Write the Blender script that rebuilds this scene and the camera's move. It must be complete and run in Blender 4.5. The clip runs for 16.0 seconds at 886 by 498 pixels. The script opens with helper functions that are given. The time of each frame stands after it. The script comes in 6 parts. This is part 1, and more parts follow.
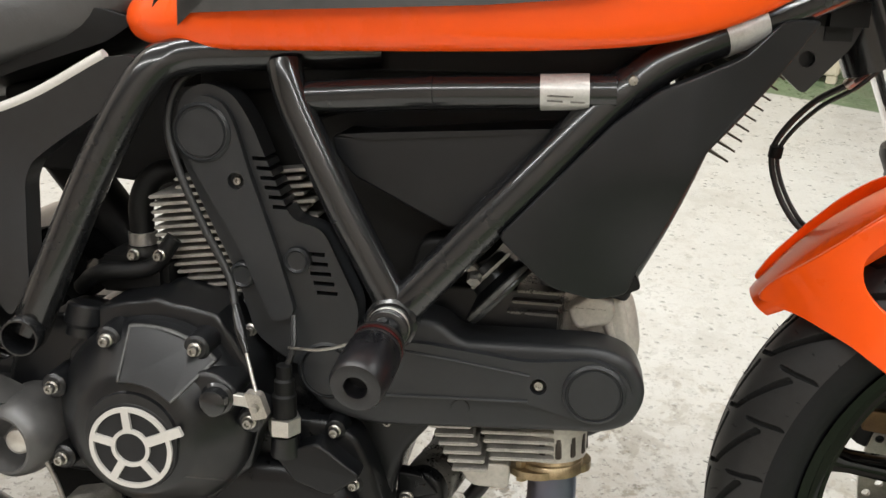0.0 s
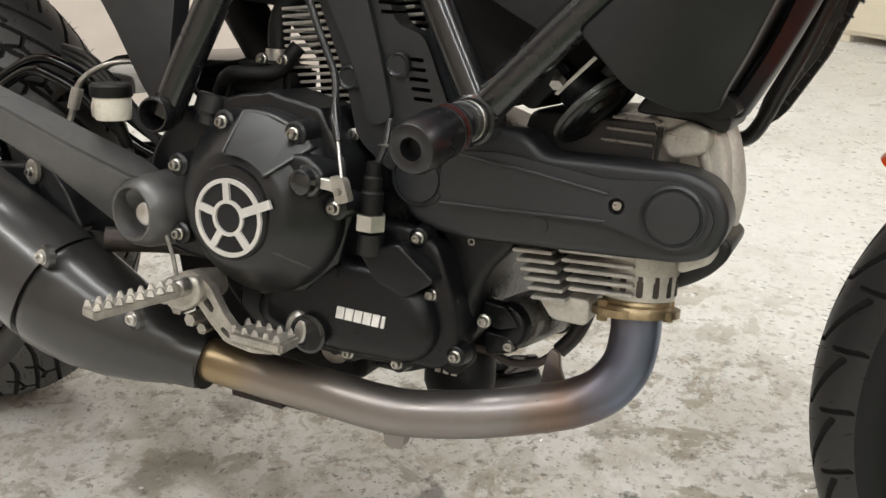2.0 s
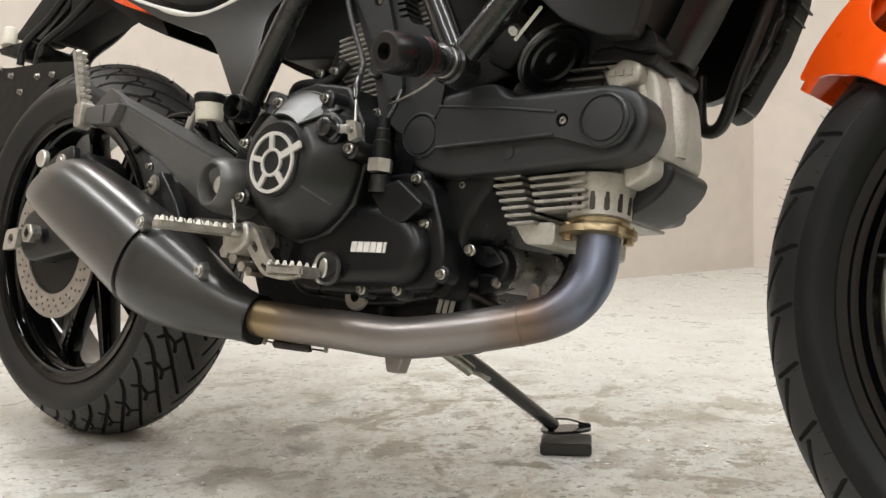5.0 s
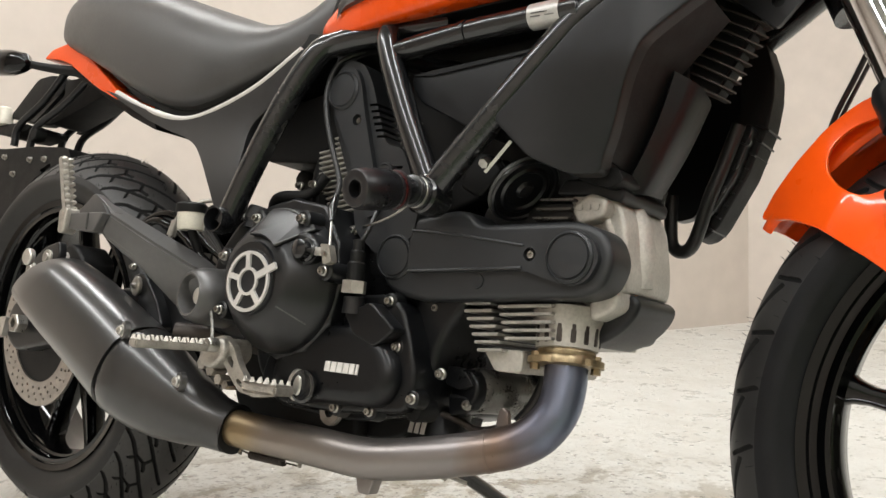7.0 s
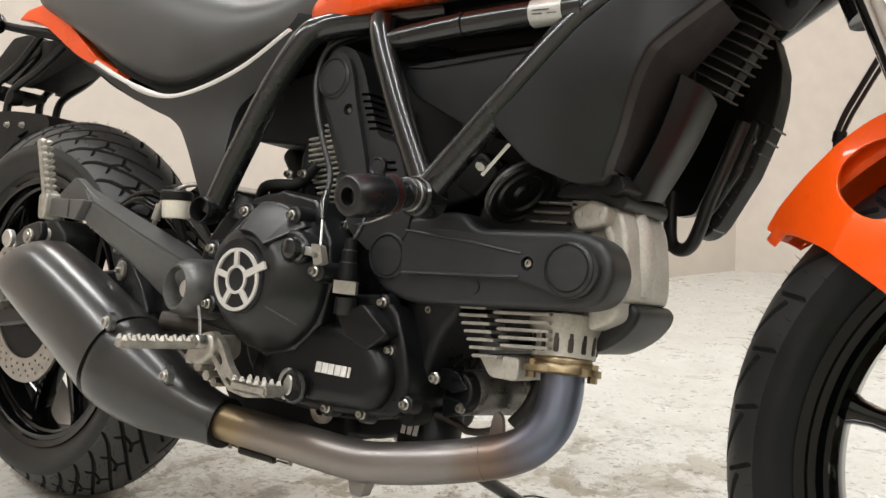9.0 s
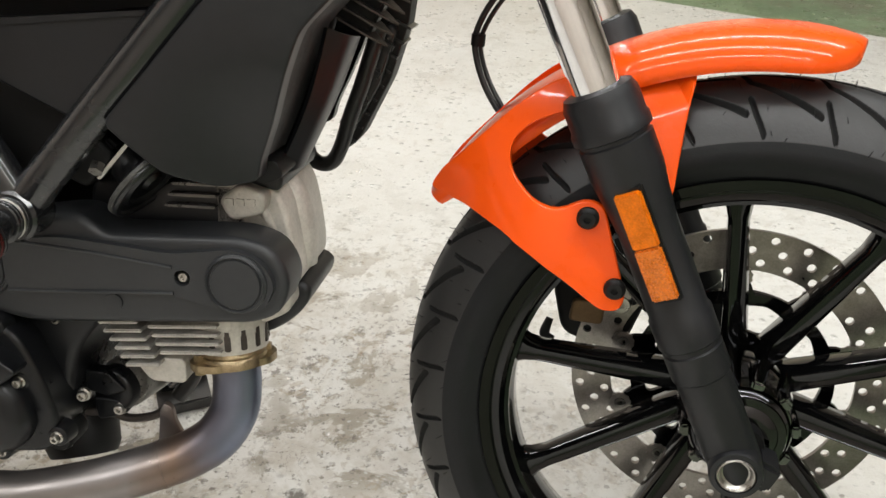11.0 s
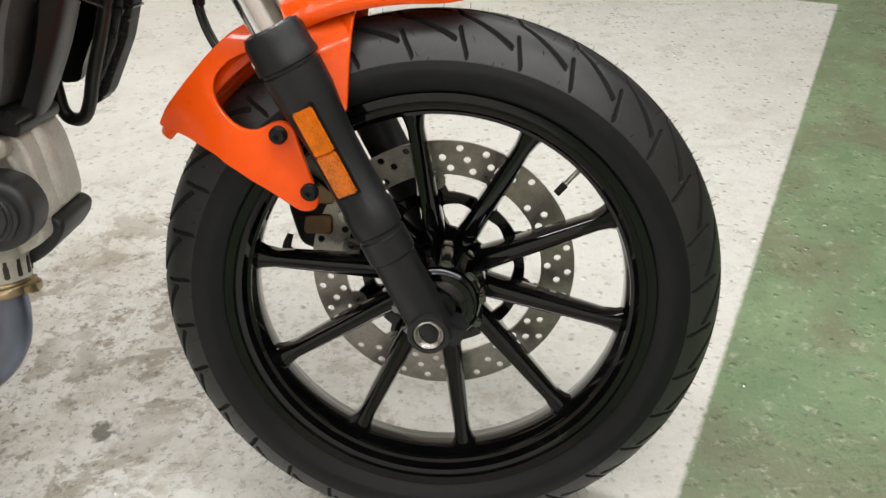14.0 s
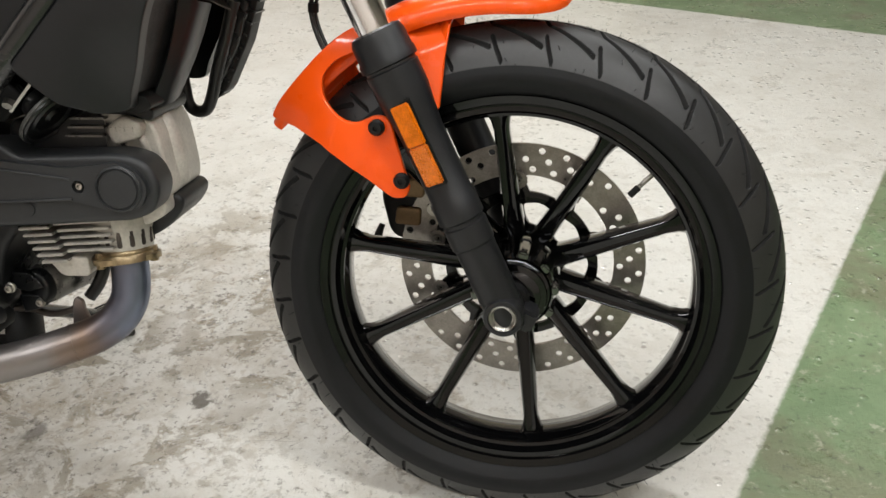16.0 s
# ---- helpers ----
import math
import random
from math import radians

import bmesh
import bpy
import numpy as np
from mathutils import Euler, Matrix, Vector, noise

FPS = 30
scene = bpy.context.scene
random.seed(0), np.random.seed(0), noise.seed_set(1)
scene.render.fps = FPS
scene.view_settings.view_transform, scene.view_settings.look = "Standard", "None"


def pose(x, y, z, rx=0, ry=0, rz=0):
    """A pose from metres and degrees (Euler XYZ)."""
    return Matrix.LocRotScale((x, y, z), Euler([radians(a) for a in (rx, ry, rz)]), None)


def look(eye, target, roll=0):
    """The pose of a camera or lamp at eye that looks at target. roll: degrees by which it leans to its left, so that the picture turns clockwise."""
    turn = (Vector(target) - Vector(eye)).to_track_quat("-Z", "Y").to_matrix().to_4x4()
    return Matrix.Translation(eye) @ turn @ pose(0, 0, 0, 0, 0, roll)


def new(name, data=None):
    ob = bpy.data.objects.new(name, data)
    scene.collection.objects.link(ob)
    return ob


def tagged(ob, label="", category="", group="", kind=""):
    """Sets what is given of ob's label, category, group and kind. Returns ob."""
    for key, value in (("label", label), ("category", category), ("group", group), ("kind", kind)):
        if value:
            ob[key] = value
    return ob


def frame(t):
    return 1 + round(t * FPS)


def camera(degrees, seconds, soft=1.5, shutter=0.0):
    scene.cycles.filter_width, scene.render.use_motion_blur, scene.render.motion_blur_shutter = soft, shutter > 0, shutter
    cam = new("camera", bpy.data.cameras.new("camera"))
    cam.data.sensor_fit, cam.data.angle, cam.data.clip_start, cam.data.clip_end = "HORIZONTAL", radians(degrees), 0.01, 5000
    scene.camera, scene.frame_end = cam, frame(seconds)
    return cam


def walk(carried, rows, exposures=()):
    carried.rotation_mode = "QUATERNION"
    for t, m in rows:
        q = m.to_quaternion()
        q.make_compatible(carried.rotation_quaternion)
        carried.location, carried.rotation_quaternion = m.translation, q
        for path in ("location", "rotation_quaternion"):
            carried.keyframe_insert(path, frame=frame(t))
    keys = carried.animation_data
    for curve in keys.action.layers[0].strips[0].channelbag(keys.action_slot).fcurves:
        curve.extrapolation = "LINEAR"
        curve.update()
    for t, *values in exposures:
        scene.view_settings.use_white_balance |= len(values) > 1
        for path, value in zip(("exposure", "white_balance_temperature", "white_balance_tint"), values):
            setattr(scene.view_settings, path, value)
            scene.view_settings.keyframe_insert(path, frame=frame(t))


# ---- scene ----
cam = camera(51.4, 16.0)
PATH = [
    (0, (-0.0169, 0.0079, 0.9523), (-0.2800, 1.7781, 0.0596), 0.49),
    (0.5, (-0.0054, 0.0212, 0.9487), (-0.4299, 1.7488, 0.0348), 0.87),
    (1, (0.0835, 0.0401, 0.9543), (-0.5927, 1.7027, 0.0718), -1.92),
    (1.5, (0.1339, 0.0401, 0.9166), (-0.6928, 1.6510, 0.0672), -2.52),
    (2, (0.1426, -0.0397, 0.7861), (-0.6256, 1.5998, -0.0637), -0.19),
    (2.5, (0.1920, -0.1244, 0.6425), (-0.6389, 1.5595, -0.0460), 1.00),
    (3, (0.2857, -0.1499, 0.4882), (-0.7431, 1.5146, 0.0748), -1.79),
    (3.5, (0.3204, -0.1476, 0.4316), (-0.8406, 1.4619, 0.1835), -2.00),
    (4, (0.3710, -0.1576, 0.4228), (-0.8676, 1.3995, 0.2202), -0.83),
    (4.2, (0.3925, -0.1655, 0.4203), (-0.8244, 1.4124, 0.2484), -1.42),
    (6.3, (0.4814, -0.1481, 0.4773), (-0.7217, 1.4442, 0.3468), -1.29),
    (6.5, (0.4821, -0.1470, 0.4913), (-0.7191, 1.4482, 0.3806), -1.14),
    (7, (0.4891, -0.1454, 0.5360), (-0.7293, 1.4381, 0.4456), -0.94),
    (7.5, (0.4983, -0.1449, 0.5642), (-0.7389, 1.4245, 0.4821), -0.63),
    (8, (0.5022, -0.1422, 0.5800), (-0.7428, 1.4209, 0.4979), -0.22),
    (8.2, (0.5010, -0.1379, 0.5824), (-0.7426, 1.4264, 0.5016), 0.06),
    (10.3, (0.3074, -0.0557, 0.8128), (-0.3305, 1.6804, 0.0517), -0.01),
    (10.5, (0.2881, -0.0337, 0.8579), (-0.1880, 1.7269, 0.0371), 0.82),
    (11, (0.2852, 0.0435, 0.9141), (0.0512, 1.7452, -0.1103), -0.55),
    (11.5, (0.3546, 0.1095, 0.9527), (0.2029, 1.7678, -0.1550), -1.53),
    (12, (0.4119, 0.1283, 0.9614), (0.2292, 1.7627, -0.1768), -2.61),
    (12.5, (0.4588, 0.1222, 0.9390), (0.3206, 1.7395, -0.2294), -1.80),
    (13, (0.4924, 0.0789, 0.9427), (0.3816, 1.7239, -0.1895), -2.27),
    (13.5, (0.4687, -0.0396, 0.9489), (0.4688, 1.6517, -0.1185), -1.45),
    (14, (0.4670, -0.1357, 0.9378), (0.4895, 1.5582, -0.1253), -1.82),
    (14.5, (0.4910, -0.1642, 0.9353), (0.4866, 1.5347, -0.1200), -2.39),
    (15, (0.5031, -0.1709, 0.9316), (0.4827, 1.5462, -0.0938), -2.76),
    (15.5, (0.4890, -0.1941, 0.9310), (0.4467, 1.5298, -0.0821), -2.80),
    (16, (0.4828, -0.2351, 0.9434), (0.3076, 1.4866, -0.0592), -1.97),
]
walk(cam, [(t, look(eye, target, roll)) for t, eye, target, roll in PATH],
     exposures=[(0.0, 0.10), (4.0, 0.10), (8.0, 0.15), (10.5, 0.10), (12.5, -0.05), (16.0, -0.03)])

# ---- world and light ----
world = bpy.data.worlds.new("world")
scene.world = world
world.use_nodes = True
world.node_tree.nodes["Background"].inputs[0].default_value = (1.0, 0.93, 0.85, 1)
world.node_tree.nodes["Background"].inputs[1].default_value = 0.015
scene.view_settings.exposure = 0.0


def ceiling_lamp(x, y, z, length, width, watts, turn):
    data = bpy.data.lights.new("fluorescent", "AREA")
    data.shape, data.size, data.size_y, data.energy = "RECTANGLE", length, width, watts
    data.color = (0.985, 0.986, 0.972)
    ob = new("fluorescent_light", data)
    ob.matrix_world = pose(x, y, z, 0, 0, turn)
    return ob


# three rows of strip lights under the ceiling, each row made of two runs
for ry in (-1.23, 0.50, 2.20):
    for d, run, watts in ((-1.45, 2.5, 35), (1.50, 3.3, 45)):
        ceiling_lamp(d * math.cos(radians(-20)), ry + d * math.sin(radians(-20)), 2.66, run, 0.16, watts, -20)


# ---- materials ----
def material(name, color, rough=0.5, metal=0.0, coat=0.0, vary=0.25, scale=40.0, bump=0.0, bump_scale=300.0, second=None, rough_vary=0.1, gloss=0.5, coat_rough=0.04):
    """Principled surface with colour variation at two scales and a fine relief."""
    m = bpy.data.materials.new(name)
    m.use_nodes = True
    nt = m.node_tree
    b = nt.nodes["Principled BSDF"]
    co = nt.nodes.new("ShaderNodeTexCoord")
    n1 = nt.nodes.new("ShaderNodeTexNoise")
    n1.inputs["Scale"].default_value, n1.inputs["Detail"].default_value = scale, 6
    n2 = nt.nodes.new("ShaderNodeTexNoise")
    n2.inputs["Scale"].default_value, n2.inputs["Detail"].default_value = scale * 9, 4
    add = nt.nodes.new("ShaderNodeMix")
    add.data_type = "FLOAT"
    add.inputs[0].default_value = 0.4
    ramp = nt.nodes.new("ShaderNodeValToRGB")
    low = second or tuple(c * (1 - vary) for c in color)
    ramp.color_ramp.elements[0].position, ramp.color_ramp.elements[0].color = 0.35, (*low, 1)
    ramp.color_ramp.elements[1].position, ramp.color_ramp.elements[1].color = 0.65, (*(color if second else [min(1, c * (1 + vary)) for c in color]), 1)
    for n in (n1, n2):
        nt.links.new(co.outputs["Object"], n.inputs["Vector"])
    nt.links.new(n1.outputs[0], add.inputs[2])
    nt.links.new(n2.outputs[0], add.inputs[3])
    nt.links.new(add.outputs[0], ramp.inputs[0])
    nt.links.new(ramp.outputs[0], b.inputs["Base Color"])
    rr = nt.nodes.new("ShaderNodeMapRange")
    rr.inputs["From Min"].default_value, rr.inputs["From Max"].default_value = 0.3, 0.7
    rr.inputs["To Min"].default_value, rr.inputs["To Max"].default_value = max(0.02, rough - rough_vary), min(1, rough + rough_vary)
    nt.links.new(add.outputs[0], rr.inputs[0])
    nt.links.new(rr.outputs[0], b.inputs["Roughness"])
    b.inputs["Metallic"].default_value = metal
    b.inputs["Specular IOR Level"].default_value = gloss
    b.inputs["Coat Weight"].default_value = coat
    b.inputs["Coat Roughness"].default_value = coat_rough
    if bump:
        n3 = nt.nodes.new("ShaderNodeTexNoise")
        n3.inputs["Scale"].default_value, n3.inputs["Detail"].default_value = bump_scale, 3
        nt.links.new(co.outputs["Object"], n3.inputs["Vector"])
        bp = nt.nodes.new("ShaderNodeBump")
        bp.inputs["Strength"].default_value, bp.inputs["Distance"].default_value = bump, 0.001
        nt.links.new(n3.outputs[0], bp.inputs["Height"])
        nt.links.new(bp.outputs[0], b.inputs["Normal"])
    return m


M_PLASTIC = material("black_plastic", (0.0100, 0.0104, 0.0118), 0.40, gloss=0.38, vary=0.2, scale=20, bump=0.12, bump_scale=800, rough_vary=0.06)
M_PANEL = material("satin_panel", (0.0088, 0.0094, 0.0107), 0.37, gloss=0.36, vary=0.15, scale=12, bump=0.06, bump_scale=600, rough_vary=0.05)
M_SIDE = material("side_panel_plastic", (0.0155, 0.0160, 0.0170), 0.33, gloss=0.55, vary=0.15, scale=12, bump=0.05, bump_scale=600, rough_vary=0.04)
M_FRAME = material("frame_paint", (0.0085, 0.0088, 0.0096), 0.26, coat=0.65, coat_rough=0.08, vary=0.2, scale=6, rough_vary=0.03, gloss=0.4)
M_CASE = material("engine_paint", (0.0072, 0.0076, 0.0086), 0.33, gloss=0.52, vary=0.25, scale=14, bump=0.06, bump_scale=500, rough_vary=0.05)
M_COVER = material("belt_cover_plastic", (0.0195, 0.0208, 0.0228), 0.42, gloss=0.45, vary=0.15, scale=20, bump=0.10, bump_scale=800, rough_vary=0.06)
M_LOWER = material("crankcase_paint", (0.0046, 0.0049, 0.0057), 0.30, gloss=0.32, vary=0.25, scale=14, bump=0.06, bump_scale=500, rough_vary=0.05)
M_MOTOR = material("dull_motor_metal", (0.17, 0.165, 0.155), 0.30, metal=0.7, vary=0.2, scale=40)
M_DARK = material("dark_plastic", (0.004, 0.004, 0.004), 0.55, vary=0.3, gloss=0.3)
M_RUBBER = material("tyre_rubber", (0.0052, 0.0056, 0.0066), 0.46, vary=0.3, scale=25, bump=0.12, bump_scale=400, gloss=0.26)
M_TREAD = material("tread_rubber", (0.0155, 0.0155, 0.0158), 0.42, vary=0.25, scale=18, bump=0.12, bump_scale=500)
M_TREAD_DUSTY = material("dusty_tread_rubber", (0.038, 0.0375, 0.037), 0.48, vary=0.25, scale=18, bump=0.12, bump_scale=500)
M_RUBBER_DUSTY = material("dusty_rubber", (0.020, 0.0195, 0.019), 0.52, vary=0.35, scale=16, bump=0.12, bump_scale=400, gloss=0.35)
M_HANGER = material("hanger_paint", (0.068, 0.0665, 0.065), 0.42, coat=0.4, coat_rough=0.3, vary=0.2, scale=14, rough_vary=0.04, gloss=0.6)
# near-black tread rubber: the shade inside the grooves is put into its colour
M_GROOVE_SHADE = material("shaded_groove_rubber", (0.0060, 0.0060, 0.0060), 0.80, vary=0.2, gloss=0.25)
M_SATIN = material("silencer_paint", (0.029, 0.0282, 0.0275), 0.34, coat=0.7, coat_rough=0.22, vary=0.15, scale=7, rough_vary=0.03, gloss=0.7)
M_SHIELD = material("shield_paint", (0.020, 0.0197, 0.0195), 0.34, coat=0.5, coat_rough=0.22, vary=0.15, scale=7, rough_vary=0.03, gloss=0.5)
M_HOSE = material("hose_rubber", (0.015, 0.015, 0.015), 0.4, vary=0.2)
M_POLISH = material("polished_black", (0.15, 0.15, 0.16), 0.09, metal=1.0, coat=0.5, vary=0.1, rough_vary=0.03)
M_HUB = material("dark_polished_hub", (0.035, 0.035, 0.038), 0.10, metal=1.0, coat=0.5, vary=0.1, rough_vary=0.03)
M_GLOSS = material("gloss_black", (0.0022, 0.0023, 0.0025), 0.06, coat=0.42, gloss=0.16, vary=0.2, scale=8, rough_vary=0.02)
M_ORANGE = material("orange_paint", (0.90, 0.092, 0.005), 0.28, coat=0.5, gloss=0.15, vary=0.03, scale=4, rough_vary=0.03)
M_SEAT = material("seat_leather", (0.050, 0.0492, 0.0485), 0.40, gloss=0.6, vary=0.12, scale=15, bump=0.22, bump_scale=420)
M_ALU = material("cast_aluminium", (0.50, 0.475, 0.43), 0.48, metal=0.3, vary=0.2, scale=30, bump=0.5, bump_scale=350)
M_FIN = material("fin_metal", (0.44, 0.425, 0.395), 0.45, metal=0.5, vary=0.3, scale=60, bump=0.3)
M_FINDARK = material("dark_fin", (0.060, 0.050, 0.044), 0.5, metal=0.5, vary=0.3, scale=60)
M_NYLON = material("black_nylon", (0.0075, 0.0072, 0.0085), 0.30, gloss=0.55, vary=0.3, scale=30, bump=0.1, bump_scale=300, rough_vary=0.08)
M_STEEL = material("bolt_steel", (0.40, 0.385, 0.355), 0.32, metal=1.0, vary=0.3, scale=120)
M_BRUSHED = material("brushed_steel", (0.62, 0.60, 0.56), 0.38, metal=0.85, vary=0.12, scale=60)
M_PEG = material("worn_alloy", (0.42, 0.395, 0.355), 0.42, metal=0.7, vary=0.3, scale=70, bump=0.4)
M_CHROME = material("chrome", (0.84, 0.84, 0.86), 0.09, metal=1.0, vary=0.05, rough_vary=0.03)
M_BRASS = material("heated_brass", (0.36, 0.28, 0.17), 0.38, metal=0.9, vary=0.35, scale=90)
M_SILVER = material("silver_trim", (0.66, 0.64, 0.61), 0.38, metal=0.35, vary=0.05)
M_LABEL = material("metal_label", (0.55, 0.54, 0.52), 0.4, metal=0.4, vary=0.15, scale=50)
M_DISC = material("disc_steel", (0.30, 0.28, 0.26), 0.36, metal=0.9, vary=0.25, scale=60)
M_DISCR = material("worn_disc_steel", (0.40, 0.365, 0.33), 0.40, metal=0.7, vary=0.2, scale=60)
M_RED = material("red_anodised", (0.07, 0.010, 0.009), 0.3, metal=0.6, vary=0.1)
M_BUFF = material("translucent_plastic", (0.74, 0.70, 0.60), 0.35, vary=0.1)
M_GOLD = material("gold_caliper", (0.20, 0.13, 0.065), 0.45, metal=0.5, vary=0.2)
M_WHITE = material("white_print", (0.70, 0.68, 0.65), 0.5, vary=0.15, scale=90)
M_BEIGE = material("cabinet_paint", (0.66, 0.60, 0.47), 0.4, vary=0.05, scale=6)
M_WORN = material("worn_edge", (0.075, 0.075, 0.072), 0.45, metal=0.3, vary=0.4, scale=120)
M_PAD = material("stand_block", (0.030, 0.029, 0.028), 0.34, vary=0.4, scale=40, bump=0.15, rough_vary=0.06)
M_CEIL = material("ceiling_paint", (0.42, 0.415, 0.40), 0.8, vary=0.06, scale=3)


def amber():
    m = material("amber_reflector", (0.66, 0.150, 0.002), 0.30, coat=0.20, vary=0.3, scale=60, gloss=0.1)
    nt = m.node_tree
    v = nt.nodes.new("ShaderNodeTexVoronoi")
    v.inputs["Scale"].default_value = 330
    co = [n for n in nt.nodes if n.type == "TEX_COORD"][0]
    nt.links.new(co.outputs["Object"], v.inputs["Vector"])
    bp = nt.nodes.new("ShaderNodeBump")
    bp.inputs["Strength"].default_value, bp.inputs["Distance"].default_value = 0.35, 0.002
    nt.links.new(v.outputs["Distance"], bp.inputs["Height"])
    nt.links.new(bp.outputs[0], nt.nodes["Principled BSDF"].inputs["Normal"])
    return m


M_AMBER = amber()
M_PRISM = amber()
for node in M_PRISM.node_tree.nodes:
    if node.type == "BUMP":
        node.inputs["Strength"].default_value = 0.7
    if node.type == "TEX_VORONOI":
        node.inputs["Scale"].default_value = 420
M_PRISM.node_tree.nodes["Principled BSDF"].inputs["Coat Weight"].default_value = 0.15
M_PRISM.node_tree.nodes["Principled BSDF"].inputs["Specular IOR Level"].default_value = 0.5


def exhaust_steel():
    """Heat-tinted steel: straw at the joint, grey-brown along the run, copper before the bend, blue at the port."""
    m = material("heat_tinted_steel", (0.4, 0.4, 0.4), 0.36, metal=0.85, vary=0.15, scale=50, bump=0.1)
    nt = m.node_tree
    b = nt.nodes["Principled BSDF"]
    co = [n for n in nt.nodes if n.type == "TEX_COORD"][0]
    sep = nt.nodes.new("ShaderNodeSeparateXYZ")
    nt.links.new(co.outputs["Object"], sep.inputs[0])
    wob = nt.nodes.new("ShaderNodeTexNoise")
    wob.inputs["Scale"].default_value = 22
    nt.links.new(co.outputs["Object"], wob.inputs["Vector"])
    ma = nt.nodes.new("ShaderNodeMath")
    ma.operation = "MULTIPLY_ADD"
    ma.inputs[1].default_value, ma.inputs[2].default_value = 0.05, -0.025
    nt.links.new(wob.outputs[0], ma.inputs[0])
    s = nt.nodes.new("ShaderNodeMath")
    nt.links.new(sep.outputs[0], s.inputs[0])
    nt.links.new(ma.outputs[0], s.inputs[1])
    mr = nt.nodes.new("ShaderNodeMapRange")
    mr.inputs["From Min"].default_value, mr.inputs["From Max"].default_value = 0.46, 0.955
    nt.links.new(s.outputs[0], mr.inputs[0])
    ramp = nt.nodes.new("ShaderNodeValToRGB")
    # heat tints; the last two blues are lightened to paint in the bend's highlight
    stops = [(0.0, (0.10, 0.07, 0.04)), (0.04, (0.30, 0.22, 0.12)), (0.14, (0.33, 0.25, 0.15)), (0.24, (0.28, 0.24, 0.21)), (0.5, (0.26, 0.238, 0.226)),
             (0.76, (0.235, 0.216, 0.212)), (0.83, (0.185, 0.13, 0.10)), (0.885, (0.14, 0.115, 0.115)), (0.94, (0.15, 0.16, 0.21)), (1.0, (0.20, 0.23, 0.31))]
    while len(ramp.color_ramp.elements) < len(stops):
        ramp.color_ramp.elements.new(0.5)
    for e, (p, c) in zip(ramp.color_ramp.elements, stops):
        e.position, e.color = p, (*c, 1)
    nt.links.new(mr.outputs[0], ramp.inputs[0])
    nt.links.new(ramp.outputs[0], b.inputs["Base Color"])
    return m


M_EXHAUST = exhaust_steel()


def floor_material():
    """Worn white floor paint with dirt and chips; green paint past two straight borders."""
    m = bpy.data.materials.new("painted_floor")
    m.use_nodes = True
    nt = m.node_tree
    b = nt.nodes["Principled BSDF"]
    co = nt.nodes.new("ShaderNodeTexCoord")

    def nz(scale, detail=6, rough=0.6, dist=0.0):
        n = nt.nodes.new("ShaderNodeTexNoise")
        n.inputs["Scale"].default_value, n.inputs["Detail"].default_value, n.inputs["Roughness"].default_value, n.inputs["Distortion"].default_value = scale, detail, rough, dist
        nt.links.new(co.outputs["Object"], n.inputs["Vector"])
        return n.outputs[0]

    def rng(v, a, c, lo=0.0, hi=1.0):
        n = nt.nodes.new("ShaderNodeMapRange")
        for k, x in zip((1, 2, 3, 4), (a, c, lo, hi)):
            n.inputs[k].default_value = x
        nt.links.new(v, n.inputs[0])
        return n.outputs[0]

    def op(kind, a, c):
        n = nt.nodes.new("ShaderNodeMath")
        n.operation = kind
        for k, x in enumerate((a, c)):
            if isinstance(x, float):
                n.inputs[k].default_value = x
            else:
                nt.links.new(x, n.inputs[k])
        return n.outputs[0]

    def dots(scale):
        """Distance to scattered points, and a random number for each."""
        n = nt.nodes.new("ShaderNodeTexVoronoi")
        n.inputs["Scale"].default_value = scale
        nt.links.new(co.outputs["Object"], n.inputs["Vector"])
        s = nt.nodes.new("ShaderNodeSeparateXYZ")
        nt.links.new(n.outputs["Color"], s.inputs[0])
        return n.outputs["Distance"], s.outputs[0]

    def mix(f, a, c):
        n = nt.nodes.new("ShaderNodeMix")
        n.data_type = "RGBA"
        nt.links.new(f, n.inputs[0])
        for k, x in ((6, a), (7, c)):
            if isinstance(x, tuple):
                n.inputs[k].default_value = (*x, 1)
            else:
                nt.links.new(x, n.inputs[k])
        return n.outputs[2]

    sep = nt.nodes.new("ShaderNodeSeparateXYZ")
    nt.links.new(co.outputs["Object"], sep.inputs[0])
    X, Y = sep.outputs[0], sep.outputs[1]
    white = mix(rng(nz(1.7), 0.3, 0.7), (0.595, 0.578, 0.535), (0.688, 0.684, 0.651))
    worn = nz(2.2, 5, 0.6)
    # the stretch under and beside the motorcycle is the dirtiest
    px, py = op("MULTIPLY", op("SUBTRACT", X, -0.42), 1.05), op("MULTIPLY", op("SUBTRACT", Y, 1.0), 1.55)
    away = op("POWER", op("ADD", op("MULTIPLY", px, px), op("MULTIPLY", py, py)), 0.5)
    zone = rng(op("ADD", away, op("MULTIPLY", worn, 0.9)), 0.75, 1.7, 1.0, 0.14)
    grime = op("MULTIPLY", rng(nz(7, 9, 0.74, 0.5), 0.46, 0.62), zone)
    white = mix(op("MULTIPLY", grime, 0.50), white, (0.31, 0.258, 0.175))
    area = rng(nz(2.6, 4, 0.55, 0.4), 0.38, 0.52)
    smear = op("MULTIPLY", op("MULTIPLY", rng(nz(9, 10, 0.66, 0.5), 0.525, 0.56), area), zone)
    white = mix(op("MULTIPLY", smear, 0.78), white, (0.205, 0.168, 0.108))
    pits = op("MULTIPLY", op("MULTIPLY", rng(nz(34, 7, 0.72), 0.555, 0.585), rng(nz(6, 4), 0.40, 0.60)), zone)
    white = mix(op("MULTIPLY", pits, 0.8), white, (0.13, 0.112, 0.09))
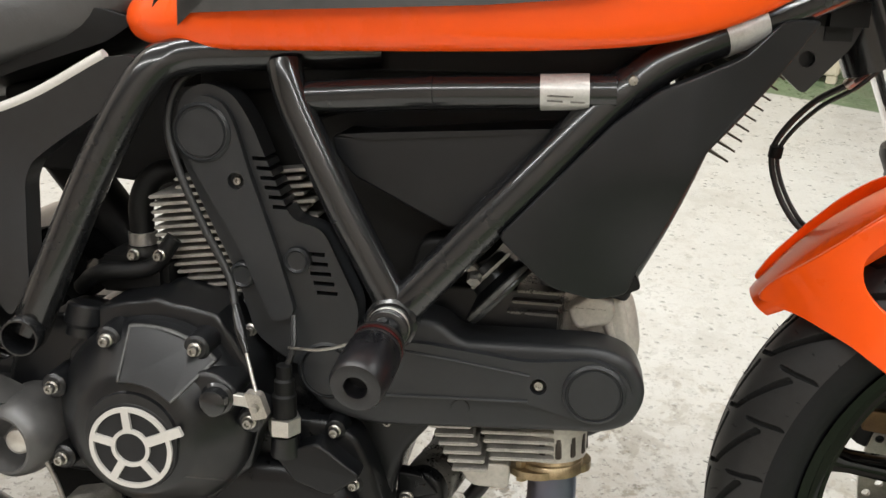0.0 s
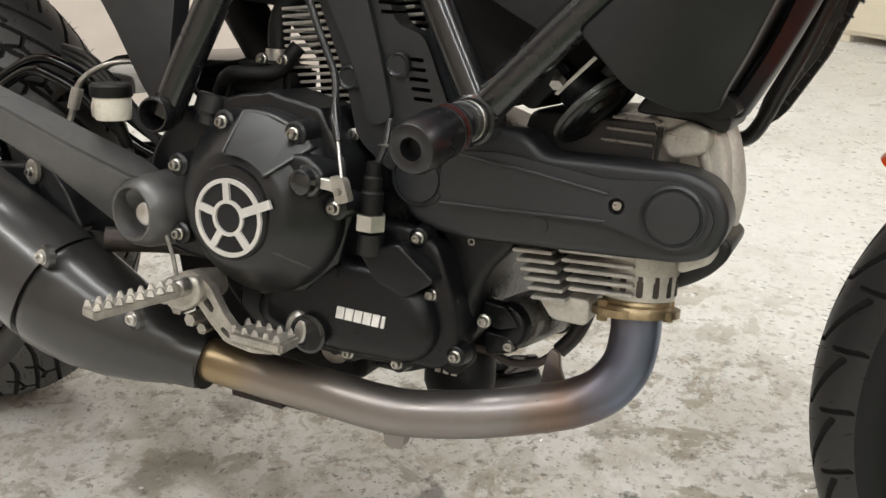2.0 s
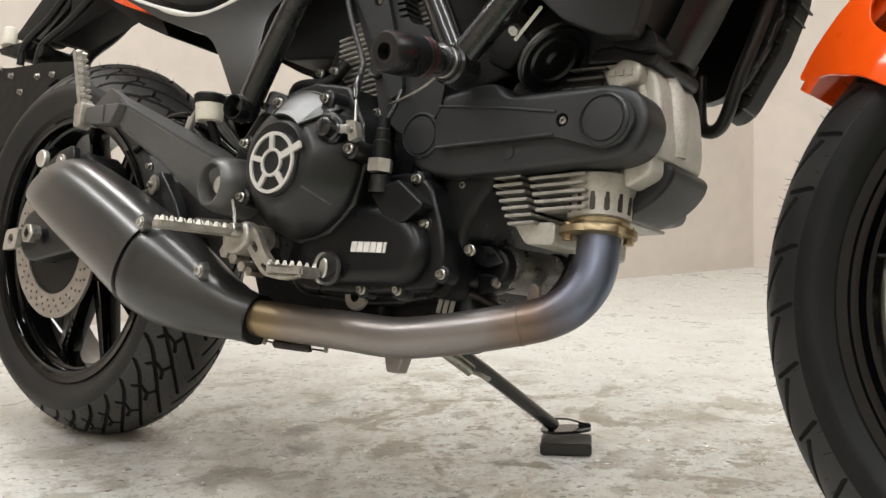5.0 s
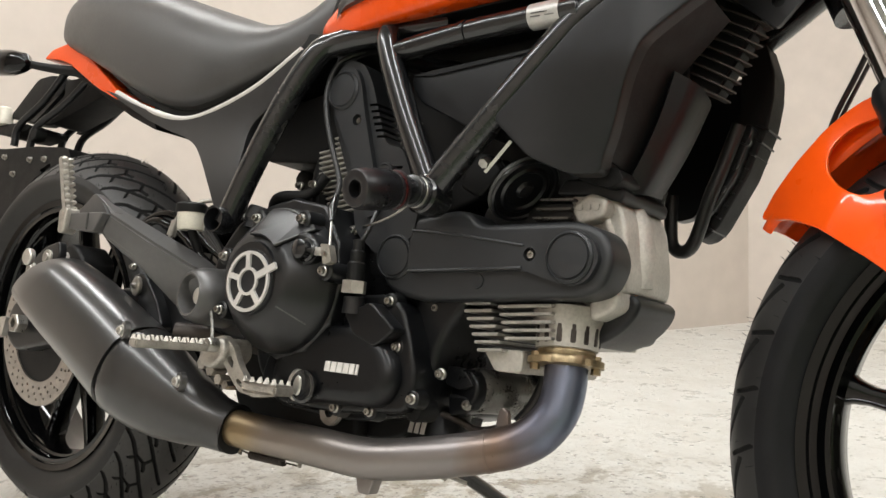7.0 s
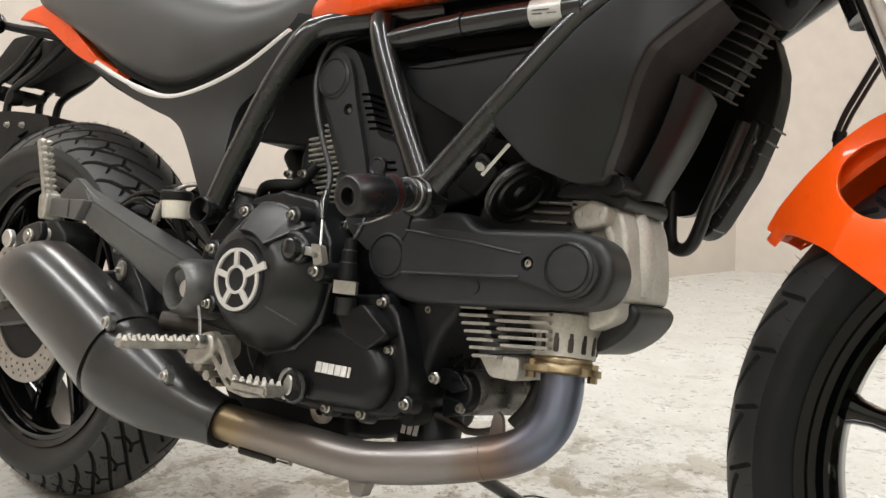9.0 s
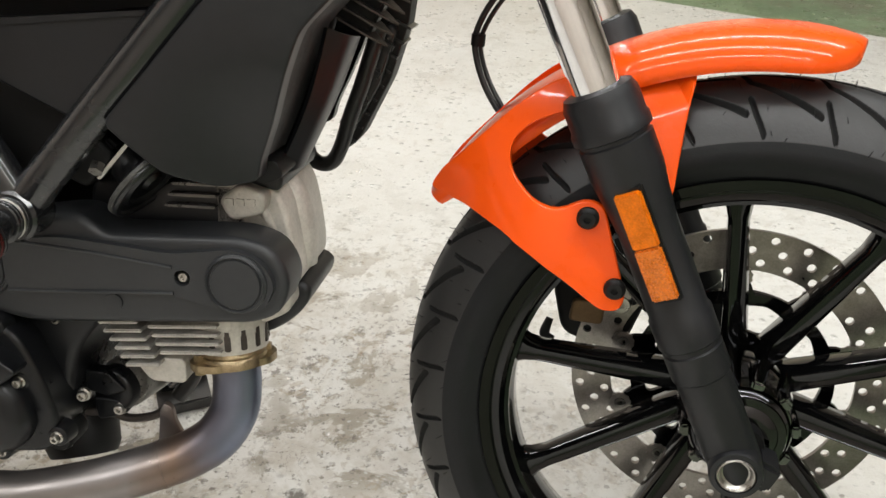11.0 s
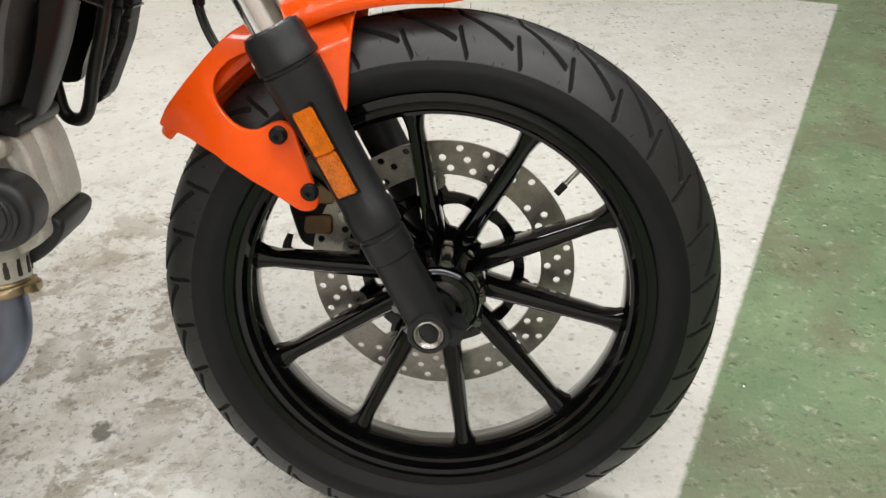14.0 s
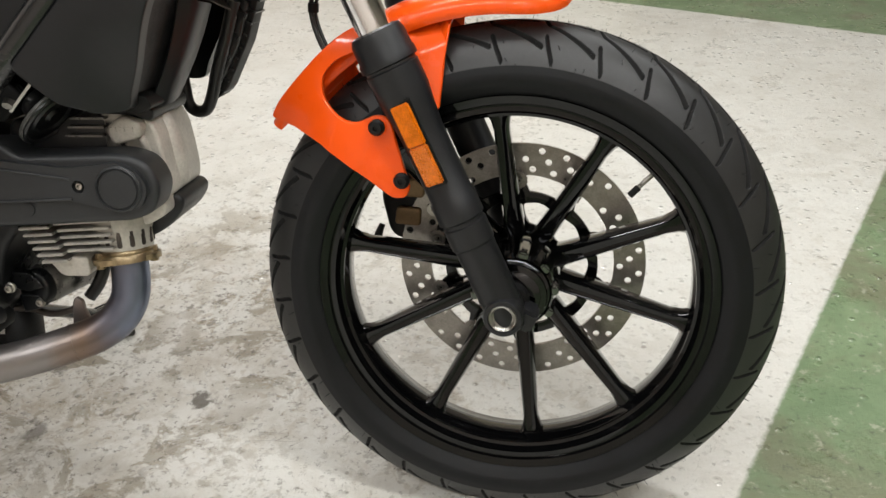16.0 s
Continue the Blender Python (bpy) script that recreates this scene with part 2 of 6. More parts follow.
    specks = op("MULTIPLY", rng(nz(75, 4, 0.75), 0.575, 0.64), op("ADD", zone, 0.12))
    chips = op("MULTIPLY", rng(nz(26, 5, 0.7), 0.645, 0.69), op("ADD", zone, 0.06))
    white = mix(op("MINIMUM", op("MULTIPLY", op("ADD", specks, chips), 0.75), 1.0), white, (0.12, 0.105, 0.085))
    # scattered dark flecks and hairline scuffs all over the paint
    crumb = op("ADD", dots(42)[0], op("MULTIPLY", rng(nz(170, 3, 0.6), 0.2, 0.8, -0.5, 0.5), 0.18))
    fine = op("MULTIPLY", op("LESS_THAN", crumb, op("MULTIPLY", rng(dots(42)[1], 0.40, 1.0), 0.21)), rng(nz(4.5, 4), 0.38, 0.58, 0.35, 1.0))
    white = mix(op("MULTIPLY", fine, 0.55), white, (0.15, 0.13, 0.105))
    chip = op("MULTIPLY", op("MULTIPLY", rng(nz(34, 5, 0.62, 0.9), 0.545, 0.60), rng(nz(3.1, 5, 0.6), 0.40, 0.56)), op("ADD", zone, 0.18))
    white = mix(op("MINIMUM", op("MULTIPLY", chip, 0.48), 0.65), white, (0.33, 0.272, 0.190))
    scuff = op("MULTIPLY", rng(op("ABSOLUTE", op("SUBTRACT", nz(3.4, 5, 0.6, 1.6), 0.5), 0.0), 0.0035, 0.0010), rng(nz(7, 5, 0.7), 0.54, 0.62))
    white = mix(op("MULTIPLY", scuff, 0.55), white, (0.20, 0.185, 0.155))
    blotch = op("MULTIPLY", rng(nz(5.5, 7, 0.62, 0.8), 0.60, 0.68), rng(nz(1.3, 3), 0.42, 0.60))
    white = mix(op("MULTIPLY", blotch, 0.32), white, (0.36, 0.315, 0.25))
    flakes = op("MULTIPLY", rng(nz(17, 6, 0.72, 1.2), 0.655, 0.675), rng(nz(2.1, 3), 0.40, 0.55))
    white = mix(op("MULTIPLY", flakes, 0.40), white, (0.30, 0.29, 0.24))
    # single oil spots and scuffs
    frayed = op("MULTIPLY", rng(nz(38, 5, 0.7), 0.2, 0.8, -0.5, 0.5), 0.05)
    for sx, sy, sr, dark in SPOTS:
        dx, dy = op("SUBTRACT", X, sx), op("MULTIPLY", op("SUBTRACT", Y, sy), 0.75)
        dist = op("ADD", op("POWER", op("ADD", op("MULTIPLY", dx, dx), op("MULTIPLY", dy, dy)), 0.5), frayed)
        white = mix(op("MULTIPLY", rng(dist, sr, sr * 0.45), dark), white, (0.10, 0.088, 0.07))
    green = mix(rng(nz(5, 8, 0.7), 0.32, 0.68), (0.125, 0.190, 0.098), (0.220, 0.295, 0.170))
    green = mix(op("MULTIPLY", rng(nz(3.2, 7, 0.68, 0.6), 0.48, 0.60), 0.75), green, (0.165, 0.165, 0.105))
    green = mix(op("MULTIPLY", rng(nz(30, 7, 0.74), 0.57, 0.63), 0.60), green, (0.42, 0.42, 0.33))
    green = mix(op("MULTIPLY", rng(nz(48, 6, 0.7), 0.58, 0.64), 0.6), green, (0.055, 0.065, 0.042))
    edge = op("MULTIPLY", rng(nz(60, 4), 0.0, 1.0, -0.5, 0.5), 0.010)
    d1 = op("SUBTRACT", op("ADD", op("MULTIPLY", X, 0.8937), op("MULTIPLY", Y, -0.4487)), 0.3755)
    d2 = op("SUBTRACT", op("ADD", op("MULTIPLY", X, 0.4487), op("MULTIPLY", Y, 0.8937)), 3.252)
    d2 = op("MINIMUM", d2, op("SUBTRACT", X, 0.25))
    side = op("ADD", op("MAXIMUM", d1, d2), edge)
    col = mix(rng(side, -0.004, 0.004), white, green)
    nt.links.new(col, b.inputs["Base Color"])
    # drops and crumbs of hard paint that catch the lamps
    far, pick = dots(46)
    drop = op("MULTIPLY", rng(far, 0.34, 0.06), rng(pick, 0.62, 0.70))
    nt.links.new(op("SUBTRACT", rng(nz(7, 7, 0.72), 0.35, 0.65, 0.22, 0.50), op("MULTIPLY", drop, 0.20)), b.inputs["Roughness"])
    bp = nt.nodes.new("ShaderNodeBump")
    bp.inputs["Strength"].default_value, bp.inputs["Distance"].default_value = 0.6, 0.004
    nt.links.new(op("ADD", op("ADD", nz(28, 6, 0.65), op("MULTIPLY", nz(120, 5, 0.7), 0.55)), op("MULTIPLY", drop, 1.5)), bp.inputs["Height"])
    nt.links.new(bp.outputs[0], b.inputs["Normal"])
    nt.links.new(drop, b.inputs["Coat Weight"])
    b.inputs["Coat Roughness"].default_value = 0.06
    nt.links.new(bp.outputs[0], b.inputs["Coat Normal"])
    return m


SPOTS = [(-0.03, 0.885, 0.020, 0.9), (-0.70, 0.93, 0.035, 0.6), (-0.617, 0.848, 0.040, 0.6), (-0.80, 1.08, 0.030, 0.5), (-0.52, 1.16, 0.025, 0.5), (-0.27, 0.80, 0.025, 0.7), (-0.40, 0.99, 0.022, 0.6), (-0.30, 0.965, 0.020, 0.7), (-0.62, 0.68, 0.05, 0.45), (0.86, 1.22, 0.035, 0.35)]
M_FLOOR = floor_material()
M_BEAD = material("glint_bead_paint", (0.60, 0.585, 0.55), 0.10, coat=1.0, vary=0.1, scale=30, rough_vary=0.04, gloss=0.8)
M_WALL = material("wall_paint", (0.66, 0.585, 0.52), 0.6, vary=0.05, scale=1.7, second=(0.575, 0.51, 0.455), bump=0.15, bump_scale=60)


# ---- mesh helpers ----
def finish(bm, name, mat, parent=None, label="", smooth=38):
    me = bpy.data.meshes.new(name)
    bmesh.ops.recalc_face_normals(bm, faces=bm.faces)
    bm.to_mesh(me)
    bm.free()
    me.materials.append(mat)
    me.shade_smooth()
    me.set_sharp_from_angle(angle=radians(smooth))
    ob = new(name, me)
    if parent is not None:
        ob.parent = parent
    if label:
        ob["label"] = label
    return ob


def part(name, bm, mat, parent, label="", smooth=38):
    return finish(bm, name, mat, parent, label, smooth)


def rounded(points, r, n=4):
    """A closed outline with its corners rounded."""
    out = []
    k = len(points)
    for i in range(k):
        p, a, b = Vector(points[i]), Vector(points[i - 1]), Vector(points[(i + 1) % k])
        u, v = a - p, b - p
        d = min(r, 0.45 * u.length, 0.45 * v.length)
        s, e = p + u.normalized() * d, p + v.normalized() * d
        for j in range(n + 1):
            t = j / n
            out.append(((1 - t) ** 2 * s + 2 * t * (1 - t) * p + t * t * e)[:])
    return out


def circle(cx, cz, r, n=32, a0=0.0):
    return [(cx + r * math.cos(a0 + 2 * math.pi * i / n), cz + r * math.sin(a0 + 2 * math.pi * i / n)) for i in range(n)]


def plate(outer, y0, y1, holes=(), bevel=0.0, bm=None):
    """A plate in the XZ plane from y0 (face to the right side) to y1, with holes."""
    own = bmesh.new()
    edges = []
    for loop in (outer, *holes):
        vs = [own.verts.new((x, y0, z)) for x, z in loop]
        edges += [own.edges.new((vs[i], vs[(i + 1) % len(vs)])) for i in range(len(vs))]
    if holes:
        bmesh.ops.triangle_fill(own, edges=edges, use_beauty=True)
        faces = own.faces[:]
    else:
        faces = [own.faces.new(own.verts[:])]
    ret = bmesh.ops.extrude_face_region(own, geom=faces)
    top = [g for g in ret["geom"] if isinstance(g, bmesh.types.BMVert)]
    bmesh.ops.translate(own, verts=top, vec=(0, y1 - y0, 0))
    if bevel:
        own.normal_update()
        es = [e for e in own.edges if len(e.link_faces) == 2 and e.calc_face_angle(0) > 0.9 and abs(e.verts[0].co.y - y0) < 1e-6 and abs(e.verts[1].co.y - y0) < 1e-6]
        bmesh.ops.bevel(own, geom=es, offset=bevel, segments=3, profile=0.6, affect="EDGES", clamp_overlap=True)
    return merge(bm, own)


def merge(bm, own, m=None):
    if m is not None:
        own.transform(m)
    if bm is None:
        return own
    me = bpy.data.meshes.new("tmp")
    own.to_mesh(me)
    own.free()
    bm.from_mesh(me)
    bpy.data.meshes.remove(me)
    return bm


def box(x0, x1, y0, y1, z0, z1, bevel=0.0, m=None, bm=None):
    own = bmesh.new()
    bmesh.ops.create_cube(own, size=1, matrix=Matrix.Translation(((x0 + x1) / 2, (y0 + y1) / 2, (z0 + z1) / 2)) @ Matrix.Diagonal((x1 - x0, y1 - y0, z1 - z0, 1)))
    if bevel:
        bmesh.ops.bevel(own, geom=own.edges[:], offset=bevel, segments=2, affect="EDGES", clamp_overlap=True)
    return merge(bm, own, m)


def lathe(profile, n=48, m=None, bm=None, closed=False):
    """Turns (radius, y) points round the Y axis."""
    own = bmesh.new()
    rings = []
    for r, y in profile:
        rings.append([own.verts.new((r * math.cos(2 * math.pi * i / n), y, r * math.sin(2 * math.pi * i / n))) for i in range(n)] if r > 1e-6 else [own.verts.new((0, y, 0))])
    pairs = list(zip(rings, rings[1:])) + ([(rings[-1], rings[0])] if closed else [])
    for a, b in pairs:
        for i in range(n):
            j = (i + 1) % n
            if len(a) == 1 and len(b) == 1:
                continue
            if len(a) == 1:
                own.faces.new((a[0], b[i], b[j]))
            elif len(b) == 1:
                own.faces.new((a[i], a[j], b[0]))
            else:
                own.faces.new((a[i], a[j], b[j], b[i]))
    return merge(bm, own, m)


def curve_points(points, per=8):
    """A smooth line through the points."""
    P = [Vector(p) for p in points]
    P = [2 * P[0] - P[1]] + P + [2 * P[-1] - P[-2]]
    out = []
    for i in range(1, len(P) - 2):
        a, b, c, d = P[i - 1:i + 3]
        for j in range(per):
            t = j / per
            out.append(0.5 * (2 * b + (c - a) * t + (2 * a - 5 * b + 4 * c - d) * t * t + (3 * b - a - 3 * c + d) * t ** 3))
    return out + [P[-2]]


def tube(points, r, seg=14, smooth=True, per=8, flat=1.0, bm=None, cap=True):
    """A round bar along the points; r is one radius or one for each point."""
    rs = list(r) if isinstance(r, (list, tuple)) else [r] * len(points)
    if smooth and len(points) > 2:
        q = curve_points([(*p,) for p in points], per)
        k = len(points) - 1
        rr = [rs[min(int(i / per), k)] * (1 - (i / per) % 1) + rs[min(int(i / per) + 1, k)] * ((i / per) % 1) for i in range(len(q))]
        points, rs = q, rr
    P = [Vector(p) for p in points]
    own = bmesh.new()
    rings = []
    t0 = (P[1] - P[0]).normalized()
    side = t0.orthogonal().normalized()
    for i, p in enumerate(P):
        t = (P[min(i + 1, len(P) - 1)] - P[max(i - 1, 0)]).normalized()
        side = (side - t * side.dot(t)).normalized()
        up = t.cross(side)
        rings.append([own.verts.new(p + rs[i] * (math.cos(2 * math.pi * j / seg) * side + flat * math.sin(2 * math.pi * j / seg) * up)) for j in range(seg)])
    for a, b in zip(rings, rings[1:]):
        for j in range(seg):
            own.faces.new((a[j], a[(j + 1) % seg], b[(j + 1) % seg], b[j]))
    if cap:
        own.faces.new(rings[0][::-1])
        own.faces.new(rings[-1])
    return merge(bm, own)


def loft(rings, cap=True, bm=None, closed=True):
    own = bmesh.new()
    vs = [[own.verts.new(p) for p in ring] for ring in rings]
    n = len(vs[0])
    for a, b in zip(vs, vs[1:]):
        for j in range(n if closed else n - 1):
            own.faces.new((a[j], a[(j + 1) % n], b[(j + 1) % n], b[j]))
    if cap:
        own.faces.new(vs[0][::-1])
        own.faces.new(vs[-1])
    return merge(bm, own)


def bolt(x, y, z, r=0.0055, m=None):
    """A socket-head bolt that looks to the right side (towards minus Y)."""
    r *= 0.84
    p = [(r * 1.35, 0.004), (r * 1.35, 0.001), (r, 0.0), (r, -0.0035), (r * 0.85, -0.0045), (r * 0.5, -0.0045), (r * 0.45, -0.0015), (0, -0.0015)]
    bm = lathe(p, 18)
    bm.transform(Matrix.Translation((x, y, z)) @ (m or Matrix()))
    return bm


def along(a, b):
    """A pose whose Y axis runs from a to b."""
    a, b = Vector(a), Vector(b)
    return Matrix.Translation(a) @ (b - a).to_track_quat("Y", "Z").to_matrix().to_4x4()


def mirrored(bm):
    own = bm.copy()
    own.transform(Matrix.Diagonal((1, -1, 1, 1)))
    bmesh.ops.reverse_faces(own, faces=own.faces)
    return own


# ---- room ----
def wall(name, a, b, z1, thick=0.12):
    """A wall whose inner face runs from a to b; the room lies on its right-hand side."""
    a, b = Vector((*a, 0)), Vector((*b, 0))
    d = (b - a).normalized()
    n = Vector((-d.y, d.x, 0))
    bm = bmesh.new()
    lo = [a, b, b + n * thick, a + n * thick]
    vs = [bm.verts.new(p) for p in lo] + [bm.verts.new(p + Vector((0, 0, z1))) for p in lo]
    for f in ((3, 2, 1, 0), (4, 5, 6, 7), (0, 1, 5, 4), (1, 2, 6, 5), (2, 3, 7, 6), (3, 0, 4, 7)):
        bm.faces.new([vs[i] for i in f])
    return tagged(finish(bm, name, M_WALL), kind="structure")


KX, KY, HIGH = -0.93, 3.93, 2.75
AL, AB = radians(64.0), radians(8.0)
LEFT_END = (KX - 7.5 * math.cos(AL), KY - 7.5 * math.sin(AL))
BACK_END = (KX + 8 * math.cos(AB), KY + 8 * math.sin(AB))
FRONT_R = (BACK_END[0] - 7.5 * math.cos(AL), BACK_END[1] - 7.5 * math.sin(AL))
wall("wall_west", LEFT_END, (KX, KY), HIGH)
wall("wall_north", (KX, KY), BACK_END, HIGH)
wall("wall_east", BACK_END, FRONT_R, HIGH)
wall("wall_south", FRONT_R, LEFT_END, HIGH)
floor = tagged(finish(box(-7, 9, -6, 6, -0.1, 0), "floor", M_FLOOR), "worn white painted concrete floor with green paint beyond", "floor", kind="structure")
tagged(finish(box(-7, 9, -6, 6, HIGH, HIGH + 0.1), "ceiling", M_CEIL), kind="structure")

# small glossy beads added on the floor so that it glints under the lamps
def glint_beads(count, seed):
    rnd = random.Random(seed)
    verts, faces = [], []
    for _ in range(count):
        x, y = rnd.uniform(-0.9, 1.5), rnd.uniform(-0.1, 1.9)
        if 0.8937 * x - 0.4487 * y > 0.36 or rnd.random() > 0.35 + 0.65 * math.exp(-((x - 0.35) ** 2 + (y - 0.7) ** 2) / 0.35):
            continue
        r, n0 = rnd.uniform(0.0018, 0.0046), len(verts)
        h, long, turn = r * rnd.uniform(0.16, 0.30), rnd.uniform(1.0, 1.7), rnd.uniform(0, 6.3)
        for rr, z in ((1.0, -0.0004), (0.62, h * 0.72), (0.25, h)):
            for k in range(8):
                a = 2 * math.pi * k / 8
                u, v = r * rr * long * math.cos(a), r * rr * math.sin(a)
                verts.append((x + u * math.cos(turn) - v * math.sin(turn), y + u * math.sin(turn) + v * math.cos(turn), z))
        for ring in (0, 8):
            faces += [(n0 + ring + k, n0 + ring + (k + 1) % 8, n0 + ring + 8 + (k + 1) % 8, n0 + ring + 8 + k) for k in range(8)]
        faces.append(tuple(n0 + 16 + k for k in range(8)))
    me = bpy.data.meshes.new("glint_beads")
    me.from_pydata(verts, [], faces)
    me.materials.append(M_BEAD)
    for f in me.polygons:
        f.use_smooth = True
    return new("glint_beads", me)


tagged(glint_beads(3600, 8), "glossy white beads added on the floor for glints", "paint drops", kind="stuff")

# steel cabinet on feet beside the wall
cab = tagged(new("storage_cabinet"), "beige painted steel cabinet on short feet by the wall", "cabinet")
cab.matrix_world = pose(0.02, 3.82, 0, 0, 0, -22.5)
part("body", box(0, 0.965, 0.0, 0.26, 0.030, 1.15, 0.006), M_BEIGE, cab)
for fx in (0.021, 0.944):
    for fy in (0.021, 0.238):
        part("foot", box(fx - 0.018, fx + 0.018, fy - 0.018, fy + 0.018, 0, 0.0298, 0.003), M_BEIGE, cab)
for i in range(2):
    part("door", box(0.030 + 0.455 * i, 0.470 + 0.455 * i, -0.0042, -0.0002, 0.045, 1.11, 0.002), M_BEIGE, cab)

# ---- motorcycle ----
# Its own axes: X ahead from below the rear axle, Y to its left, Z up; it leans on its side stand.
LEAN_DEG = 11.5
bike = tagged(new("motorcycle"), "orange and black motorcycle leaning on its side stand", "motorcycle")
bike.matrix_world = pose(-0.94, 0.735, 0.012, -LEAN_DEG, 0, 0)


def both(name, bm, mat, parent, label=""):
    other = mirrored(bm)
    a = part(name, bm, mat, parent, label)
    b = part(name, other, mat, parent, label)
    return a, b


def tyre_mesh(R, half, tread_half, drop, bead_r, bead_half, grooves, period, depth=0.0035, groove=0.0019, na=1300, nt=84, rubber=(M_RUBBER, M_TREAD, M_GROOVE_SHADE)):
    """A tyre whose tread grooves are pressed into the rubber and coloured darker for their shade. grooves: lines of
    (share of the period, y) for one period.
    """
    ys = np.linspace(-tread_half, tread_half, nt)
    tread = [(y, R - drop * (abs(y) / tread_half) ** 2.2) for y in ys]
    rs = R - drop
    side = [(tread_half + 0.0002, rs - 0.002), (tread_half + (half - tread_half) * 0.8, rs - 0.007), (half, rs - 0.015), (half * 0.97, rs - 0.024), (bead_half * 1.06, bead_r + 0.008), (bead_half, bead_r)]
    prof = [(-y, r) for y, r in side[::-1]] + tread + side
    y = np.array([p[0] for p in prof])
    r = np.array([p[1] for p in prof])
    ang = np.linspace(0, 2 * np.pi, na, endpoint=False)
    A, Y = np.meshgrid(ang, y, indexing="ij")
    RR = np.repeat(r[None, :], na, 0)
    step = 2 * np.pi / period
    arc = step * R
    best = np.full(A.shape, 9.0)
    for line in grooves:
        for sgn, shift in ((1, 0.0), (-1, 0.5)):
            for (u0, y0), (u1, y1) in zip(line, line[1:]):
                p0, p1 = np.array((u0 * arc, sgn * y0)), np.array((u1 * arc, sgn * y1))
                d = p1 - p0
                U = ((A / step + shift) % 1.0) * arc
                for wrap in [k * arc for k in range(-3, 4)]:
                    px, py = U + wrap - p0[0], Y - p0[1]
                    k = np.clip((px * d[0] + py * d[1]) / (d @ d), 0, 1)
                    best = np.minimum(best, np.hypot(px - k * d[0], py - k * d[1]))
    cut = np.clip((groove * 1.5 - best) / (groove * 0.7), 0, 1) * depth
    cut[:, :7] = 0
    cut[:, -7:] = 0
    RR = RR - cut
    V = np.stack([RR * np.cos(A), Y, RR * np.sin(A)], -1).reshape(-1, 3)
    m = len(y)
    idx = np.arange(na * m).reshape(na, m)
    nxt = np.roll(idx, -1, 0)
    F = np.stack([idx[:, :-1], idx[:, 1:], nxt[:, 1:], nxt[:, :-1]], -1).reshape(-1, 4)
    me = bpy.data.meshes.new("tyre")
    me.from_pydata(V.tolist(), [], F.tolist())
    for mat in rubber:
        me.materials.append(mat)
    # groove floors and walls take the third, darker rubber as painted shade
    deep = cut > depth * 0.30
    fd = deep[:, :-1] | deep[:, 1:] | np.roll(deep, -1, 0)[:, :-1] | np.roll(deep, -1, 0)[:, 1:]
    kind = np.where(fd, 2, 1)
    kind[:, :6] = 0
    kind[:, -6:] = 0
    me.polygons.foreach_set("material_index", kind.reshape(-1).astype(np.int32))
    me.shade_smooth()
    me.set_sharp_from_angle(angle=radians(40))
    return me


def tyre_hairs(R, tread_half, drop, count, seed):
    """Fine rubber hairs left by the mould."""
    rnd = random.Random(seed)
    bm = bmesh.new()
    for i in range(count):
        a = 2 * math.pi * (i + rnd.random() * 0.6) / count
        y = rnd.choice((-1, 1)) * tread_half * rnd.choice((0.15, 0.45, 0.75, 0.97)) + rnd.uniform(-0.002, 0.002)
        r = R - drop * (abs(y) / tread_half) ** 2.2
        p = Vector((r * math.cos(a), y, r * math.sin(a)))
        d = Vector((math.cos(a + rnd.uniform(-0.5, 0.5)), y / tread_half * 0.7, math.sin(a + rnd.uniform(-0.5, 0.5)))).normalized()
        tube([p - d * 0.001, p + d * rnd.uniform(0.004, 0.008)], [0.00045, 0.00025], 4, smooth=False, bm=bm)
    return bm


def disc_plate(r0, r1, y0, y1, rows, n, hole, twist=0.0):
    holes = [circle(0, 0, r0, 60)]
    for i in range(n):
        for k, rr in enumerate(rows):
            a = 2 * math.pi * (i + twist * k) / n
            holes.append(circle(rr * math.cos(a), rr * math.sin(a), hole, 10))
    return plate(circle(0, 0, r1, 96), y0, y1, holes)


def spoke(r0, r1, w0, w1, d0, d1, y):
    """One cast spoke along X with a ridge on each face."""
    rings = []
    for t in (0.0, 0.15, 0.5, 0.85, 0.93, 0.975, 1.0):
        r = r0 + (r1 - r0) * t
        w = w0 + (w1 - w0) * min(1, t / 0.85) + 0.020 * max(0.0, (t - 0.85) / 0.15) ** 2.2
        d = d0 + (d1 - d0) * t
        yy = y * (1 - t)
        rings.append([(r, yy - d, -w * 0.35), (r, yy - d * 0.86, -w * 0.22), (r, yy - d * 0.86, w * 0.22), (r, yy - d, w * 0.35), (r, yy - d * 0.6, w * 0.5), (r, yy + d * 0.6, w * 0.5),
                      (r, yy + d, w * 0.3), (r, yy + d, -w * 0.3), (r, yy + d * 0.6, -w * 0.5), (r, yy - d * 0.6, -w * 0.5)])
    return loft(rings)


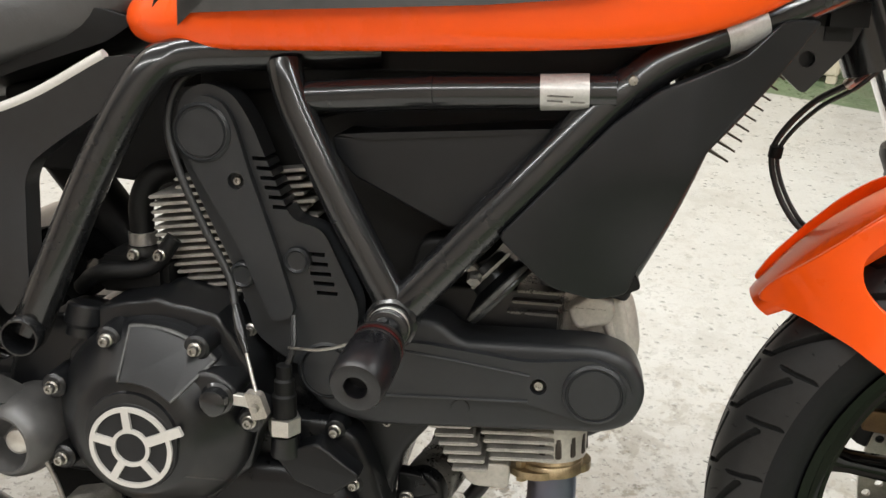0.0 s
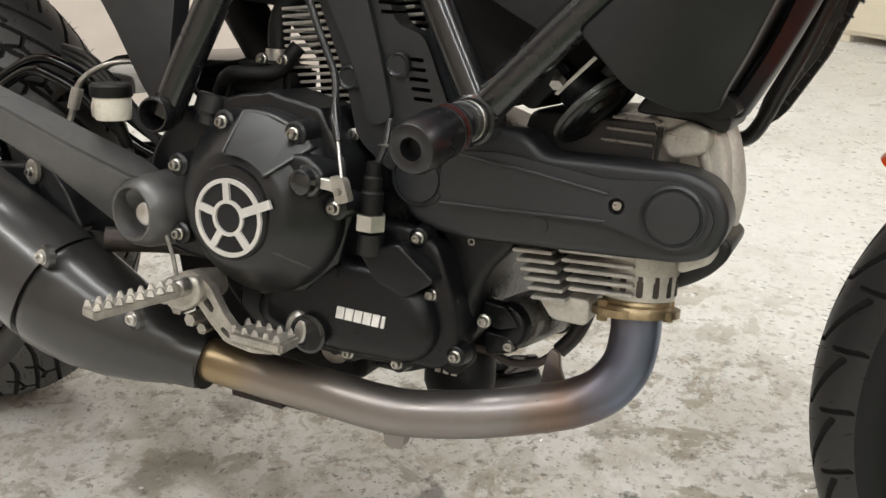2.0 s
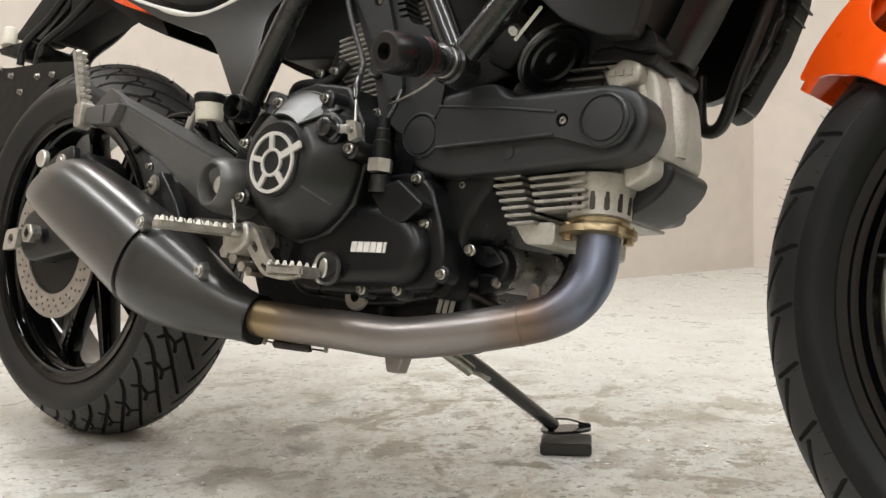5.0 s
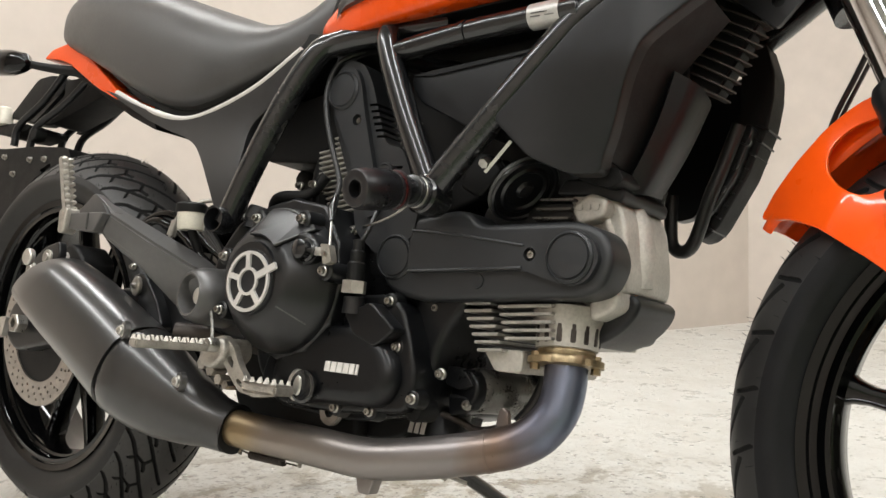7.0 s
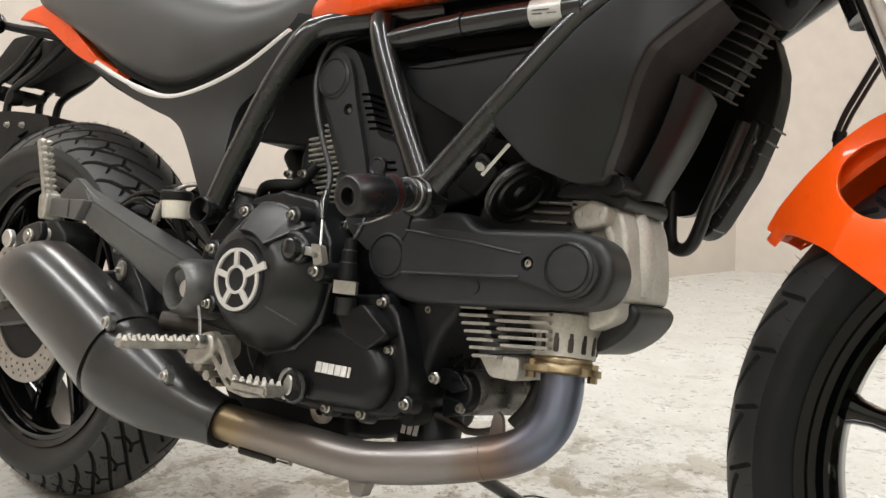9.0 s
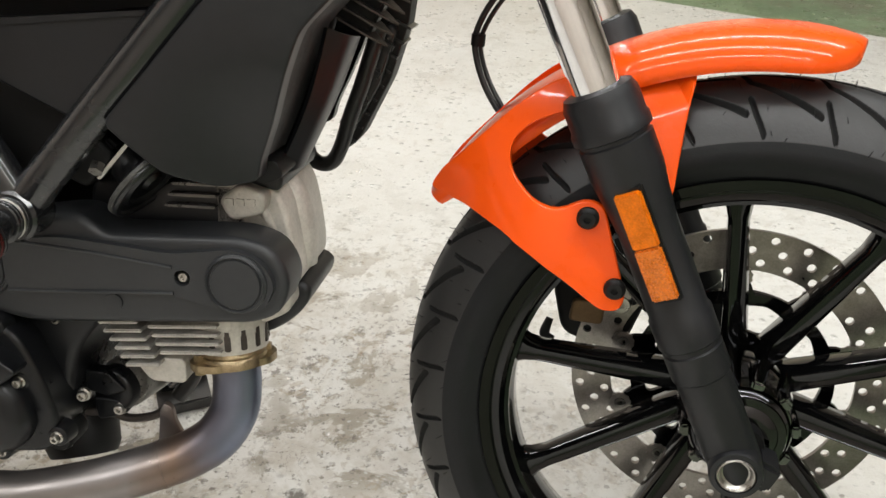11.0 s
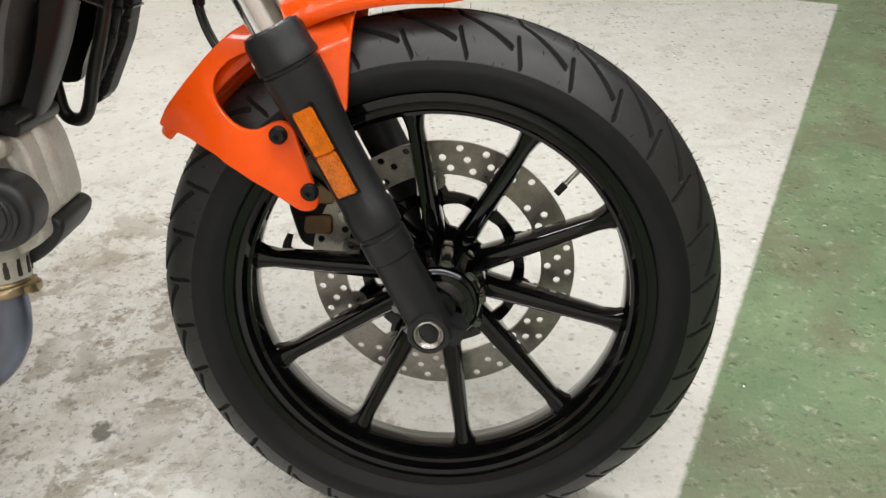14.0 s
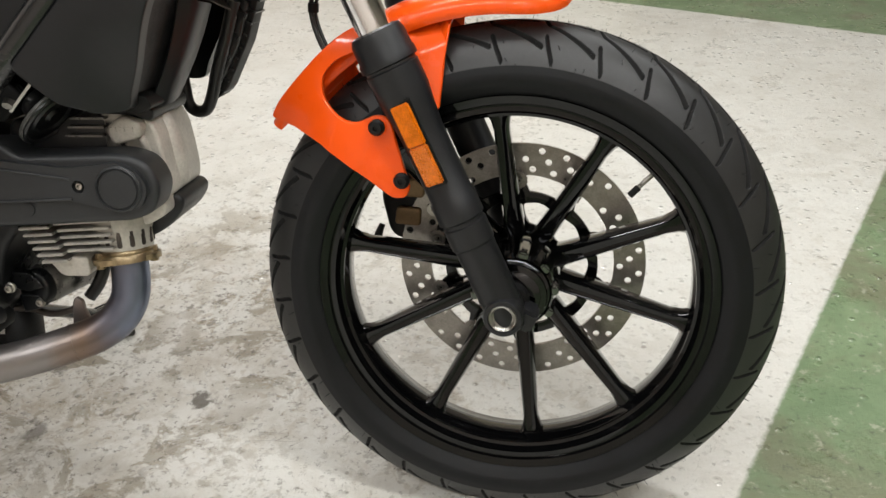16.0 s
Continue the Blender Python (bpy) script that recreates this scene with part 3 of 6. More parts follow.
def wheel_rim(lip, bead, half, barrel):
    """Rim as a turned ring: outer lips, wells and the inner barrel."""
    p = [(bead - 0.0075, -half + 0.0045), (bead - 0.0055, -half + 0.0040), (bead - 0.0035, -half + 0.0005), (lip - 0.001, -half - 0.002), (lip, -half), (lip, -half + 0.004), (lip - 0.006, -half + 0.007), (bead - 0.002, -half + 0.012), (bead - 0.010, -half * 0.4), (bead - 0.010, half * 0.4),
         (bead - 0.002, half - 0.012), (lip - 0.006, half - 0.007), (lip, half - 0.004), (lip, half), (lip - 0.001, half + 0.002), (bead - 0.0035, half - 0.0005), (bead - 0.0055, half - 0.0040), (bead - 0.0075, half - 0.0045), (bead - 0.013, half - 0.0035), (bead - 0.0155, half - 0.009),
         (barrel + 0.004, half * 0.45), (barrel, half * 0.3), (barrel, -half * 0.3), (barrel + 0.004, -half * 0.45), (barrel + 0.0042, -half * 0.58), (barrel + 0.0018, -half * 0.62), (barrel + 0.0022, -half * 0.68), (barrel + 0.0062, -half * 0.72), (bead - 0.0155, -half + 0.009), (bead - 0.013, -half + 0.0035)]
    return lathe(p, 120, closed=True)


def wheel_parts(wheel, spokes, phase, y_spoke, hub, rim, dims):
    part("rim", wheel_rim(*rim), M_GLOSS, wheel, "gloss black cast rim")
    part("hub", lathe(hub, 40), M_HUB, wheel, "polished black hub")
    base = None
    for i in range(spokes):
        m = Matrix.Rotation(-radians(phase + 360 / spokes * i), 4, "Y")
        if base is None:
            base = part("spoke", spoke(*dims, y_spoke), M_GLOSS, wheel)
            base.matrix_basis = m
        else:
            o = new("spoke", base.data)
            o.parent = wheel
            o.matrix_basis = m


# front end, turned slightly to the right about the steering axis
STEER = -6.5
AXLE = Vector((1.41, 0, 0.3125))
axis_at, axis_dir = Vector((1.522, 0, 0)), Vector((-0.407, 0, 0.914))
S = Matrix.Translation(axis_at) @ Matrix.Rotation(radians(STEER), 4, axis_dir) @ Matrix.Translation(-axis_at)

fw = new("front_wheel")
fw.parent = bike
fw["label"] = "front wheel with a black ten-spoke rim"
fw.matrix_basis = Matrix.Translation((1.4145, -0.0220, 0.3005)) @ Matrix.Rotation(radians(-4.0), 4, "Z") @ Matrix.Rotation(radians(1.6), 4, "X") @ Matrix.Scale(0.981, 4)
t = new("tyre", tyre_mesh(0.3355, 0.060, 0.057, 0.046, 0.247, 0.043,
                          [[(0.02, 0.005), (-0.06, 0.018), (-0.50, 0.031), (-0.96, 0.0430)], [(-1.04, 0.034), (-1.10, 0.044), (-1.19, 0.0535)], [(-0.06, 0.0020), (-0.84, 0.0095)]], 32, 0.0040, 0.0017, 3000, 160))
t.parent = fw
tagged(part("tyre_hairs", tyre_hairs(0.3355, 0.057, 0.046, 420, 3), M_RUBBER, fw), kind="stuff")
wheel_parts(fw, 10, 96.0, 0.044,
            [(0, -0.055), (0.024, -0.055), (0.030, -0.054), (0.0335, -0.0515), (0.041, -0.049), (0.0455, -0.046), (0.0485, -0.041), (0.0510, -0.020), (0.0535, -0.006), (0.0565, 0.006), (0.0565, 0.020), (0.052, 0.035), (0.048, 0.05), (0.047, 0.056), (0, 0.056)],
            (0.254, 0.247, 0.046, 0.2235), (0.047, 0.229, 0.027, 0.0190, 0.020, 0.013))
# ribs and a bright seal ring on the hub barrel
for i in range(10):
    m = Matrix.Rotation(-radians(96 + 18 + 36 * i), 4, "Y")
    part("hub_rib", box(0.0465, 0.0560, -0.044, 0.004, -0.0062, 0.0062, 0.0022, m), M_POLISH, fw)
part("hub_ring", lathe([(0.0340, -0.0520), (0.0415, -0.0515), (0.0425, -0.0500), (0.0420, -0.0475), (0.0340, -0.0475)], 40, closed=True), M_HUB, fw)
part("wheel_spacer", lathe([(0.0, -0.070), (0.0195, -0.070), (0.0205, -0.068), (0.0205, -0.054), (0.0, -0.054)], 28), M_DARK, fw)


def inner_edge(n=180):
    """Inner outline of the disc with ten lugs for the floating buttons."""
    out = []
    for k in range(n):
        a = 2 * math.pi * k / n
        lug = max(0.0, math.cos(10 * (a - radians(20)))) ** 6
        r = 0.1260 - 0.0075 * lug
        out.append((r * math.cos(a), r * math.sin(a)))
    return out


disc_holes = [inner_edge()]
for i in range(30):
    for k, rr in enumerate((0.1340, 0.1470, 0.1600)):
        if (i + k) % 5 == 4:
            continue
        a = 2 * math.pi * (i + 0.36 * k) / 30
        disc_holes.append(circle(rr * math.cos(a), rr * math.sin(a), 0.0046, 12))
disc = part("brake_disc", plate(circle(0, 0, 0.1685, 110), 0.066, 0.071, disc_holes), M_DISC, fw, "drilled steel brake disc")


def carrier_outline(n=300):
    """Scalloped outer edge: ten arms reach out to the buttons."""
    out = []
    for k in range(n):
        a = 2 * math.pi * k / n
        arm = max(0.0, math.cos(5 * (a - radians(20)))) ** 2
        arm = max(0.0, (abs(math.cos(5 * (a - radians(20)))) - 0.80) / 0.20) ** 0.7
        r = 0.1045 + 0.0150 * min(1.0, arm)
        out.append((r * math.cos(a), r * math.sin(a)))
    return out


carrier_holes = []
for i in range(10):
    a = radians(20 + 18 + 36 * i)
    carrier_holes.append(rounded([(r * math.cos(a + w), r * math.sin(a + w)) for r, w in ((0.0600, -0.15), (0.0600, 0.15), (0.0880, 0.255), (0.0925, 0.0), (0.0880, -0.255))], 0.007, 4))
part("disc_carrier", plate(carrier_outline(), 0.0605, 0.0665, [circle(0, 0, 0.03, 30)] + carrier_holes, 0.0008), M_GLOSS, fw, "black disc carrier with cut-outs")
for i in range(10):
    a = radians(20 + 36 * i)
    at = Matrix.Translation((0.1200 * math.cos(a), 0, 0.1200 * math.sin(a)))
    star = [(0.0112 + 0.0014 * (k % 2)) for k in range(24)]
    washer = plate([(r * math.cos(2 * math.pi * k / 24), r * math.sin(2 * math.pi * k / 24)) for k, r in enumerate(star)], 0.0595, 0.0625, [circle(0, 0, 0.0062, 18)])
    washer.transform(at)
    button = part("disc_button", washer, M_DISC, fw, "toothed steel button")
    part("rivet", lathe([(0.0026, 0.0600), (0.0030, 0.0588), (0.0055, 0.0588), (0.0060, 0.0600), (0.0060, 0.066), (0.0026, 0.066)], 18, at, closed=True), M_STEEL, button)
va = radians(42)
vd = Vector((math.cos(va), 0, math.sin(va)))
part("valve", tube([vd * 0.2265, vd * 0.209 + Vector((0, -0.004, 0)), vd * 0.196 + Vector((0, -0.009, 0))], [0.0035, 0.003, 0.003], 10), M_STEEL, fw, "bright valve stem")
part("valve_cap", tube([vd * 0.200 + Vector((0, -0.008, 0)), vd * 0.186 + Vector((0, -0.012, 0))], 0.0045, 10, smooth=False), M_DARK, fw, "black valve cap")

FORK0 = Vector((1.41, 0, 0.30))


def leg_pose(y):
    """Y axis of the leg's own lathe runs up the leg."""
    return Matrix.Translation((FORK0.x, y, FORK0.z)) @ axis_dir.to_track_quat("Y", "Z").to_matrix().to_4x4()


SLIDER = [(0, -0.030), (0.016, -0.029), (0.023, -0.024), (0.0245, -0.010), (0.0246, 0.088), (0.0268, 0.0905), (0.0268, 0.116), (0.0250, 0.1175), (0.0250, 0.1215), (0.0280, 0.1240), (0.0282, 0.150), (0.0262, 0.1535), (0.0262, 0.235),
          (0.0285, 0.262), (0.0315, 0.285), (0.0318, 0.314), (0.0302, 0.3155), (0.0302, 0.3185), (0.0338, 0.3200), (0.0338, 0.328), (0.0322, 0.331), (0.0322, 0.350), (0.0290, 0.358), (0.0225, 0.360), (0.0, 0.360)]
for side in (-1, 1):
    leg = new("fork_leg")
    leg.parent = bike
    leg.matrix_basis = S
    lm = leg_pose(side * 0.099)
    rise = 0.0 if side < 0 else 0.030
    part("slider", lathe([(r, s + (rise if s > 0.2 else 0.0)) for r, s in SLIDER], 36, lm), M_PLASTIC, leg, "matt black fork slider")
    part("stanchion", lathe([(0, 0.355), (0.0205, 0.355), (0.0205, 0.80), (0, 0.80)], 32, lm), M_CHROME, leg, "polished chrome fork tube")
    am = Matrix.Translation((1.412, side * 0.110, 0.297)) @ (Matrix() if side < 0 else Matrix.Rotation(math.pi, 4, "Z"))
    part("axle_clamp", lathe([(0.0, 0.018), (0.0225, 0.018), (0.0240, 0.010), (0.0240, -0.014), (0.0225, -0.0175), (0.0180, -0.0180), (0.0172, -0.016), (0.0172, -0.010), (0, -0.010)], 30, am), M_PLASTIC, leg)
    part("axle_sleeve", lathe([(0.0171, -0.0168), (0.0160, -0.0178), (0.0148, -0.0172), (0.0125, -0.0124), (0.0110, -0.0118), (0.0110, -0.0105), (0.0168, -0.0105)], 30, am, closed=True), M_STEEL, leg, "bright axle sleeve")
    part("axle_bore", lathe([(0.0, -0.0110), (0.0112, -0.0110), (0.0112, -0.0102), (0, -0.0102)], 20, am), M_DARK, leg)
    part("pinch_lug", box(-0.012, 0.012, -0.018, 0.018, -0.014, 0.014, 0.004, Matrix.Translation((1.437, side * 0.094, 0.288)) @ Matrix.Rotation(radians(24), 4, "Y")), M_PLASTIC, leg)
    rm = Matrix.Translation((1.41, side * 0.1305, 0.30)) @ Matrix.Rotation(radians(-24), 4, "Y") @ Matrix.Rotation(radians(12 * side), 4, "Z")
    part("reflector", box(-0.0135, 0.0095, -0.0035, 0.0035, 0.2265, 0.276, 0.0015, rm), M_AMBER, leg, "amber reflector strip")
    part("reflector", box(-0.0135, 0.0095, -0.0035, 0.0035, 0.178, 0.2258, 0.0015, rm), M_PRISM, leg, "sparkling amber reflector strip")
    part("reflector_base", box(-0.0150, 0.0110, -0.003 - 0.004 * side, 0.003 - 0.004 * side, 0.174, 0.280, 0.0015, rm), M_DARK, leg)

# yokes
yoke = new("triple_clamp")
yoke.parent = bike
yoke.matrix_basis = S
for s0 in (0.585, 0.78):
    c = FORK0 + axis_dir * s0
    part("yoke", plate(rounded([(c.x - 0.075, c.z - 0.035), (c.x + 0.03, c.z + 0.01), (c.x + 0.025, c.z + 0.032), (c.x - 0.085, c.z - 0.010)], 0.012), -0.125, 0.125, bevel=0.006), M_DARK, yoke)

# front fender
fender = new("front_fender")
fender.parent = bike
fender["label"] = "glossy orange front fender"
fender.matrix_basis = S


def fender_shell():
    rings = []
    n = 40
    for i in range(n + 1):
        t = i / n
        t = t ** 1.25
        a = radians(79.6 + (147.6 - 79.6) * t)
        nose = math.sqrt(1 - (1 - t / 0.15) ** 2) if t < 0.15 else 1.0
        w = 0.055 * (0.12 + 0.88 * nose)
        tail = max(0.0, (t - 0.86) / 0.14)
        w *= 1 - 0.38 * tail * tail
        d = 0.030 * (0.25 + 0.75 * nose) * (1 - 0.5 * tail)
        top = 0.361 + 0.004 * math.sin(math.pi * t) - 0.004 * (1 - nose) + 0.002 * tail * tail
        outer, inner = [], []
        for j in range(25):
            v = -1 + 2 * j / 24
            y = w * math.sin(v * math.pi / 2) ** 1 if abs(v) < 1 else w * v
            dip = d * (1 - math.cos(v * math.pi / 2)) ** 1.3
            outer.append((top - dip, y))
            inner.append((top - dip - 0.0035, y * 0.965))
        ring = outer + inner[::-1]
        rings.append([(AXLE.x + 0.004 + r * math.cos(a), y - 0.010, AXLE.z + r * math.sin(a)) for r, y in ring])
    return loft(rings)


part("shell", fender_shell(), M_ORANGE, fender)
SIDE = [(1.110, 0.513), (1.123, 0.534), (1.150, 0.561), (1.190, 0.600), (1.215, 0.620), (1.240, 0.632), (1.300, 0.652), (1.345, 0.648), (1.343, 0.632), (1.338, 0.600), (1.333, 0.536), (1.318, 0.534), (1.306, 0.590), (1.280, 0.610), (1.237, 0.602),
        (1.210, 0.592), (1.192, 0.572), (1.194, 0.550), (1.212, 0.532), (1.236, 0.522), (1.262, 0.534), (1.278, 0.530), (1.302, 0.452), (1.298, 0.440), (1.282, 0.438), (1.244, 0.466), (1.193, 0.496), (1.150, 0.509), (1.128, 0.510)]


def fender_side():
    ring = [Vector(p) for p in rounded(SIDE, 0.012, 3)]
    bm = plate([(p.x, p.y) for p in ring], 0.0, 0.005, bevel=0.0018)
    bmesh.ops.triangulate(bm, faces=[f for f in bm.faces if len(f.verts) > 4])
    for v in bm.verts:
        x, y, z = v.co
        k = max(0.0, min(1.0, (0.640 - z) / 0.15))
        e = max(0.0, min(1.0, (x - 1.118) / 0.10))
        f = max(0.0, min(1.0, (1.345 - x) / 0.05)) * 0.35 + 0.65
        v.co.y = -0.057 + 0.014 * (1 - max(0.0, min(1.0, (x - 1.112) / 0.06))) - 0.060 * (k ** 0.8) * e * f + y + 0.040 * max(0.0, min(1.0, (z - 0.630) / 0.024)) * max(0.0, min(1.0, (x - 1.20) / 0.08))
    return bm


r_side, l_side = both("side_bracket", fender_side(), M_ORANGE, fender)
l_side.location.y = -0.020
for bx, bz in ((1.2655, 0.522), (1.2925, 0.460)):
    for sgn in (-1, 1):
        bb = lathe([(0.0095, 0.003), (0.0095, -0.001), (0.0075, -0.003), (0.0068, -0.005), (0.003, -0.0055), (0.0027, -0.003), (0, -0.003)], 18)
        bb.transform(Matrix.Translation((bx, -0.1165, bz)))
        part("bolt", bb if sgn < 0 else mirrored(bb), M_DARK, fender, "black fender bolt")

# front caliper on the left leg
cal = new("brake_caliper")
cal.parent = bike
cal.matrix_basis = S
part("body", plate(rounded([(1.235, 0.330), (1.300, 0.315), (1.330, 0.40), (1.300, 0.455), (1.240, 0.440), (1.222, 0.39)], 0.015), 0.045, 0.11, bevel=0.008), M_DARK, cal)
for cx, cz in ((1.268, 0.402), (1.262, 0.362)):
    part("pad", plate(rounded([(cx - 0.020, cz - 0.012), (cx - 0.016, cz + 0.013), (cx + 0.018, cz + 0.012), (cx + 0.016, cz - 0.014)], 0.006), 0.038, 0.050, bevel=0.003), M_GOLD, cal, "dull gold caliper half")
part("bleed_lever", tube([(1.222, 0.050, 0.345), (1.218, 0.042, 0.330), (1.228, 0.040, 0.325)], [0.004, 0.006, 0.003], 10), M_DARK, cal)
part("mount_bolt", lathe([(0.004, -0.004), (0.009, -0.004), (0.012, -0.001), (0.012, 0.008), (0.004, 0.008)], 14, Matrix.Translation((1.296, 0.046, 0.372)), closed=True), M_STEEL, cal, "bright mounting bolt")
part("bracket", plate(rounded([(1.30, 0.475), (1.345, 0.49), (1.350, 0.525), (1.30, 0.515)], 0.006), 0.078, 0.084, [circle(1.315, 0.495, 0.005, 10), circle(1.335, 0.507, 0.005, 10)]), M_DISC, cal)

# hoses at the front
part("brake_hose", tube([(1.210, 0.030, 0.746), (1.190, 0.050, 0.718), (1.163, 0.090, 0.691), (1.140, 0.110, 0.656), (1.133, 0.115, 0.628), (1.143, 0.110, 0.592), (1.163, 0.100, 0.561), (1.186, 0.080, 0.546)], 0.0033, 10), M_HOSE, bike, "thin black hose loop")
part("sensor_cable", tube([(1.214, 0.034, 0.742), (1.194, 0.054, 0.712), (1.168, 0.090, 0.685), (1.146, 0.110, 0.652), (1.139, 0.115, 0.628), (1.148, 0.110, 0.596), (1.167, 0.100, 0.565), (1.186, 0.080, 0.552)], 0.0025, 8), M_HOSE, bike)
part("hose_clip", tube([(1.137, 0.114, 0.640), (1.136, 0.115, 0.628)], 0.0075, 10, smooth=False), M_DARK, bike)
part("hose_sleeve", tube([(1.203, 0.038, 0.736), (1.184, 0.060, 0.711)], 0.0058, 10, smooth=False), M_BRUSHED, bike, "bright hose sleeve")

# ---- rear wheel ----
RA = Vector((-0.080, -0.022, 0.309))
rw = new("rear_wheel")
rw.parent = bike
rw["label"] = "rear wheel with a black ten-spoke rim"
rw.matrix_basis = Matrix.Translation(RA) @ Matrix.Rotation(radians(4.8), 4, "X")
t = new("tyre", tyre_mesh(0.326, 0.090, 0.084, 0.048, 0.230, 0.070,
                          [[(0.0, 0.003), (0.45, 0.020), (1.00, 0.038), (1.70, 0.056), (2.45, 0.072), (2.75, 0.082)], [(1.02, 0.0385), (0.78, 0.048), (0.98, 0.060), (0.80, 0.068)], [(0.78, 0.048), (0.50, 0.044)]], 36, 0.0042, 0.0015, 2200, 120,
                          (M_RUBBER_DUSTY, M_TREAD_DUSTY, M_GROOVE_SHADE)))
t.parent = rw
tagged(part("tyre_hairs", tyre_hairs(0.326, 0.084, 0.048, 520, 5), M_RUBBER, rw), kind="stuff")
wheel_parts(rw, 10, 100, 0.0,
            [(0, -0.085), (0.026, -0.085), (0.034, -0.070), (0.052, -0.06), (0.060, -0.04), (0.060, 0.05), (0.05, 0.085), (0, 0.085)],
            (0.234, 0.227, 0.074, 0.206), (0.05, 0.211, 0.034, 0.016, 0.022, 0.016))
part("brake_disc", disc_plate(0.082, 0.1225, -0.098, -0.093, (0.093, 0.103, 0.112), 30, 0.0026, 0.3), M_DISCR, rw, "drilled rear brake disc")
part("disc_carrier", lathe([(0.03, -0.095), (0.083, -0.095), (0.083, -0.088), (0.03, -0.085)], 40, closed=True), M_DARK, rw)

# ---- swingarm ----
swing = new("swingarm")
swing.parent = bike
ARM = [(0.440, 0.410), (0.300, 0.405), (0.05, 0.365), (-0.06, 0.375), (-0.130, 0.350), (-0.145, 0.30), (-0.105, 0.268), (0.02, 0.290), (0.20, 0.318), (0.440, 0.335)]
both("arm", plate(rounded(ARM, 0.020), -0.150, -0.118, bevel=0.007), M_CASE, swing, "black painted swingarm")
part("pivot_tube", tube([(0.40, -0.13, 0.39), (0.40, 0.13, 0.39)], 0.034, 20, smooth=False), M_CASE, swing)
part("chain_adjuster", plate(rounded([(-0.155, 0.285), (-0.115, 0.29), (-0.110, 0.325), (-0.150, 0.320)], 0.006), -0.168, -0.159, [circle(-0.133, 0.305, 0.009, 16)], 0.0), M_BRUSHED, swing, "bright chain adjuster plate")
part("axle_nut", lathe([(0.010, 0.01), (0.017, 0.008), (0.017, -0.008), (0.015, -0.010), (0.008, -0.010), (0.007, 0.0), (0, 0.0)], 6, Matrix.Translation((-0.07, -0.166, 0.315))), M_STEEL, swing)
part("rear_caliper", plate(rounded([(-0.02, 0.33), (0.03, 0.36), (0.045, 0.43), (0.0, 0.46), (-0.05, 0.43), (-0.04, 0.36)], 0.015), -0.135, -0.075, bevel=0.006), M_DARK, swing)
part("caliper_cap", lathe([(0, -0.006), (0.009, -0.006), (0.011, -0.004), (0.011, 0.004), (0, 0.004)], 18, Matrix.Translation((-0.008, -0.137, 0.43))), M_ALU, swing)

# ---- exhaust ----
PIPE = [(0.455, -0.156, 0.217), (0.55, -0.153, 0.214), (0.64, -0.150, 0.212), (0.695, -0.147, 0.210), (0.735, -0.143, 0.212), (0.80, -0.130, 0.224), (0.858, -0.112, 0.239), (0.886, -0.102, 0.249), (0.909, -0.094, 0.265), (0.924, -0.086, 0.290), (0.927, -0.080, 0.318), (0.925, -0.077, 0.342)]
part("exhaust_pipe", tube(PIPE, 0.0238, 28, per=10), M_EXHAUST, bike, "heat-tinted steel exhaust pipe")
muf = new("muffler")
muf.parent = bike
muf["label"] = "matt black stubby silencer"


def oval_rings(rows, n=44, power=2.8):
    """rows: x, y, z, half height, half width; each ring stands across the line through the rows."""
    C = [Vector(r[:3]) for r in rows]
    rings = []
    for i, r in enumerate(rows):
        slant = r[5] if len(r) > 5 else 0.0
        d = (C[min(i + 1, len(C) - 1)] - C[max(i - 1, 0)]).normalized()
        yv = Vector((0, 1, 0))
        yv = (yv - d * yv.dot(d)).normalized()
        uv = d.cross(yv)
        ring = []
        for j in range(n):
            a = 2 * math.pi * j / n
            ca, sa = math.cos(a), math.sin(a)
            up = r[3] * math.copysign(abs(sa) ** (2 / power), sa)
            ring.append(C[i] + yv * (r[4] * math.copysign(abs(ca) ** (2 / power), ca)) + uv * up + d * (slant * up * (1 if uv.z > 0 else -1)))
        rings.append(ring)
    return rings


part("shell", loft(oval_rings([(0.094, -0.215, 0.389, 0.042, 0.036, 0.6), (0.0945, -0.215, 0.3887, 0.052, 0.046, 0.6), (0.098, -0.215, 0.387, 0.0555, 0.049, 0.6), (0.130, -0.214, 0.371, 0.059, 0.052, 0.45), (0.18, -0.211, 0.347, 0.062, 0.054, 0.25), (0.25, -0.206, 0.312, 0.064, 0.056, 0.1), (0.320, -0.202, 0.2752, 0.066, 0.0575), (0.3215, -0.202, 0.2745, 0.063, 0.0545)], 56, 2.35)), M_SATIN, muf)
part("heat_shield", loft(oval_rings([(0.3245, -0.2015, 0.273, 0.063, 0.0545), (0.326, -0.2015, 0.2723, 0.0665, 0.058), (0.345, -0.198, 0.263, 0.065, 0.057), (0.372, -0.193, 0.251, 0.061, 0.054), (0.405, -0.185, 0.238, 0.053, 0.048), (0.438, -0.173, 0.226, 0.042, 0.040), (0.460, -0.162, 0.219, 0.0345, 0.0345), (0.486, -0.154, 0.2135, 0.0315, 0.0315), (0.4865, -0.154, 0.2135, 0.027, 0.027)], 56, 2.3)), M_SHIELD, muf)
part("clamp", tube([(0.479, -0.154, 0.2145), (0.491, -0.153, 0.2135)], 0.0325, 28, smooth=False), M_DARK, muf)
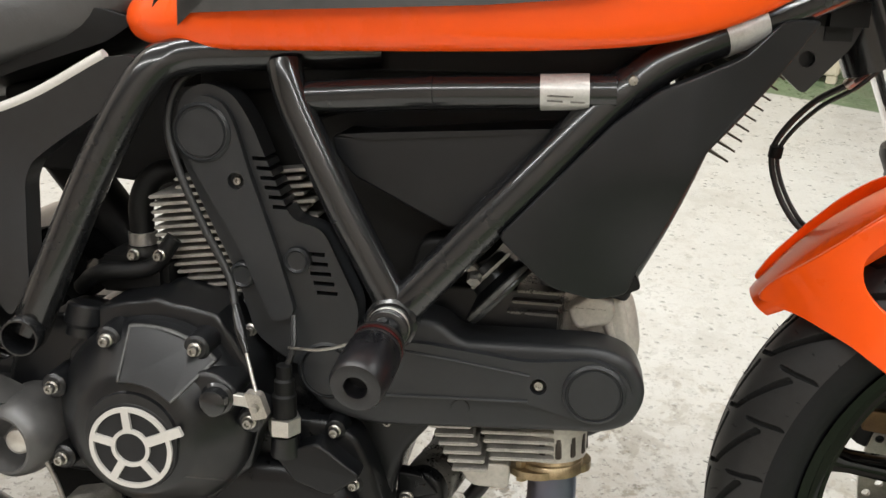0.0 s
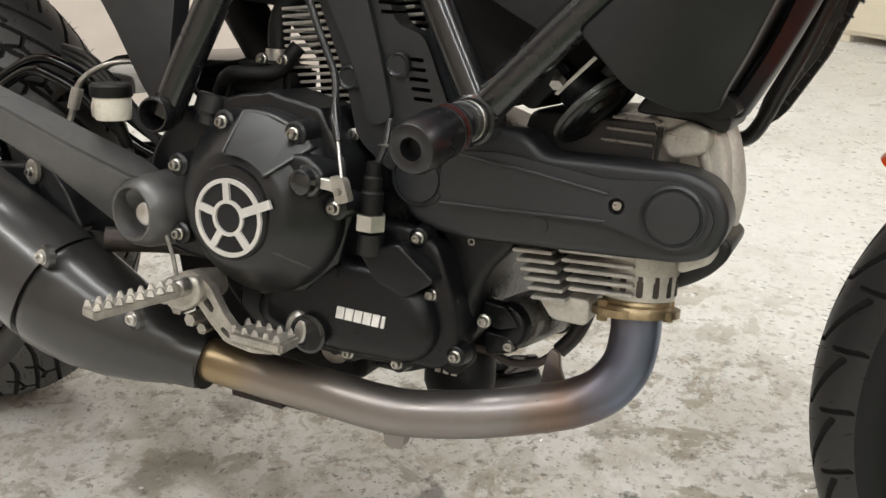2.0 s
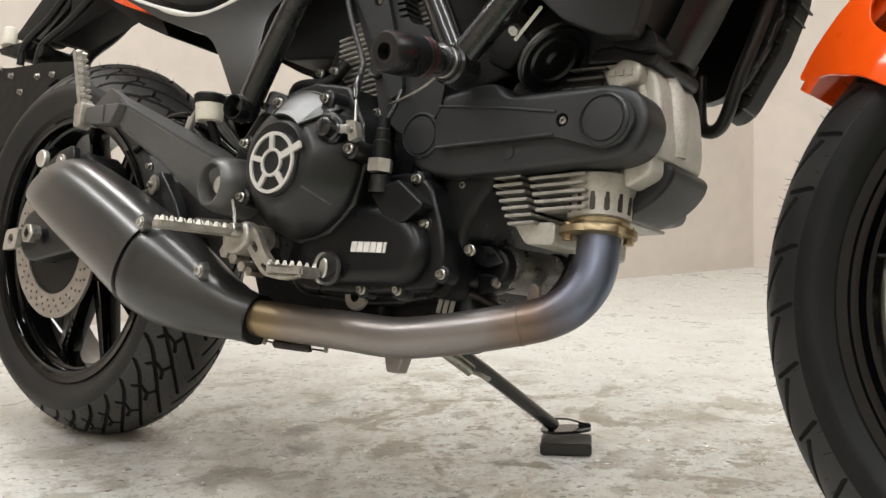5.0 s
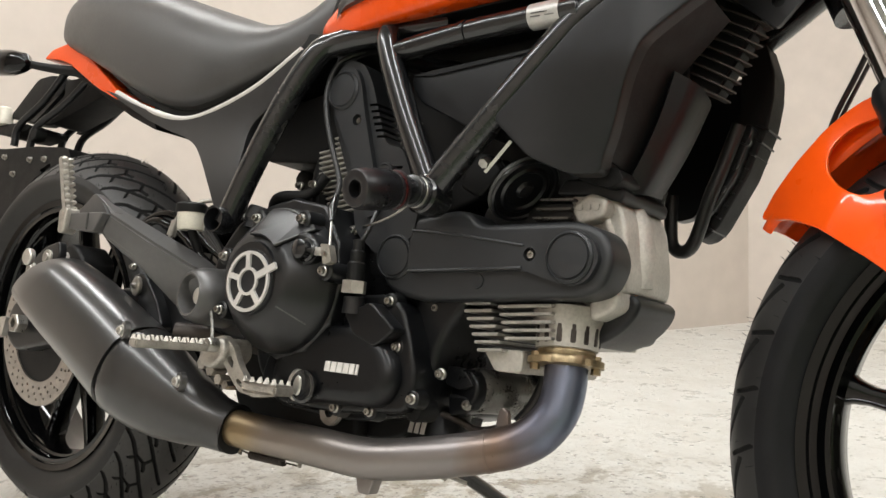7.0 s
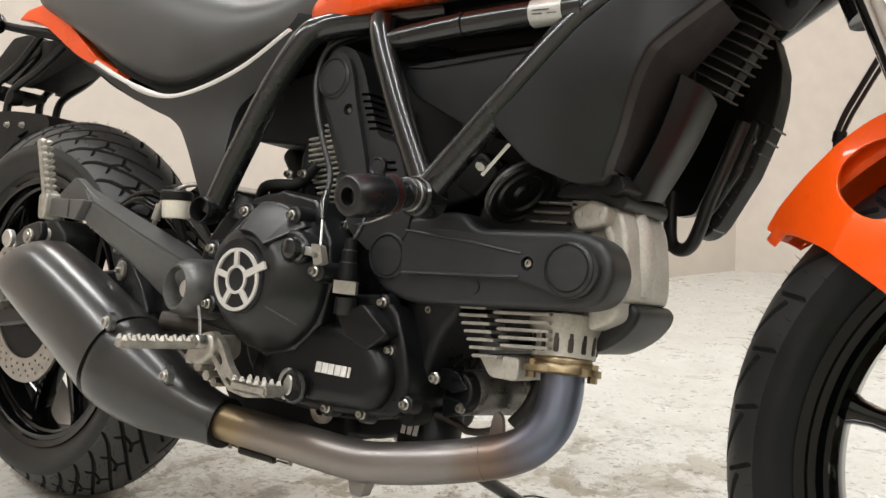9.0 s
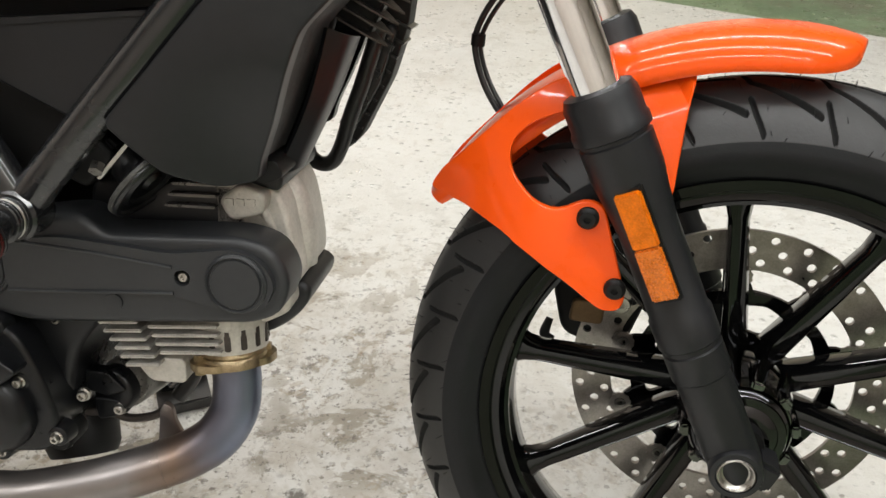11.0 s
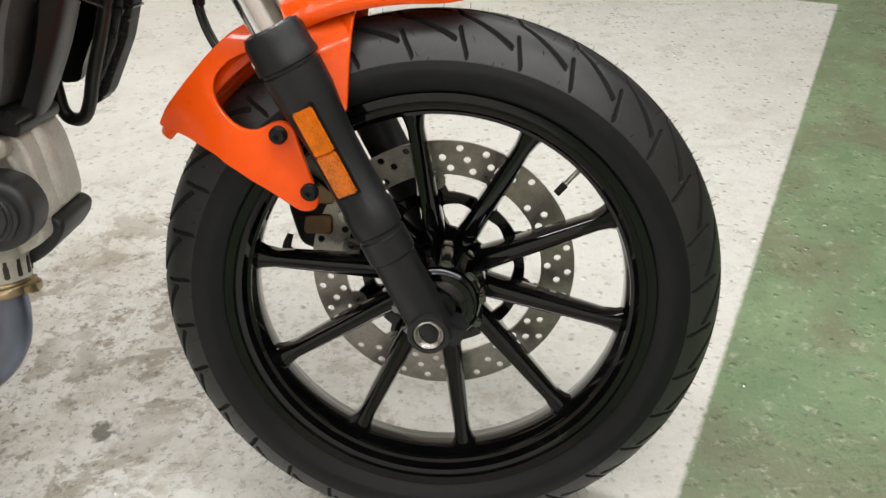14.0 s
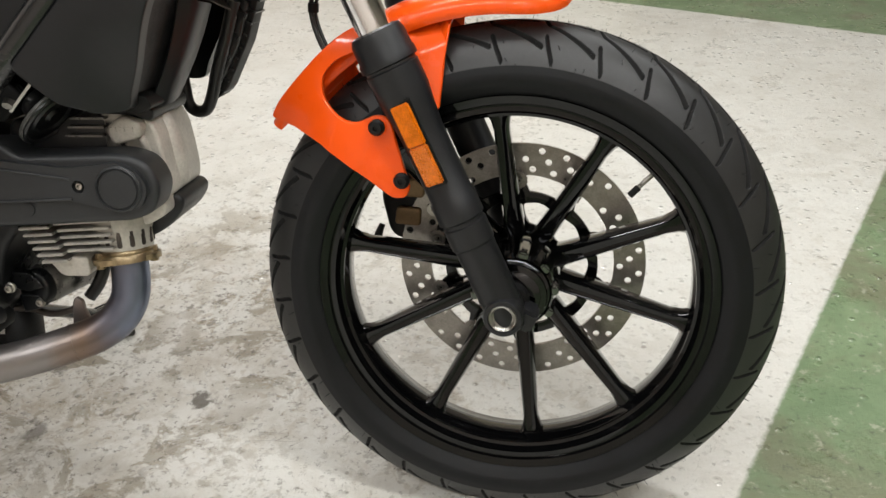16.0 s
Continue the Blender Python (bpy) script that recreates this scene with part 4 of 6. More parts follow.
for bx, by, bz in ((0.440, -0.2150, 0.268), (0.352, -0.2480, 0.325)):
    part("bolt_dish", lathe([(0.013, 0.006), (0.012, -0.0005), (0.010, -0.0015), (0.0, -0.001)], 24, Matrix.Translation((bx, by, bz)) @ Matrix.Rotation(radians(-14), 4, "Z")), M_SATIN, muf)
    part("bolt", bolt(bx, by - 0.0030, bz, 0.0072), M_BRUSHED, muf)
part("end_cap", lathe([(0, -0.002), (0.011, -0.002), (0.013, 0), (0.013, 0.006), (0, 0.006)], 20, Matrix.Translation((0.090, -0.254, 0.418))), M_BRUSHED, muf)
coil = [(0.500, -0.150, 0.189), (0.520, -0.151, 0.1865)]
for k in range(133):
    a = 2 * math.pi * k / 7
    coil.append((0.522 + 0.062 * k / 132, -0.152 + 0.0045 * math.cos(a), 0.186 + 0.0045 * math.sin(a)))
coil += [(0.588, -0.151, 0.1855), (0.606, -0.150, 0.185), (0.610, -0.148, 0.190)]
part("mount_spring", tube(coil, 0.0013, 6, smooth=False), M_FINDARK, muf, "small coil spring")
for hx in (0.500, 0.609):
    part("spring_hook", tube([(hx, -0.146, 0.196), (hx + 0.002, -0.152, 0.184)], 0.0028, 8, smooth=False), M_PEG, muf)
part("pipe_lug", plate(rounded([(0.700, 0.190), (0.730, 0.192), (0.723, 0.170), (0.706, 0.170)], 0.004), -0.148, -0.132, bevel=0.002), M_EXHAUST, bike)
part("link_pipe", tube([(0.36, -0.17, 0.330), (0.42, -0.13, 0.330), (0.47, -0.10, 0.32), (0.52, -0.06, 0.28)], 0.014, 16), M_FINDARK, muf, "dull brown link pipe")
flange = new("exhaust_flange")
flange.parent = bike
FM = Matrix.Translation((0.924, -0.077, 0.343)) @ Matrix.Rotation(radians(34), 4, "Z") @ Matrix.Rotation(radians(-97), 4, "X")
part("collar", lathe([(0.024, -0.014), (0.0315, -0.013), (0.0325, -0.010), (0.0305, -0.007), (0.0325, -0.004), (0.0325, 0.003), (0.024, 0.005)], 30, FM, closed=True), M_BRASS, flange, "heat-stained brass collar")
own = plate(rounded([(-0.042, -0.010), (-0.027, -0.027), (0.027, -0.027), (0.042, -0.010), (0.042, 0.010), (0.027, 0.027), (-0.027, 0.027), (-0.042, 0.010)], 0.010), -0.0035, 0.0035)
own.transform(FM)
part("plate", own, M_BRASS, flange, "stained steel port flange")
for sx in (-0.033, 0.033):
    part("stud_nut", lathe([(0, 0.010), (0.0055, 0.010), (0.0055, -0.010), (0, -0.010)], 6, FM @ Matrix.Translation((sx, 0, 0))), M_BRASS, flange)

# ---- frame ----
frame_node = new("trellis_frame")
frame_node.parent = bike
frame_node["label"] = "black tubular trellis frame"
TUBES = [
    ([(0.458, -0.188, 0.480), (0.490, -0.185, 0.552), (0.530, -0.176, 0.642), (0.566, -0.164, 0.706), (0.590, -0.152, 0.722), (0.640, -0.145, 0.728), (0.76, -0.130, 0.735)], 0.0165),
    ([(0.782, -0.172, 0.528), (0.738, -0.170, 0.606), (0.714, -0.168, 0.652), (0.698, -0.166, 0.684), (0.688, -0.163, 0.708), (0.684, -0.158, 0.722)], 0.0150),
    ([(0.776, -0.172, 0.508), (0.876, -0.166, 0.622), (0.942, -0.158, 0.697), (0.972, -0.150, 0.724), (1.004, -0.142, 0.745), (1.055, -0.124, 0.767), (1.12, -0.09, 0.795), (1.165, -0.05, 0.81)], 0.0165),
    ([(0.700, -0.160, 0.6945), (0.81, -0.164, 0.7045), (0.953, -0.163, 0.7125)], 0.0138),
    ([(0.700, -0.150, 0.684), (0.76, 0.0, 0.70), (0.70, 0.150, 0.684)], 0.012),
]
for pts, r in TUBES:
    both("frame_tube", tube(pts, r, 20), M_FRAME, frame_node)
part("head_gusset", plate(rounded([(1.074, 0.745), (1.098, 0.776), (1.138, 0.790), (1.162, 0.770), (1.154, 0.750), (1.119, 0.708)], 0.006), -0.046, -0.040, [circle(1.101, 0.752, 0.006, 14), circle(1.1185, 0.7386, 0.007, 14)]), M_CASE, frame_node, "black steering head plate")
part("gusset_back", plate(rounded([(1.082, 0.748), (1.102, 0.770), (1.136, 0.782), (1.154, 0.768), (1.146, 0.752), (1.119, 0.716)], 0.006), -0.0385, -0.030), M_DARK, frame_node)
part("steering_stop", box(1.118, 1.165, -0.06, -0.01, 0.755, 0.80, 0.012), M_DARK, frame_node)
part("head_tube", tube([(1.195, 0, 0.735), (1.145, 0, 0.85)], 0.034, 24, smooth=False), M_FRAME, frame_node)
both("gusset", plate(rounded([(0.935, 0.705), (0.985, 0.725), (0.955, 0.690)], 0.008), -0.160, -0.150, bevel=0.002), M_FRAME, frame_node)
for x, z in ((0.965, 0.722),):
    part("weld_stud", lathe([(0, -0.003), (0.0035, -0.0025), (0.0042, 0.0), (0.0042, 0.01), (0, 0.01)], 12, Matrix.Translation((x, -0.168, z))), M_STEEL, frame_node)
part("tube_collar", lathe([(0.0146, -0.002), (0.0146, 0.002), (0.013, 0.002), (0.013, -0.002)], 24, along((0.808, -0.165, 0.7044), (0.83, -0.165, 0.7057)), closed=True), M_FRAME, frame_node)
part("type_label", lathe([(0.0141, 0.0), (0.0143, 0.001), (0.0143, 0.037), (0.0141, 0.038)], 40, along((0.8945, -0.1640, 0.7093), (0.9345, -0.1634, 0.7116))), M_LABEL, frame_node, "bare metal type plate wrapped round the tube")
for k, (u, w) in enumerate(((0.004, 0.012), (0.004, 0.020), (0.022, 0.011))):
    part("print_bar", box(u, u + w, -0.0146, -0.0140, -0.0005 + 0.004 * (k % 2), 0.0008 + 0.004 * (k % 2), 0, Matrix.Translation((0.8965, -0.1640, 0.7040))), M_MOTOR, frame_node)
part("bare_sleeve", lathe([(0.0170, 0.0), (0.0173, 0.001), (0.0173, 0.035), (0.0170, 0.036)], 40, along((1.030, -0.1335, 0.7565), (1.0650, -0.1200, 0.7712))), M_LABEL, frame_node, "bare metal band on the frame tube")
part("rear_mount", lathe([(0.020, 0.010), (0.022, 0.006), (0.022, -0.010), (0.0205, -0.013), (0.0185, -0.013), (0.0172, -0.009), (0.0165, 0.02), (0, 0.02)], 30, Matrix.Translation((0.461, -0.201, 0.481)) @ Matrix.Rotation(radians(6), 4, "Z") @ Matrix.Diagonal((0.80, 1, 0.80, 1))), M_FRAME, frame_node, "open frame tube end")
part("front_node", lathe([(0.0, 0.022), (0.021, 0.022), (0.0225, 0.018), (0.0225, -0.010), (0.020, -0.013), (0.0, -0.013)], 30, Matrix.Translation((0.783, -0.176, 0.513))), M_FRAME, frame_node)
for k in range(4):
    part("node_washer", lathe([(0.0165, 0.0), (0.0180, -0.001), (0.0180, -0.003), (0.0165, -0.004), (0, -0.004)], 26, Matrix.Translation((0.783, -0.188 - 0.0045 * k, 0.513))), M_STEEL if k == 1 else M_FRAME, frame_node)

# crash bobbin that stands out from the frame node
bob = new("crash_bobbin")
bob.parent = bike
bob["label"] = "black nylon crash bobbin with red rings"
BM = along((0.783, -0.204, 0.513), (0.777, -0.290, 0.497))
part("spacer", lathe([(0, 0), (0.0135, 0.0), (0.0145, 0.004), (0.0145, 0.018), (0.0125, 0.020), (0, 0.020)], 26, BM), M_FRAME, bob)
for k in range(3):
    part("ring", lathe([(0.0195, 0.020 + 0.0045 * k), (0.0215, 0.0208 + 0.0045 * k), (0.0215, 0.0225 + 0.0045 * k), (0.0195, 0.0235 + 0.0045 * k)], 30, BM, closed=True), M_RED if k == 1 else M_NYLON, bob, "red anodised ring" if k == 1 else "")
part("slider", lathe([(0, 0.019), (0.020, 0.020), (0.0205, 0.034), (0.0222, 0.0365), (0.0226, 0.060), (0.0218, 0.0790), (0.0195, 0.0835), (0.0140, 0.0850), (0.0095, 0.0835), (0.0088, 0.070), (0, 0.070)], 36, BM), M_NYLON, bob)

# ---- engine ----
engine = new("engine_block")
engine.parent = bike
engine["label"] = "black painted v-twin crankcase"
part("crankcase", plate(rounded([(0.47, 0.30), (0.52, 0.250), (0.66, 0.245), (0.766, 0.266), (0.784, 0.36), (0.82, 0.40), (0.80, 0.47), (0.70, 0.50), (0.60, 0.505), (0.50, 0.48), (0.46, 0.40)], 0.025), -0.120, 0.13, bevel=0.010), M_LOWER, engine)
part("lower_mount", plate(rounded([(0.400, 0.345), (0.415, 0.285), (0.440, 0.235), (0.500, 0.216), (0.660, 0.216), (0.660, 0.300), (0.500, 0.345)], 0.015), -0.112, 0.09, bevel=0.006), M_DARK, engine)
part("sump", plate(rounded([(0.54, 0.255), (0.56, 0.225), (0.69, 0.225), (0.725, 0.240), (0.735, 0.28), (0.56, 0.28)], 0.012), -0.09, 0.06, bevel=0.006), M_DARK, engine)

# alternator-side cover with the raised lettering bars
case = new("side_cover")
case.parent = bike
case["label"] = "black lower engine cover"
COVER = [(0.520, 0.285), (0.560, 0.256), (0.660, 0.256), (0.768, 0.268), (0.778, 0.305), (0.766, 0.345), (0.748, 0.388), (0.722, 0.402), (0.665, 0.398), (0.60, 0.37), (0.54, 0.34)]
part("cover", plate(rounded(COVER, 0.015), -0.152, -0.100, bevel=0.006), M_LOWER, case)
part("dome", plate(rounded([(0.552, 0.280), (0.600, 0.262), (0.742, 0.270), (0.762, 0.305), (0.742, 0.345), (0.700, 0.366), (0.620, 0.362), (0.565, 0.330)], 0.024), -0.1728, -0.135, bevel=0.020), M_LOWER, case)
part("raised_box", plate(rounded([(0.676, 0.374), (0.716, 0.390), (0.757, 0.360), (0.728, 0.338), (0.694, 0.350)], 0.006), -0.174, -0.148, bevel=0.009), M_LOWER, case)
for bx, bz in ((0.727, 0.393), (0.745, 0.341), (0.715, 0.264), (0.660, 0.262), (0.775, 0.285)):
    part("boss", lathe([(0.012, 0.012), (0.010, -0.004), (0.008, -0.0055), (0, -0.0055)], 20, Matrix.Translation((bx, -0.1475, bz))), M_LOWER, case)
    part("bolt", bolt(bx, -0.1545, bz, 0.0054), M_STEEL, case)
# six slanted bars where the maker's name stands
for i, w in enumerate((0.0085, 0.0085, 0.0085, 0.0085, 0.0075, 0.0035)):
    x = 0.6550 + 0.0099 * i
    part("emblem_bar", plate([(x, 0.3045), (x + w, 0.3045), (x + w + 0.0014, 0.3165), (x + 0.0014, 0.3165)], -0.1742, -0.1718), M_WHITE, case, "white printed bar")

# clutch cover
clutch = new("clutch_cover")
clutch.parent = bike
clutch["label"] = "round black clutch cover with a silver emblem"
CC = (0.571, 0.408)
ring_pts = []
for i in range(72):
    a = 2 * math.pi * i / 72
    r = 0.0935 + 0.0135 * max(0, math.cos(a - radians(62))) ** 10 + 0.012 * max(0, math.cos(a - radians(112))) ** 10 + 0.004 * math.cos(6 * a)  ** 8
    ring_pts.append((CC[0] + r * math.cos(a), CC[1] + r * math.sin(a)))
part("base_ring", plate(ring_pts, -0.176, -0.105, bevel=0.005), M_CASE, clutch)
part("drum", lathe([(0.0915, 0.030), (0.0910, 0.020), (0.0890, 0.013), (0.0840, 0.005), (0.0580, -0.0235), (0.0530, -0.0270), (0.0460, -0.0285), (0.0420, -0.0300), (0.0410, -0.0335), (0.0, -0.0340)], 72, Matrix.Translation((CC[0], -0.2, CC[1]))), M_CASE, clutch)
# raised upper segment between two radial ribs
def sector(r0, r1, a0, a1, n=14):
    out = [(CC[0] + r1 * math.cos(radians(a0 + (a1 - a0) * i / n)), CC[1] + r1 * math.sin(radians(a0 + (a1 - a0) * i / n))) for i in range(n + 1)]
    return out + [(CC[0] + r0 * math.cos(radians(a1 - (a1 - a0) * i / n)), CC[1] + r0 * math.sin(radians(a1 - (a1 - a0) * i / n))) for i in range(n + 1)]


def on_cone(bm, lift=0.0):
    """Lays a flat piece on the sloping face of the cover."""
    for v in bm.verts:
        r = math.hypot(v.co.x - CC[0], v.co.z - CC[1])
        v.co.y += max(0.0, r - 0.054) * 1.08 - lift
    return bm


part("raised_segment", on_cone(plate(rounded(sector(0.050, 0.090, 44, 101), 0.004, 2), -0.2340, -0.205, bevel=0.004)), M_CASE, clutch)
part("lower_line", on_cone(tube([(CC[0] + r * math.cos(radians(-38)), -0.2275, CC[1] + r * math.sin(radians(-38))) for r in (0.056, 0.066, 0.076, 0.084)], 0.0012, 8)), M_WORN, clutch)
for a in (45.5, 99.5):
    ca, sa = math.cos(radians(a)), math.sin(radians(a))
    part("worn_rib", on_cone(tube([(CC[0] + r * ca, -0.2335, CC[1] + r * sa) for r in (0.052, 0.062, 0.075, 0.088)], 0.0013, 8)), M_WORN, clutch)
part("worn_rib", on_cone(tube([(CC[0] + 0.0885 * math.cos(radians(a)), -0.2335, CC[1] + 0.0885 * math.sin(radians(a))) for a in range(46, 101, 6)], 0.0012, 8)), M_WORN, clutch)
part("cable_arm_boss", plate(rounded([(0.606, 0.452), (0.628, 0.422), (0.650, 0.428), (0.658, 0.450), (0.640, 0.464), (0.622, 0.466)], 0.008), -0.212, -0.16, bevel=0.006), M_CASE, clutch)
for bx, bz in ((0.538, 0.483), (0.618, 0.482), (0.484, 0.434), (0.488, 0.365), (0.665, 0.42)):
    part("lug", lathe([(0.0125, 0.03), (0.0115, -0.002), (0.009, -0.004), (0, -0.004)], 20, Matrix.Translation((bx, -0.199, bz))), M_CASE, clutch)
    part("bolt", bolt(bx, -0.2065, bz, 0.0055), M_STEEL, clutch)
EC = (0.5715, 0.4005)
part("emblem_face", lathe([(0, -0.2342), (0.0395, -0.2340), (0.0405, -0.2325), (0.0405, -0.228), (0, -0.228)], 60, Matrix.Translation((EC[0], 0, EC[1]))), M_PLASTIC, clutch)
em = plate(circle(*EC, 0.0370, 72), -0.2368, -0.2335, [circle(*EC, 0.0330, 72)])
part("emblem_rim", em, M_SILVER, clutch, "silver emblem ring")
part("emblem_hub", plate(circle(*EC, 0.0172, 48), -0.2368, -0.2335, [circle(*EC, 0.0138, 48)]), M_SILVER, clutch, "silver emblem hub")
for a in (24, 96, 168, 240, 312):
    r1 = 0.050 if a == 24 else 0.0335
    w = 0.0042 if a == 24 else 0.0034
    ca, sa = math.cos(radians(a)), math.sin(radians(a))
    part("emblem_spoke", plate([(EC[0] + r * ca - s * w * sa, EC[1] + r * sa + s * w * ca) for r, s in ((0.0165, -1), (r1, -1), (r1, 1), (0.0165, 1))], -0.2371, -0.2336), M_SILVER, clutch)
part("filler_cap", lathe([(0, -0.018), (0.015, -0.018), (0.017, -0.016), (0.0175, 0.0), (0.014, 0.004), (0.014, 0.012), (0, 0.012)], 30, along((0.502, -0.17, 0.497), (0.498, -0.175, 0.470)) @ Matrix.Translation((0, 0.012, 0))), M_CASE, clutch, "black oil filler cap")

# clutch release lever with its cable
release = new("clutch_release")
release.parent = bike
part("spindle", lathe([(0, -0.014), (0.008, -0.014), (0.0115, -0.012), (0.012, -0.002), (0.0145, 0.0), (0.0145, 0.02), (0, 0.02)], 24, Matrix.Translation((0.640, -0.213, 0.443))), M_FRAME, release)
part("lever", plate(rounded([(0.638, 0.448), (0.640, 0.438), (0.662, 0.437), (0.678, 0.434), (0.680, 0.442), (0.664, 0.447)], 0.003), -0.212, -0.206, bevel=0.0015), M_BRUSHED, release, "bright steel release lever")
part("clevis", plate(rounded([(0.664, 0.451), (0.672, 0.426), (0.685, 0.430), (0.678, 0.450)], 0.003), -0.214, -0.204, [circle(0.6745, 0.4385, 0.003, 12)]), M_PEG, release)
part("clevis_pin", lathe([(0, -0.219), (0.003, -0.219), (0.0035, -0.217), (0.0035, -0.200), (0, -0.200)], 14, Matrix.Translation((0.6745, 0, 0.4385))), M_STEEL, release)
part("inner_wire", tube([(0.674, -0.208, 0.445), (0.660, -0.196, 0.482)], 0.0016, 8, smooth=False), M_BRUSHED, release, "bright cable wire")
part("adjuster", tube([(0.661, -0.197, 0.480), (0.656, -0.193, 0.491), (0.653, -0.190, 0.498), (0.643, -0.175, 0.517)], [0.0035, 0.0045, 0.0055, 0.0035], 12, smooth=False), M_FRAME, release)
part("outer_cable", tube([(0.645, -0.178, 0.513), (0.634, -0.165, 0.538), (0.610, -0.160, 0.580), (0.588, -0.155, 0.625), (0.576, -0.148, 0.665), (0.588, -0.140, 0.703), (0.63, -0.115, 0.722), (0.72, -0.10, 0.722)], 0.0036, 10), M_HOSE, release, "black clutch cable")

# oil pressure switch between the covers
sw = new("pressure_switch")
sw.parent = bike
part("nut", lathe([(0, 0), (0.0150, 0), (0.0150, 0.015), (0, 0.015)], 6, along((0.686, -0.172, 0.398), (0.686, -0.172, 0.44))), M_BRUSHED, sw, "bright hexagonal nut")
part("body", lathe([(0, 0.0), (0.011, 0.0), (0.011, 0.02), (0.009, 0.022), (0.009, 0.034), (0.007, 0.036), (0.007, 0.048), (0, 0.05)], 20, along((0.686, -0.172, 0.4135), (0.686, -0.172, 0.45))), M_DARK, sw)
part("base", lathe([(0.014, 0.0), (0.012, 0.02), (0, 0.02)], 20, along((0.686, -0.168, 0.375), (0.686, -0.172, 0.42))), M_CASE, sw)
part("wire", tube([(0.686, -0.172, 0.455), (0.692, -0.165, 0.475), (0.688, -0.150, 0.50)], 0.003, 8), M_HOSE, sw)
part("breather_wire", tube([(0.690, -0.172, 0.478), (0.720, -0.180, 0.482), (0.748, -0.182, 0.492), (0.766, -0.178, 0.507)], 0.0014, 8), M_STEEL, bike, "thin bright wire")

# upright cylinder, leaning back
upright = new("upright_cylinder")
upright.parent = bike
CM = Matrix.Translation((0.616, 0, 0.500)) @ Matrix.Rotation(radians(-8), 4, "Y")
part("barrel", box(-0.055, 0.070, -0.075, 0.08, -0.02, 0.115, 0.01, CM), M_FINDARK, upright)
for i in range(17):
    z = -0.004 + 0.0073 * i
    left = -0.066 + 0.030 * max(0.0, (0.052 - z) / 0.052) + (0.028 if i > 14 else 0.0)
    part("fin", box(left, 0.094 - 0.010 * (i % 2), -0.112, 0.10, z, z + 0.0030, 0.0010, CM), M_FIN, upright)
part("head", box(-0.05, 0.060, -0.08, 0.09, 0.128, 0.195, 0.012, CM), M_DARK, upright)
part("inlet_stub", tube([(0.570, -0.04, 0.600), (0.530, -0.065, 0.605), (0.513, -0.075, 0.580), (0.515, -0.08, 0.535)], 0.012, 16), M_DARK, upright)
part("stub_clamp", tube([(0.5145, -0.08, 0.548), (0.515, -0.08, 0.536)], 0.014, 20, smooth=False), M_BRUSHED, upright, "bright hose clamp")
part("injector", box(0.490, 0.560, -0.13, -0.07, 0.50, 0.535, 0.006), M_DARK, upright)
part("throttle_linkage", tube([(0.47, -0.12, 0.50), (0.50, -0.14, 0.522), (0.545, -0.13, 0.528), (0.565, -0.12, 0.555)], 0.008, 12), M_DARK, upright)
for bx, bz in ((0.531, 0.540), (0.556, 0.541)):
    part("screw", bolt(bx, -0.135, bz, 0.005), M_STEEL, upright)

# lying cylinder
lying = new("lying_cylinder")
lying.parent = bike
part("barrel", plate(rounded([(0.79, 0.41), (0.80, 0.52), (0.95, 0.525), (0.955, 0.375), (0.84, 0.36)], 0.015), -0.085, 0.085, bevel=0.006), M_CASE, lying)
TILT = Matrix.Translation((0.865, 0, 0.378)) @ Matrix.Rotation(radians(-4), 4, "Y") @ Matrix.Translation((-0.865, 0, -0.378))
for i in range(7):
    z = 0.4045 - 0.0088 * i
    x0 = 0.806 + 0.0040 * i
    part("fin", box(x0, 0.846 + 0.0030 * i, -0.118, 0.09, z - 0.0034, z, 0.001, TILT), M_FIN, lying)
    if i < 6:
        part("fin", box(0.853 + 0.0026 * i, 0.926, -0.118, 0.09, z + 0.0008, z + 0.0042, 0.001, TILT), M_FIN, lying)
for i in range(3):
    z = 0.500 + 0.0105 * i
    part("fin", box(0.874 + 0.004 * i, 0.922 + 0.002 * i, -0.096, 0.09, z, z + 0.0026, 0.001), M_MOTOR, lying)
part("lower_block", plate(rounded([(0.832, 0.350), (0.886, 0.352), (0.886, 0.326), (0.850, 0.326)], 0.007), -0.105, 0.07, bevel=0.004), M_ALU, lying)
part("port", lathe([(0, -0.058), (0.040, -0.058), (0.0395, -0.045), (0.0355, -0.036), (0.0345, -0.014), (0.030, -0.013), (0, -0.013)], 40, FM), M_ALU, lying, "cast exhaust port")
for k in range(7):
    pa = Matrix.Rotation(radians(-80 + 25 * k), 4, "Y")
    part("port_slot", box(-0.003, 0.003, -0.040, -0.018, -0.0362, -0.030, 0.001, FM @ pa), M_FINDARK, lying)
HEAD = [(0.915, 0.532), (0.950, 0.538), (0.972, 0.525), (0.984, 0.504), (0.990, 0.470), (0.993, 0.440), (0.991, 0.424), (0.980, 0.420), (0.953, 0.399), (0.930, 0.380), (0.915, 0.380)]
part("head", plate(rounded(HEAD, 0.014), -0.085, 0.025, bevel=0.024), M_ALU, lying, "bare cast aluminium cylinder head")
part("head_boss", plate(rounded([(0.928, 0.512), (0.950, 0.528), (0.972, 0.520), (0.970, 0.500), (0.938, 0.492)], 0.008), -0.104, -0.07, bevel=0.005), M_ALU, lying)
for i in range(3):
    part("cast_bar", box(0.936 + 0.010 * i, 0.943 + 0.010 * i, -0.1055, -0.1035, 0.508, 0.514), M_ALU, lying)
